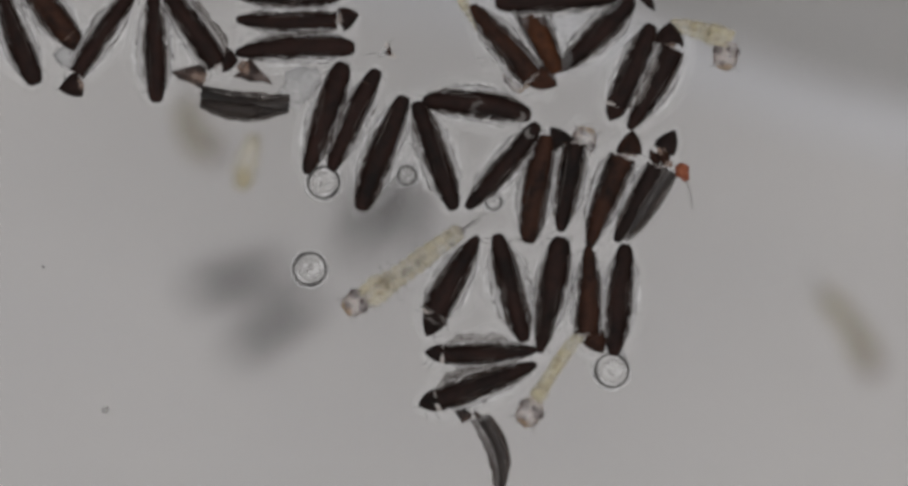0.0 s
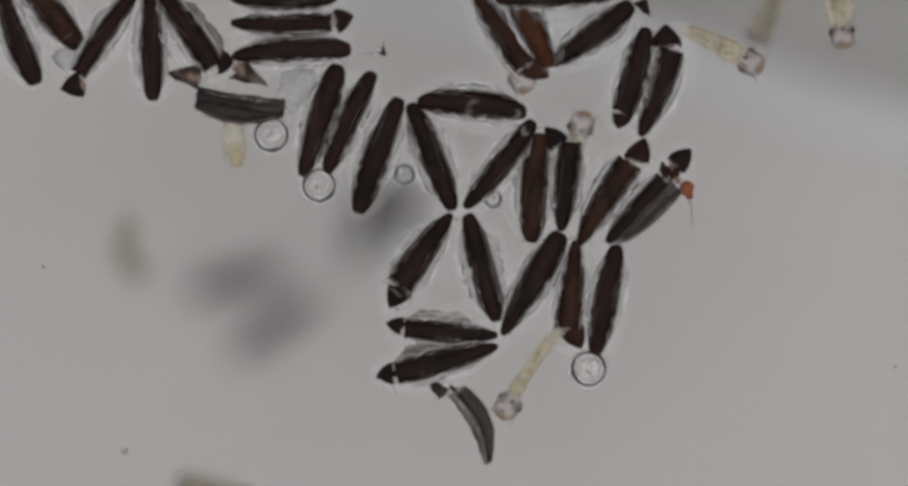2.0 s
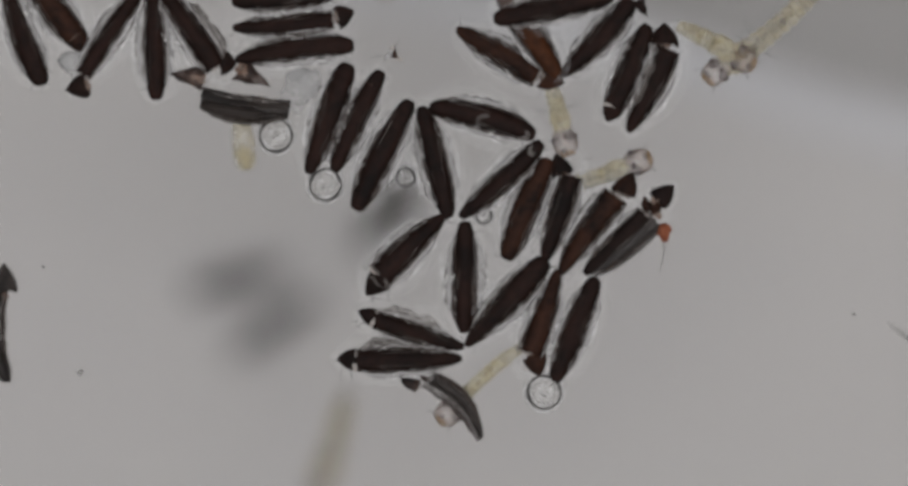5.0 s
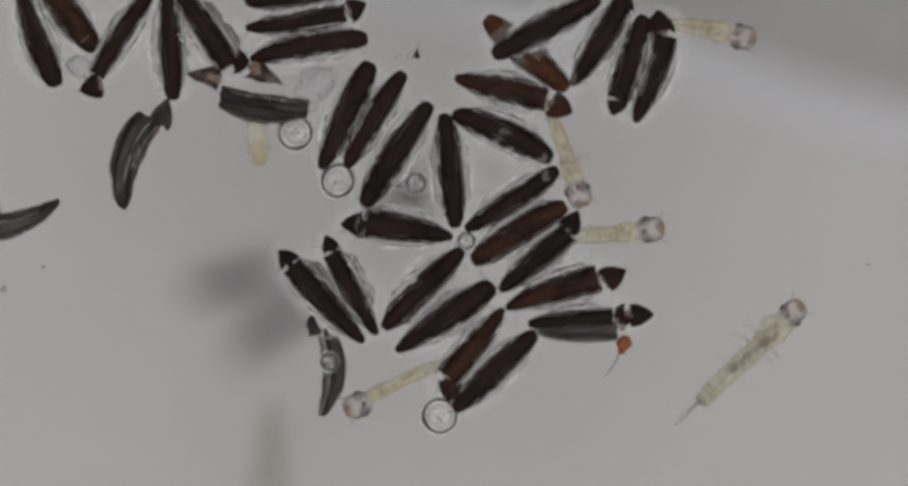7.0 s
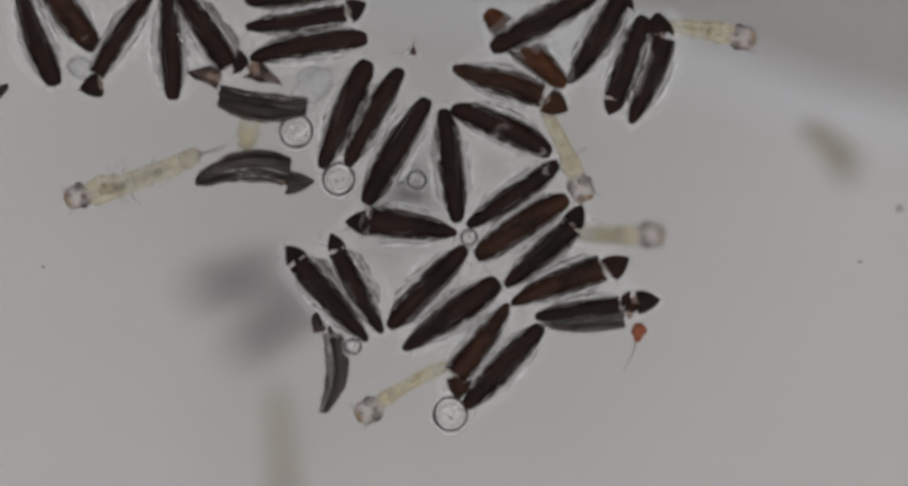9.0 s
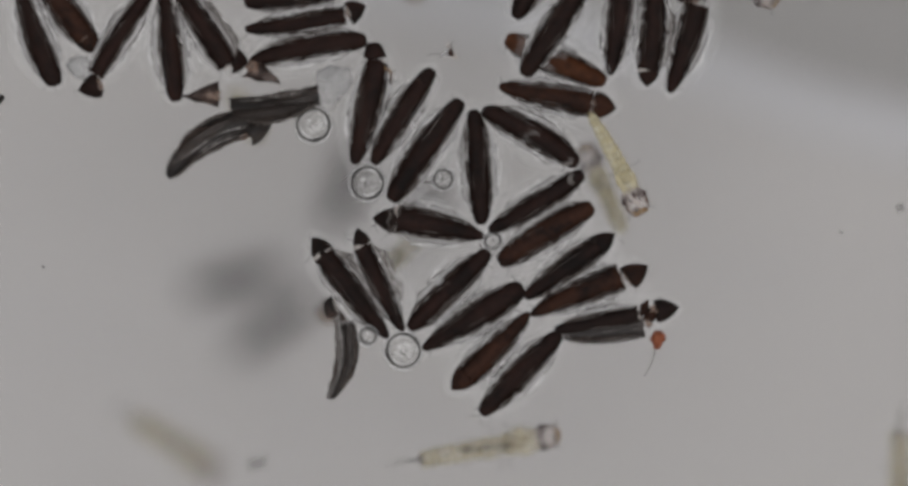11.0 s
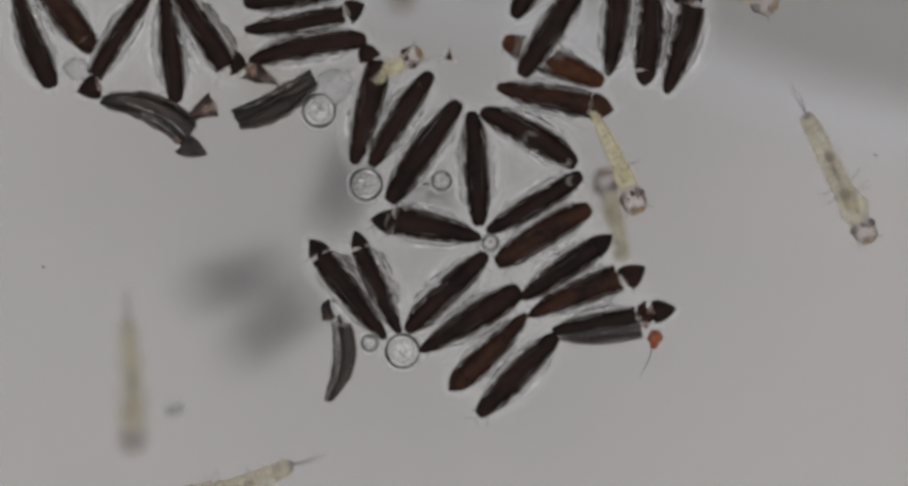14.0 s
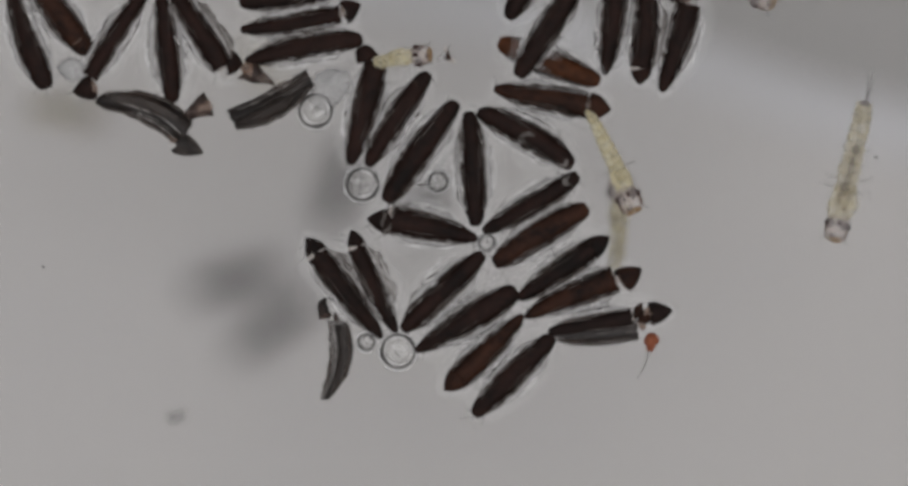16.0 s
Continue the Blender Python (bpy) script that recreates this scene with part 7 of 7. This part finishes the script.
    walk(things["V3"], [at(0, 1.115, 0.8925, 0, -16.7), at(0.5, 1.1125, 0.7788, 0, -51.2), at(1, 1.1125, 0.8725, 0, -22.8), at(1.5, 1.165, 0.8325, 0, -28.3), at(2, 1.165, 0.835, 0, -27.6), at(2.5, 1.155, 0.8075, 0, -34.3), at(3, 1.1575, 0.825, 0, -27.6), at(3.5, 1.15, 0.7938, 0, -33.6), at(4, 1.155, 0.7975, 0, -31.8), at(4.2, 1.15, 0.8063, 0, -33.6), at(6.3, 1.1213, 0.9075, 0, -13.4), at(6.5, 1.1188, 0.9125, 0, -12.2), at(7, 1.1188, 0.91, 0, -11.5), at(8, 1.11, 0.9025, 0, -12.3), at(9, 1.1188, 0.905, 0, -10.1), at(9.5, 1.1313, 0.92, 0, -10.1), at(10, 1.2212, 1.1125, 0, -24.0), at(10.2, 1.2275, 1.1225, 0, -23.9), at(12.5, 1.2338, 1.11, 0, -28.1), at(13, 1.2312, 1.1125, 0, -27.8), at(14, 1.2238, 1.0962, 0, -28.1), at(15, 1.2212, 1.1125, 0, -26.1), at(16, 1.2188, 1.115, 0, -27.1)])
    walk(things["V4"], [at(0, 0.1620, 0.8590, 0, -54.5), at(1, 0.2040, 0.8620, 0, -58.2), at(2, 0.1950, 0.8620, 0, -60.3), at(2.5, 0.213, 0.847, 0, -58.3), at(3, 0.2030, 0.8250, 0, -56), at(3.5, 0.2250, 0.7840, 0, -59.8), at(4, 0.3113, 0.715, 0, -72.4), at(4.2, 0.34, 0.71, 0, -75.3), at(6.3, 0.485, 0.4037, 0, -72.2), at(6.5, 0.47, 0.3987, 0, -71.5), at(7, 0.4713, 0.385, 0, -70.9), at(7.5, 0.4525, 0.385, 0, -70.7), at(8, 0.4575, 0.39, 0, -68.1), at(8.5, 0.46, 0.4062, 0, -66.6), at(9, 0.465, 0.4025, 0, -65.2), at(9.5, 0.5233, 0.4581, -0.2, -52.8), at(9.8, 0.6168, 0.4075, -0.15, -58.2), at(10, 0.7175, 0.3643, 0.09, -56.1), at(10.2, 0.6913, 0.3406, 0.09, -60.0), at(12.5, 0.7062, 0.3506, 0.09, -64.5), at(13, 0.7062, 0.3556, 0.09, -64.5), at(14, 0.6925, 0.3506, 0.09, -65.7), at(14.5, 0.6875, 0.3618, 0.09, -65.4), at(15, 0.6863, 0.3494, 0.09, -65.4), at(16, 0.6763, 0.3494, 0.09, -65.9)])
    walk(things["V5"], [at(0, 0.5122, 0.3056, -0.05, 72.3), at(0.5, 0.5124, 0.3115, -0.05, 72.9), at(1, 0.5204, 0.2932, -0.05, 75.5), at(1.5, 0.4957, 0.3726, -0.09, 76.7), at(2, 0.5045, 0.3729, -0.09, 73.5), at(2.5, 0.5189, 0.3911, -0.05, 76.1), at(3, 0.5442, 0.4248, -0.05, 17.8), at(3.5, 0.5383, 0.3933, -0.08, 19.0), at(4, 0.5298, 0.4051, -0.08, 39.6), at(4.2, 0.5536, 0.3943, -0.08, 34.2), at(6.3, 0.7142, 0.0930, 0, 11.5), at(6.5, 0.7091, 0.0616, 0, 8.7), at(7, 0.7026, 0.0503, 0, 5.5), at(7.5, 0.7089, 0.0480, 0, 5.0), at(8, 0.7139, 0.0561, 0, 7.0), at(8.5, 0.7278, 0.0749, 0, 10.0), at(9, 0.7101, 0.0448, -0.35, -1.9), at(9.2, 0.6298, 0.0567, -0.2, -58), at(9.3, 0.6645, 0.0532, -0.2, -8), at(9.4, 0.6796, 0.0482, -0.2, 40), at(9.5, 0.6260, 0.1782, -0.34, 82), at(9.6, 0.5821, 0.3561, -0.34, 118), at(10, 0.6193, 0.3098, -0.34, 110), at(10.2, 0.6150, 0.3049, -0.34, 112), at(12.3, 0.7017, 0.1001, -0.45, 116), at(12.5, 0.7017, 0.1051, -0.45, 116), at(13, 0.7035, 0.0847, -0.45, 114), at(14, 0.6869, 0.1190, -0.35, 102), at(15, 0.6975, 0.0982, -0.3, 92), at(16, 0.7076, 0.0883, -0.3, 86)])
    walk(things["V7"], [at(0, 2.2504, 0.1524, -0.8, -63.4, 55), at(0.3, 1.8694, 0.3302, -0.8, -45.0, 61), at(0.5, 1.9246, 0.603, -0.25, -78.7), at(0.8, 2.0019, 0.4653, -0.3, -78.1), at(0.9, 1.826, -0.3315, -1, -118, 50), at(1, 1.25, -0.778, -1, -128, 62), at(1.1, 0.95, -1.45, -1, -140, 50), at(1.2, 1.9, -1.3, -1, -120, 30), at(1.35, 2.35, 0.2, -0.6, -105, 30), at(1.5, 1.8925, 0.9702, -0.4, -97.6, 51), at(1.8, 1.6934, 1.1899, -0.1, -84.0), at(2, 1.6438, 1.1438, 0, -82.3), at(2.3, 2.015, 0.925, 0, -74.7), at(3, 2.1525, 0.025, 0, -92.6), at(3.3, 1.9338, -0.375, 0, -95.9), at(3.5, 1.8675, -0.4213, 0, -98.1), at(3.8, 2.1025, -0.575, 0, -96.6), at(4.2, 2.415, -0.7625, 0, -90.0), at(5.25, 2.165, -0.5563, 0, -16.0), at(6.3, 1.915, -0.35, 0, 58.0), at(6.5, 1.36, -0.3663, 0, 51.7), at(7, 1.2863, -0.4725, 0, 43.7), at(7.2, 1.3381, -0.504, -0.4, 35.2, 29), at(7.5, 1.5337, -1.0463, 0, 3.5), at(8, 1.6775, -1.325, 0, 5.4), at(8.6, 1.6775, -1.375, 0, 5.4), at(9.2, 0.99, -1.25, 0, 14.0), at(9.5, 0.4025, -1, 0, 31.6), at(9.8, 0.19, -1.075, 0, 0.0), at(10, 0.1025, -1.0413, 0, 0.8), at(10.2, 0.0775, -1.0312, 0, 0.2), at(12.3, 1.5463, -0.6084, -0.7, 53.9), at(12.5, 2.1235, -0.6312, -0.5, 59.4), at(12.7, 1.6088, -0.9038, 0, 8.8), at(13, 1.6587, -1.1625, 0, -51.1), at(13.3, 1.8275, -0.7375, 0, -45.0), at(13.5, 1.8838, -0.36, 0, -50.6), at(13.7, 1.7775, 0.1, 0, -57.0), at(14, 1.6613, 0.2752, 0, -63.3), at(14.5, 1.6562, 0.2975, 0, -89.4), at(15, 1.6718, 0.3005, 0, -100.0), at(15.5, 1.6945, 0.302, 0, -100.6), at(16, 1.7085, 0.3035, 0, -102.9)])
    walk(things["V11"], [at(0, 1.7798, -0.433, -1.7, -56.8, 42), at(0.2, 1.7828, -0.387, -1.6, -42.3, 50), at(0.4, 1.1871, 0.1416, -1.5, -41.8), at(0.6, 1.2233, 0.1285, -1.4, 18.4), at(0.8, 1.2901, 0.2189, -1.5, 8.1, 24), at(0.9, 1.2603, 0.3033, -1.6, -34.9, 38), at(1, 1.2305, 0.3877, -1.7, -77.9, 52), at(1.2, 1.4456, 1.118, -2, -98.1, 52), at(1.6, 1.3468, 1.553, -2.2, -90.0, 49), at(2.6, 1.2453, 1.2624, -2.6, -87.6, 58), at(2.9, 1.2495, 0.63, -2.5, -85.9, 52), at(3.2, 1.2608, 0.6061, -2.7, -87.6, 58), at(3.6, 1.4773, 1.553, -2.2, -123.7, 38), at(8.1, 1.3313, 1.4835, -1.6, -90.0, 35), at(8.4, 1.3829, 0.774, -1.6, -54.5, 42), at(8.6, 1.4474, 0.6708, -1.6, -82.9, 46), at(8.8, 1.4825, 0.6462, -1.7, -84.6, 46), at(9, 1.7054, 0.3741, -1.6, -45.0, 62), at(9.2, 1.9429, 0.4112, -1.4, -14.0, 62), at(9.5, 2.5469, 0.3084, -1.4, 0.0, 50), at(10.5, 2.5806, -0.9017, -0.8, -56.3, 40), at(11.25, 1.3104, -1.1802, -0.55, -118.2, 20), at(12, 0.0402, -1.4587, -0.3, -180.0), at(13.4, -0.9619, -1.3777, -0.1, -175.2), at(13.7, -1.1175, -0.975, 0, -167.4), at(13.8, -1.0125, -1.0037, 0, -169.3), at(14, -0.9913, -1.0413, 0, -164.1), at(14.2, -0.553, -1.0479, -0.5, -127.9, 61), at(14.5, -0.3131, -1.4645, -0.5, -146.3, 53), at(16, -0.3131, -1.5655, -0.5, -146.3, 53)])
    walk(things["V8"], [at(0, 1.44, 1.6125, 0, -128.7), at(1.2, 1.4923, 1.3887, -0.5, -122.7, 47), at(1.5, 1.3345, 0.9469, -0.5, -105.5, 62), at(2, 1.3507, 0.9828, -0.4, -108.4, 62), at(2.5, 1.4525, 1.2625, 0, -122.5), at(3, 1.3613, 0.925, 0, -134.3), at(3.5, 1.375, 0.9087, 0, -136.7), at(4, 1.3813, 0.9063, 0, -140.4), at(4.2, 1.3687, 0.8938, 0, -140.8), at(6.3, 1.3038, 0.9697, -0.05, -148.0), at(6.4, 1.3532, 1.1724, -0.025, -192.6), at(6.5, 1.4025, 1.375, 0, -237.3), at(7, 0.665, 1.8, 0, -180.0), at(7.7, -1.0389, 0.6858, -0.8, -158.2), at(8, -1.4562, 0.3961, -0.3, -142.7), at(8.2, -1.435, 0.3625, 0, -159.4), at(8.5, -1.41, 0.34, 0, -169.5), at(9, -1.3925, 0.2875, 0, -161.6), at(9.5, -1.4, 0.25, 0, -158.4), at(9.7, -1.3126, 0.2129, -0.1, -125.2), at(10, -1.1638, 0.1537, 0, -84.4), at(10.2, -1.1725, 0.1537, 0, -88.7), at(10.5, -1.0958, -0.0252, -0.5, -111.0), at(12.3, 2.1275, -0.19, 0, -163.8), at(12.5, 2.165, -0.18, 0, -158.2), at(13, 2.29, -0.1625, 0, -145.0), at(16, 2.29, -0.1625, 0, -145.0)])
    walk(things["V9"], [at(0, -1.096, 0.4782, -1.7, -56.3, 56), at(0.5, -1.2819, 0.0389, -1.9, -3.6, 34), at(0.7, -1.7149, -0.3917, -1.25, -44.2, 45), at(0.9, -2.148, -0.8223, -0.6, -84.8, 56), at(1, -2.108, -0.8379, -0.4, -83.2, 51), at(1.2, -1.9057, -0.8696, -0.05, -64.7), at(1.5, -1.9557, -0.8383, -0.05, -74.9), at(1.6, -1.8592, -0.597, -0.425, -10.9, 30), at(1.7, -1.7628, -0.3556, -0.8, 53.1, 59), at(1.85, -1.5844, -0.2133, -1.2, -12.5, 61), at(2, -1.4061, -0.071, -1.6, -78.0, 62), at(2.15, -1.4363, 0.2136, -1.35, -142.3, 62), at(2.3, -1.4666, 0.4982, -1.1, -206.6, 62), at(2.5, -1.5308, 0.6935, -0.9, -127.4, 57), at(3, -0.2383, 1.4449, -0.7, -96.3, 23), at(3.3, -0.327, 1.052, -0.7, -100.0, 29), at(3.5, -0.3372, 1.0267, -0.7, -102.5), at(4, -0.3435, 1.014, -0.7, -103.9), at(4.2, -0.3277, 1.0414, -0.8, -105.5, 18), at(6.3, -0.0991, 1.6002, -0.8, -93.2, 24), at(9.6, 0.3939, 1.4519, -0.5, -96.0, 15), at(9.8, 0.2291, 1.0574, -0.35, -107.4, 32), at(10, 0.1308, 0.7595, -0.3, -147), at(10.2, 0.099, 0.84, -0.15, -117.4), at(10.8, -0.086, 1.2018, -0.6, -96.0, 15), at(12, -0.2134, 1.3843, -0.8, -90.0, 40), at(12.3, -0.2134, 1.1811, -0.8, -84.6), at(12.5, -0.2134, 1.1811, -0.8, -84.6), at(13, -0.1689, 1.1557, -0.8, -80.5), at(13.5, -0.1883, 1.1834, -0.9, -84.6), at(14, -0.2206, 1.275, -1, -85.7), at(14.5, -0.2206, 1.4663, -1, -85.5), at(16, -0.2206, 1.581, -1, -85.7)])
    walk(things["V10"], [at(0, -0.5652, 0.515, -0.01, 71.3), at(0.5, -0.5691, 0.5207, -0.01, 71.4), at(1, -0.5435, 0.5261, -0.01, 72.9), at(1.5, -0.5844, 0.5168, -0.01, 71.4), at(2, -0.586, 0.5053, -0.01, 71.9), at(2.5, -0.5796, 0.507, -0.01, 73.4), at(3, -0.5721, 0.507, -0.01, 73.4), at(3.5, -0.5932, 0.4938, -0.01, 72.8), at(4, -0.5932, 0.4955, -0.01, 72.9), at(6.5, -0.4762, 0.5367, -0.01, 64.7), at(7, -0.4779, 0.5275, -0.01, 64.9), at(7.5, -0.4873, 0.5236, -0.01, 65.3), at(8, -0.4836, 0.5254, -0.01, 65.5), at(8.5, -0.4852, 0.5346, -0.01, 66.1), at(9, -0.483, 0.5329, -0.01, 66.4), at(9.5, -0.4997, 0.5355, -0.01, 65.1), at(10, -0.396, 0.553, -0.01, 74.6), at(12.3, -0.3125, 0.7275, 0, 66), at(12.5, -0.3125, 0.7300, 0, 64), at(13, -0.2899, 0.7449, 0.01, 52), at(13.5, -0.2774, 0.7398, 0.015, 45), at(14, -0.2449, 0.7547, 0.02, 33), at(15, -0.2349, 0.7747, 0.02, 18), at(16, -0.2199, 0.7897, 0.02, 9)])
    walk(things["S1"], [at(0, -0.9065, 0.3409, -0.5, -104.0), at(0.5, -0.8927, 0.3887, -0.15, -104.0), at(1, -0.9409, 0.463, -0.05, -84.3), at(1.5, -0.9509, 0.4379, -0.05, -84.3), at(2, -0.9509, 0.4379, -0.05, -84.3), at(2.5, -0.9434, 0.4254, -0.05, -84.3), at(3, -0.9409, 0.4254, -0.05, -84.3), at(3.5, -0.9509, 0.4254, -0.05, -84.3), at(4, -0.9535, 0.4254, -0.05, -84.3), at(6.3, -0.8458, 0.4504, -0.05, -84.3), at(6.5, -0.8508, 0.4555, -0.05, -84.3), at(7, -0.8508, 0.4454, -0.05, -84.3), at(8, -0.8433, 0.4379, -0.05, -84.3), at(8.5, -0.8684, 0.4955, -0.05, -104.0), at(9, -0.8809, 0.5105, -0.05, -104.0), at(9.5, -0.8859, 0.5305, -0.05, -104.0), at(10, -0.9059, 0.508, -0.05, -59.9), at(10.2, -0.8984, 0.5005, -0.05, -59.9), at(11.2, -0.9062, 0.5888, -1.2, -59.9), at(12.3, -0.8653, 0.789, -2.6, -59.9), at(16, -0.8686, 0.8184, -2.8, -59.9)])
    # two sunken eggs: the refracted shift of their image is keyed as motion
    k = (EYE - BED) / EYE * 0.0025
    for key, turn, rows in (("deep", 72, [(0, 632, 366), (4.2, 640, 378), (6.3, 678, 340), (9.4, 684, 338), (10.0, 612, 330), (12.3, 592, 322), (16, 584, 322)]),
                            ("deep2", 86, [(0, 705, 362), (3.5, 692, 362), (4.2, 692, 362), (6.3, 712, 335), (9.4, 713, 335), (10.0, 735, 345), (16, 732, 345)])):
        walk(things[key], [at(t, (x - 784) * k, (420 - y) * k, BED + 0.06, turn) for t, x, y in rows])
    # lids that open or shut
    for key, rows in (("C12", [(0, 0.0, 0.02, 35), (9.1, 0.0, 0.02, 35), (9.6, -0.008, 0.0, 0)]),
                      ("C8", [(0, -0.02, 0.045, 45), (4.2, -0.02, 0.045, 45), (6.3, 0.0, 0.012, 20), (9.1, 0.0, 0.012, 20), (9.6, -0.011, 0.0, 0)]),
                      ("R1", [(0, 0.0, 0.02, 20), (4.2, 0.0, 0.02, 20), (6.3, 0.022, -0.015, -12), (9.4, 0.022, -0.015, -12), (9.9, 0.004, 0.0, 0)]),
                      ("C1", [(0, 0.0, 0.0, 0), (9.5, 0.0, 0.0, 0), (9.8, 0.020, 0.0, 6), (10.2, 0.022, 0.004, 10), (12.3, 0.02, 0.03, 38), (14.0, 0.015, 0.036, 42)])):
        walk(things[key + ".cap"], [(t, lid_pose(key, x, y, a)) for t, x, y, a in rows + [(16, *rows[-1][1:])]])
    # a hatching larva swings its head
    nod = [(0, -80), (0.25, -50), (0.5, 0), (0.75, -45), (1.0, -80), (1.25, -40), (1.5, 0), (16, 0)]
    walk(things["V3.head"], [(t, lid_pose("V3.head", 0, 0, a)) for t, a in nod])


motions()
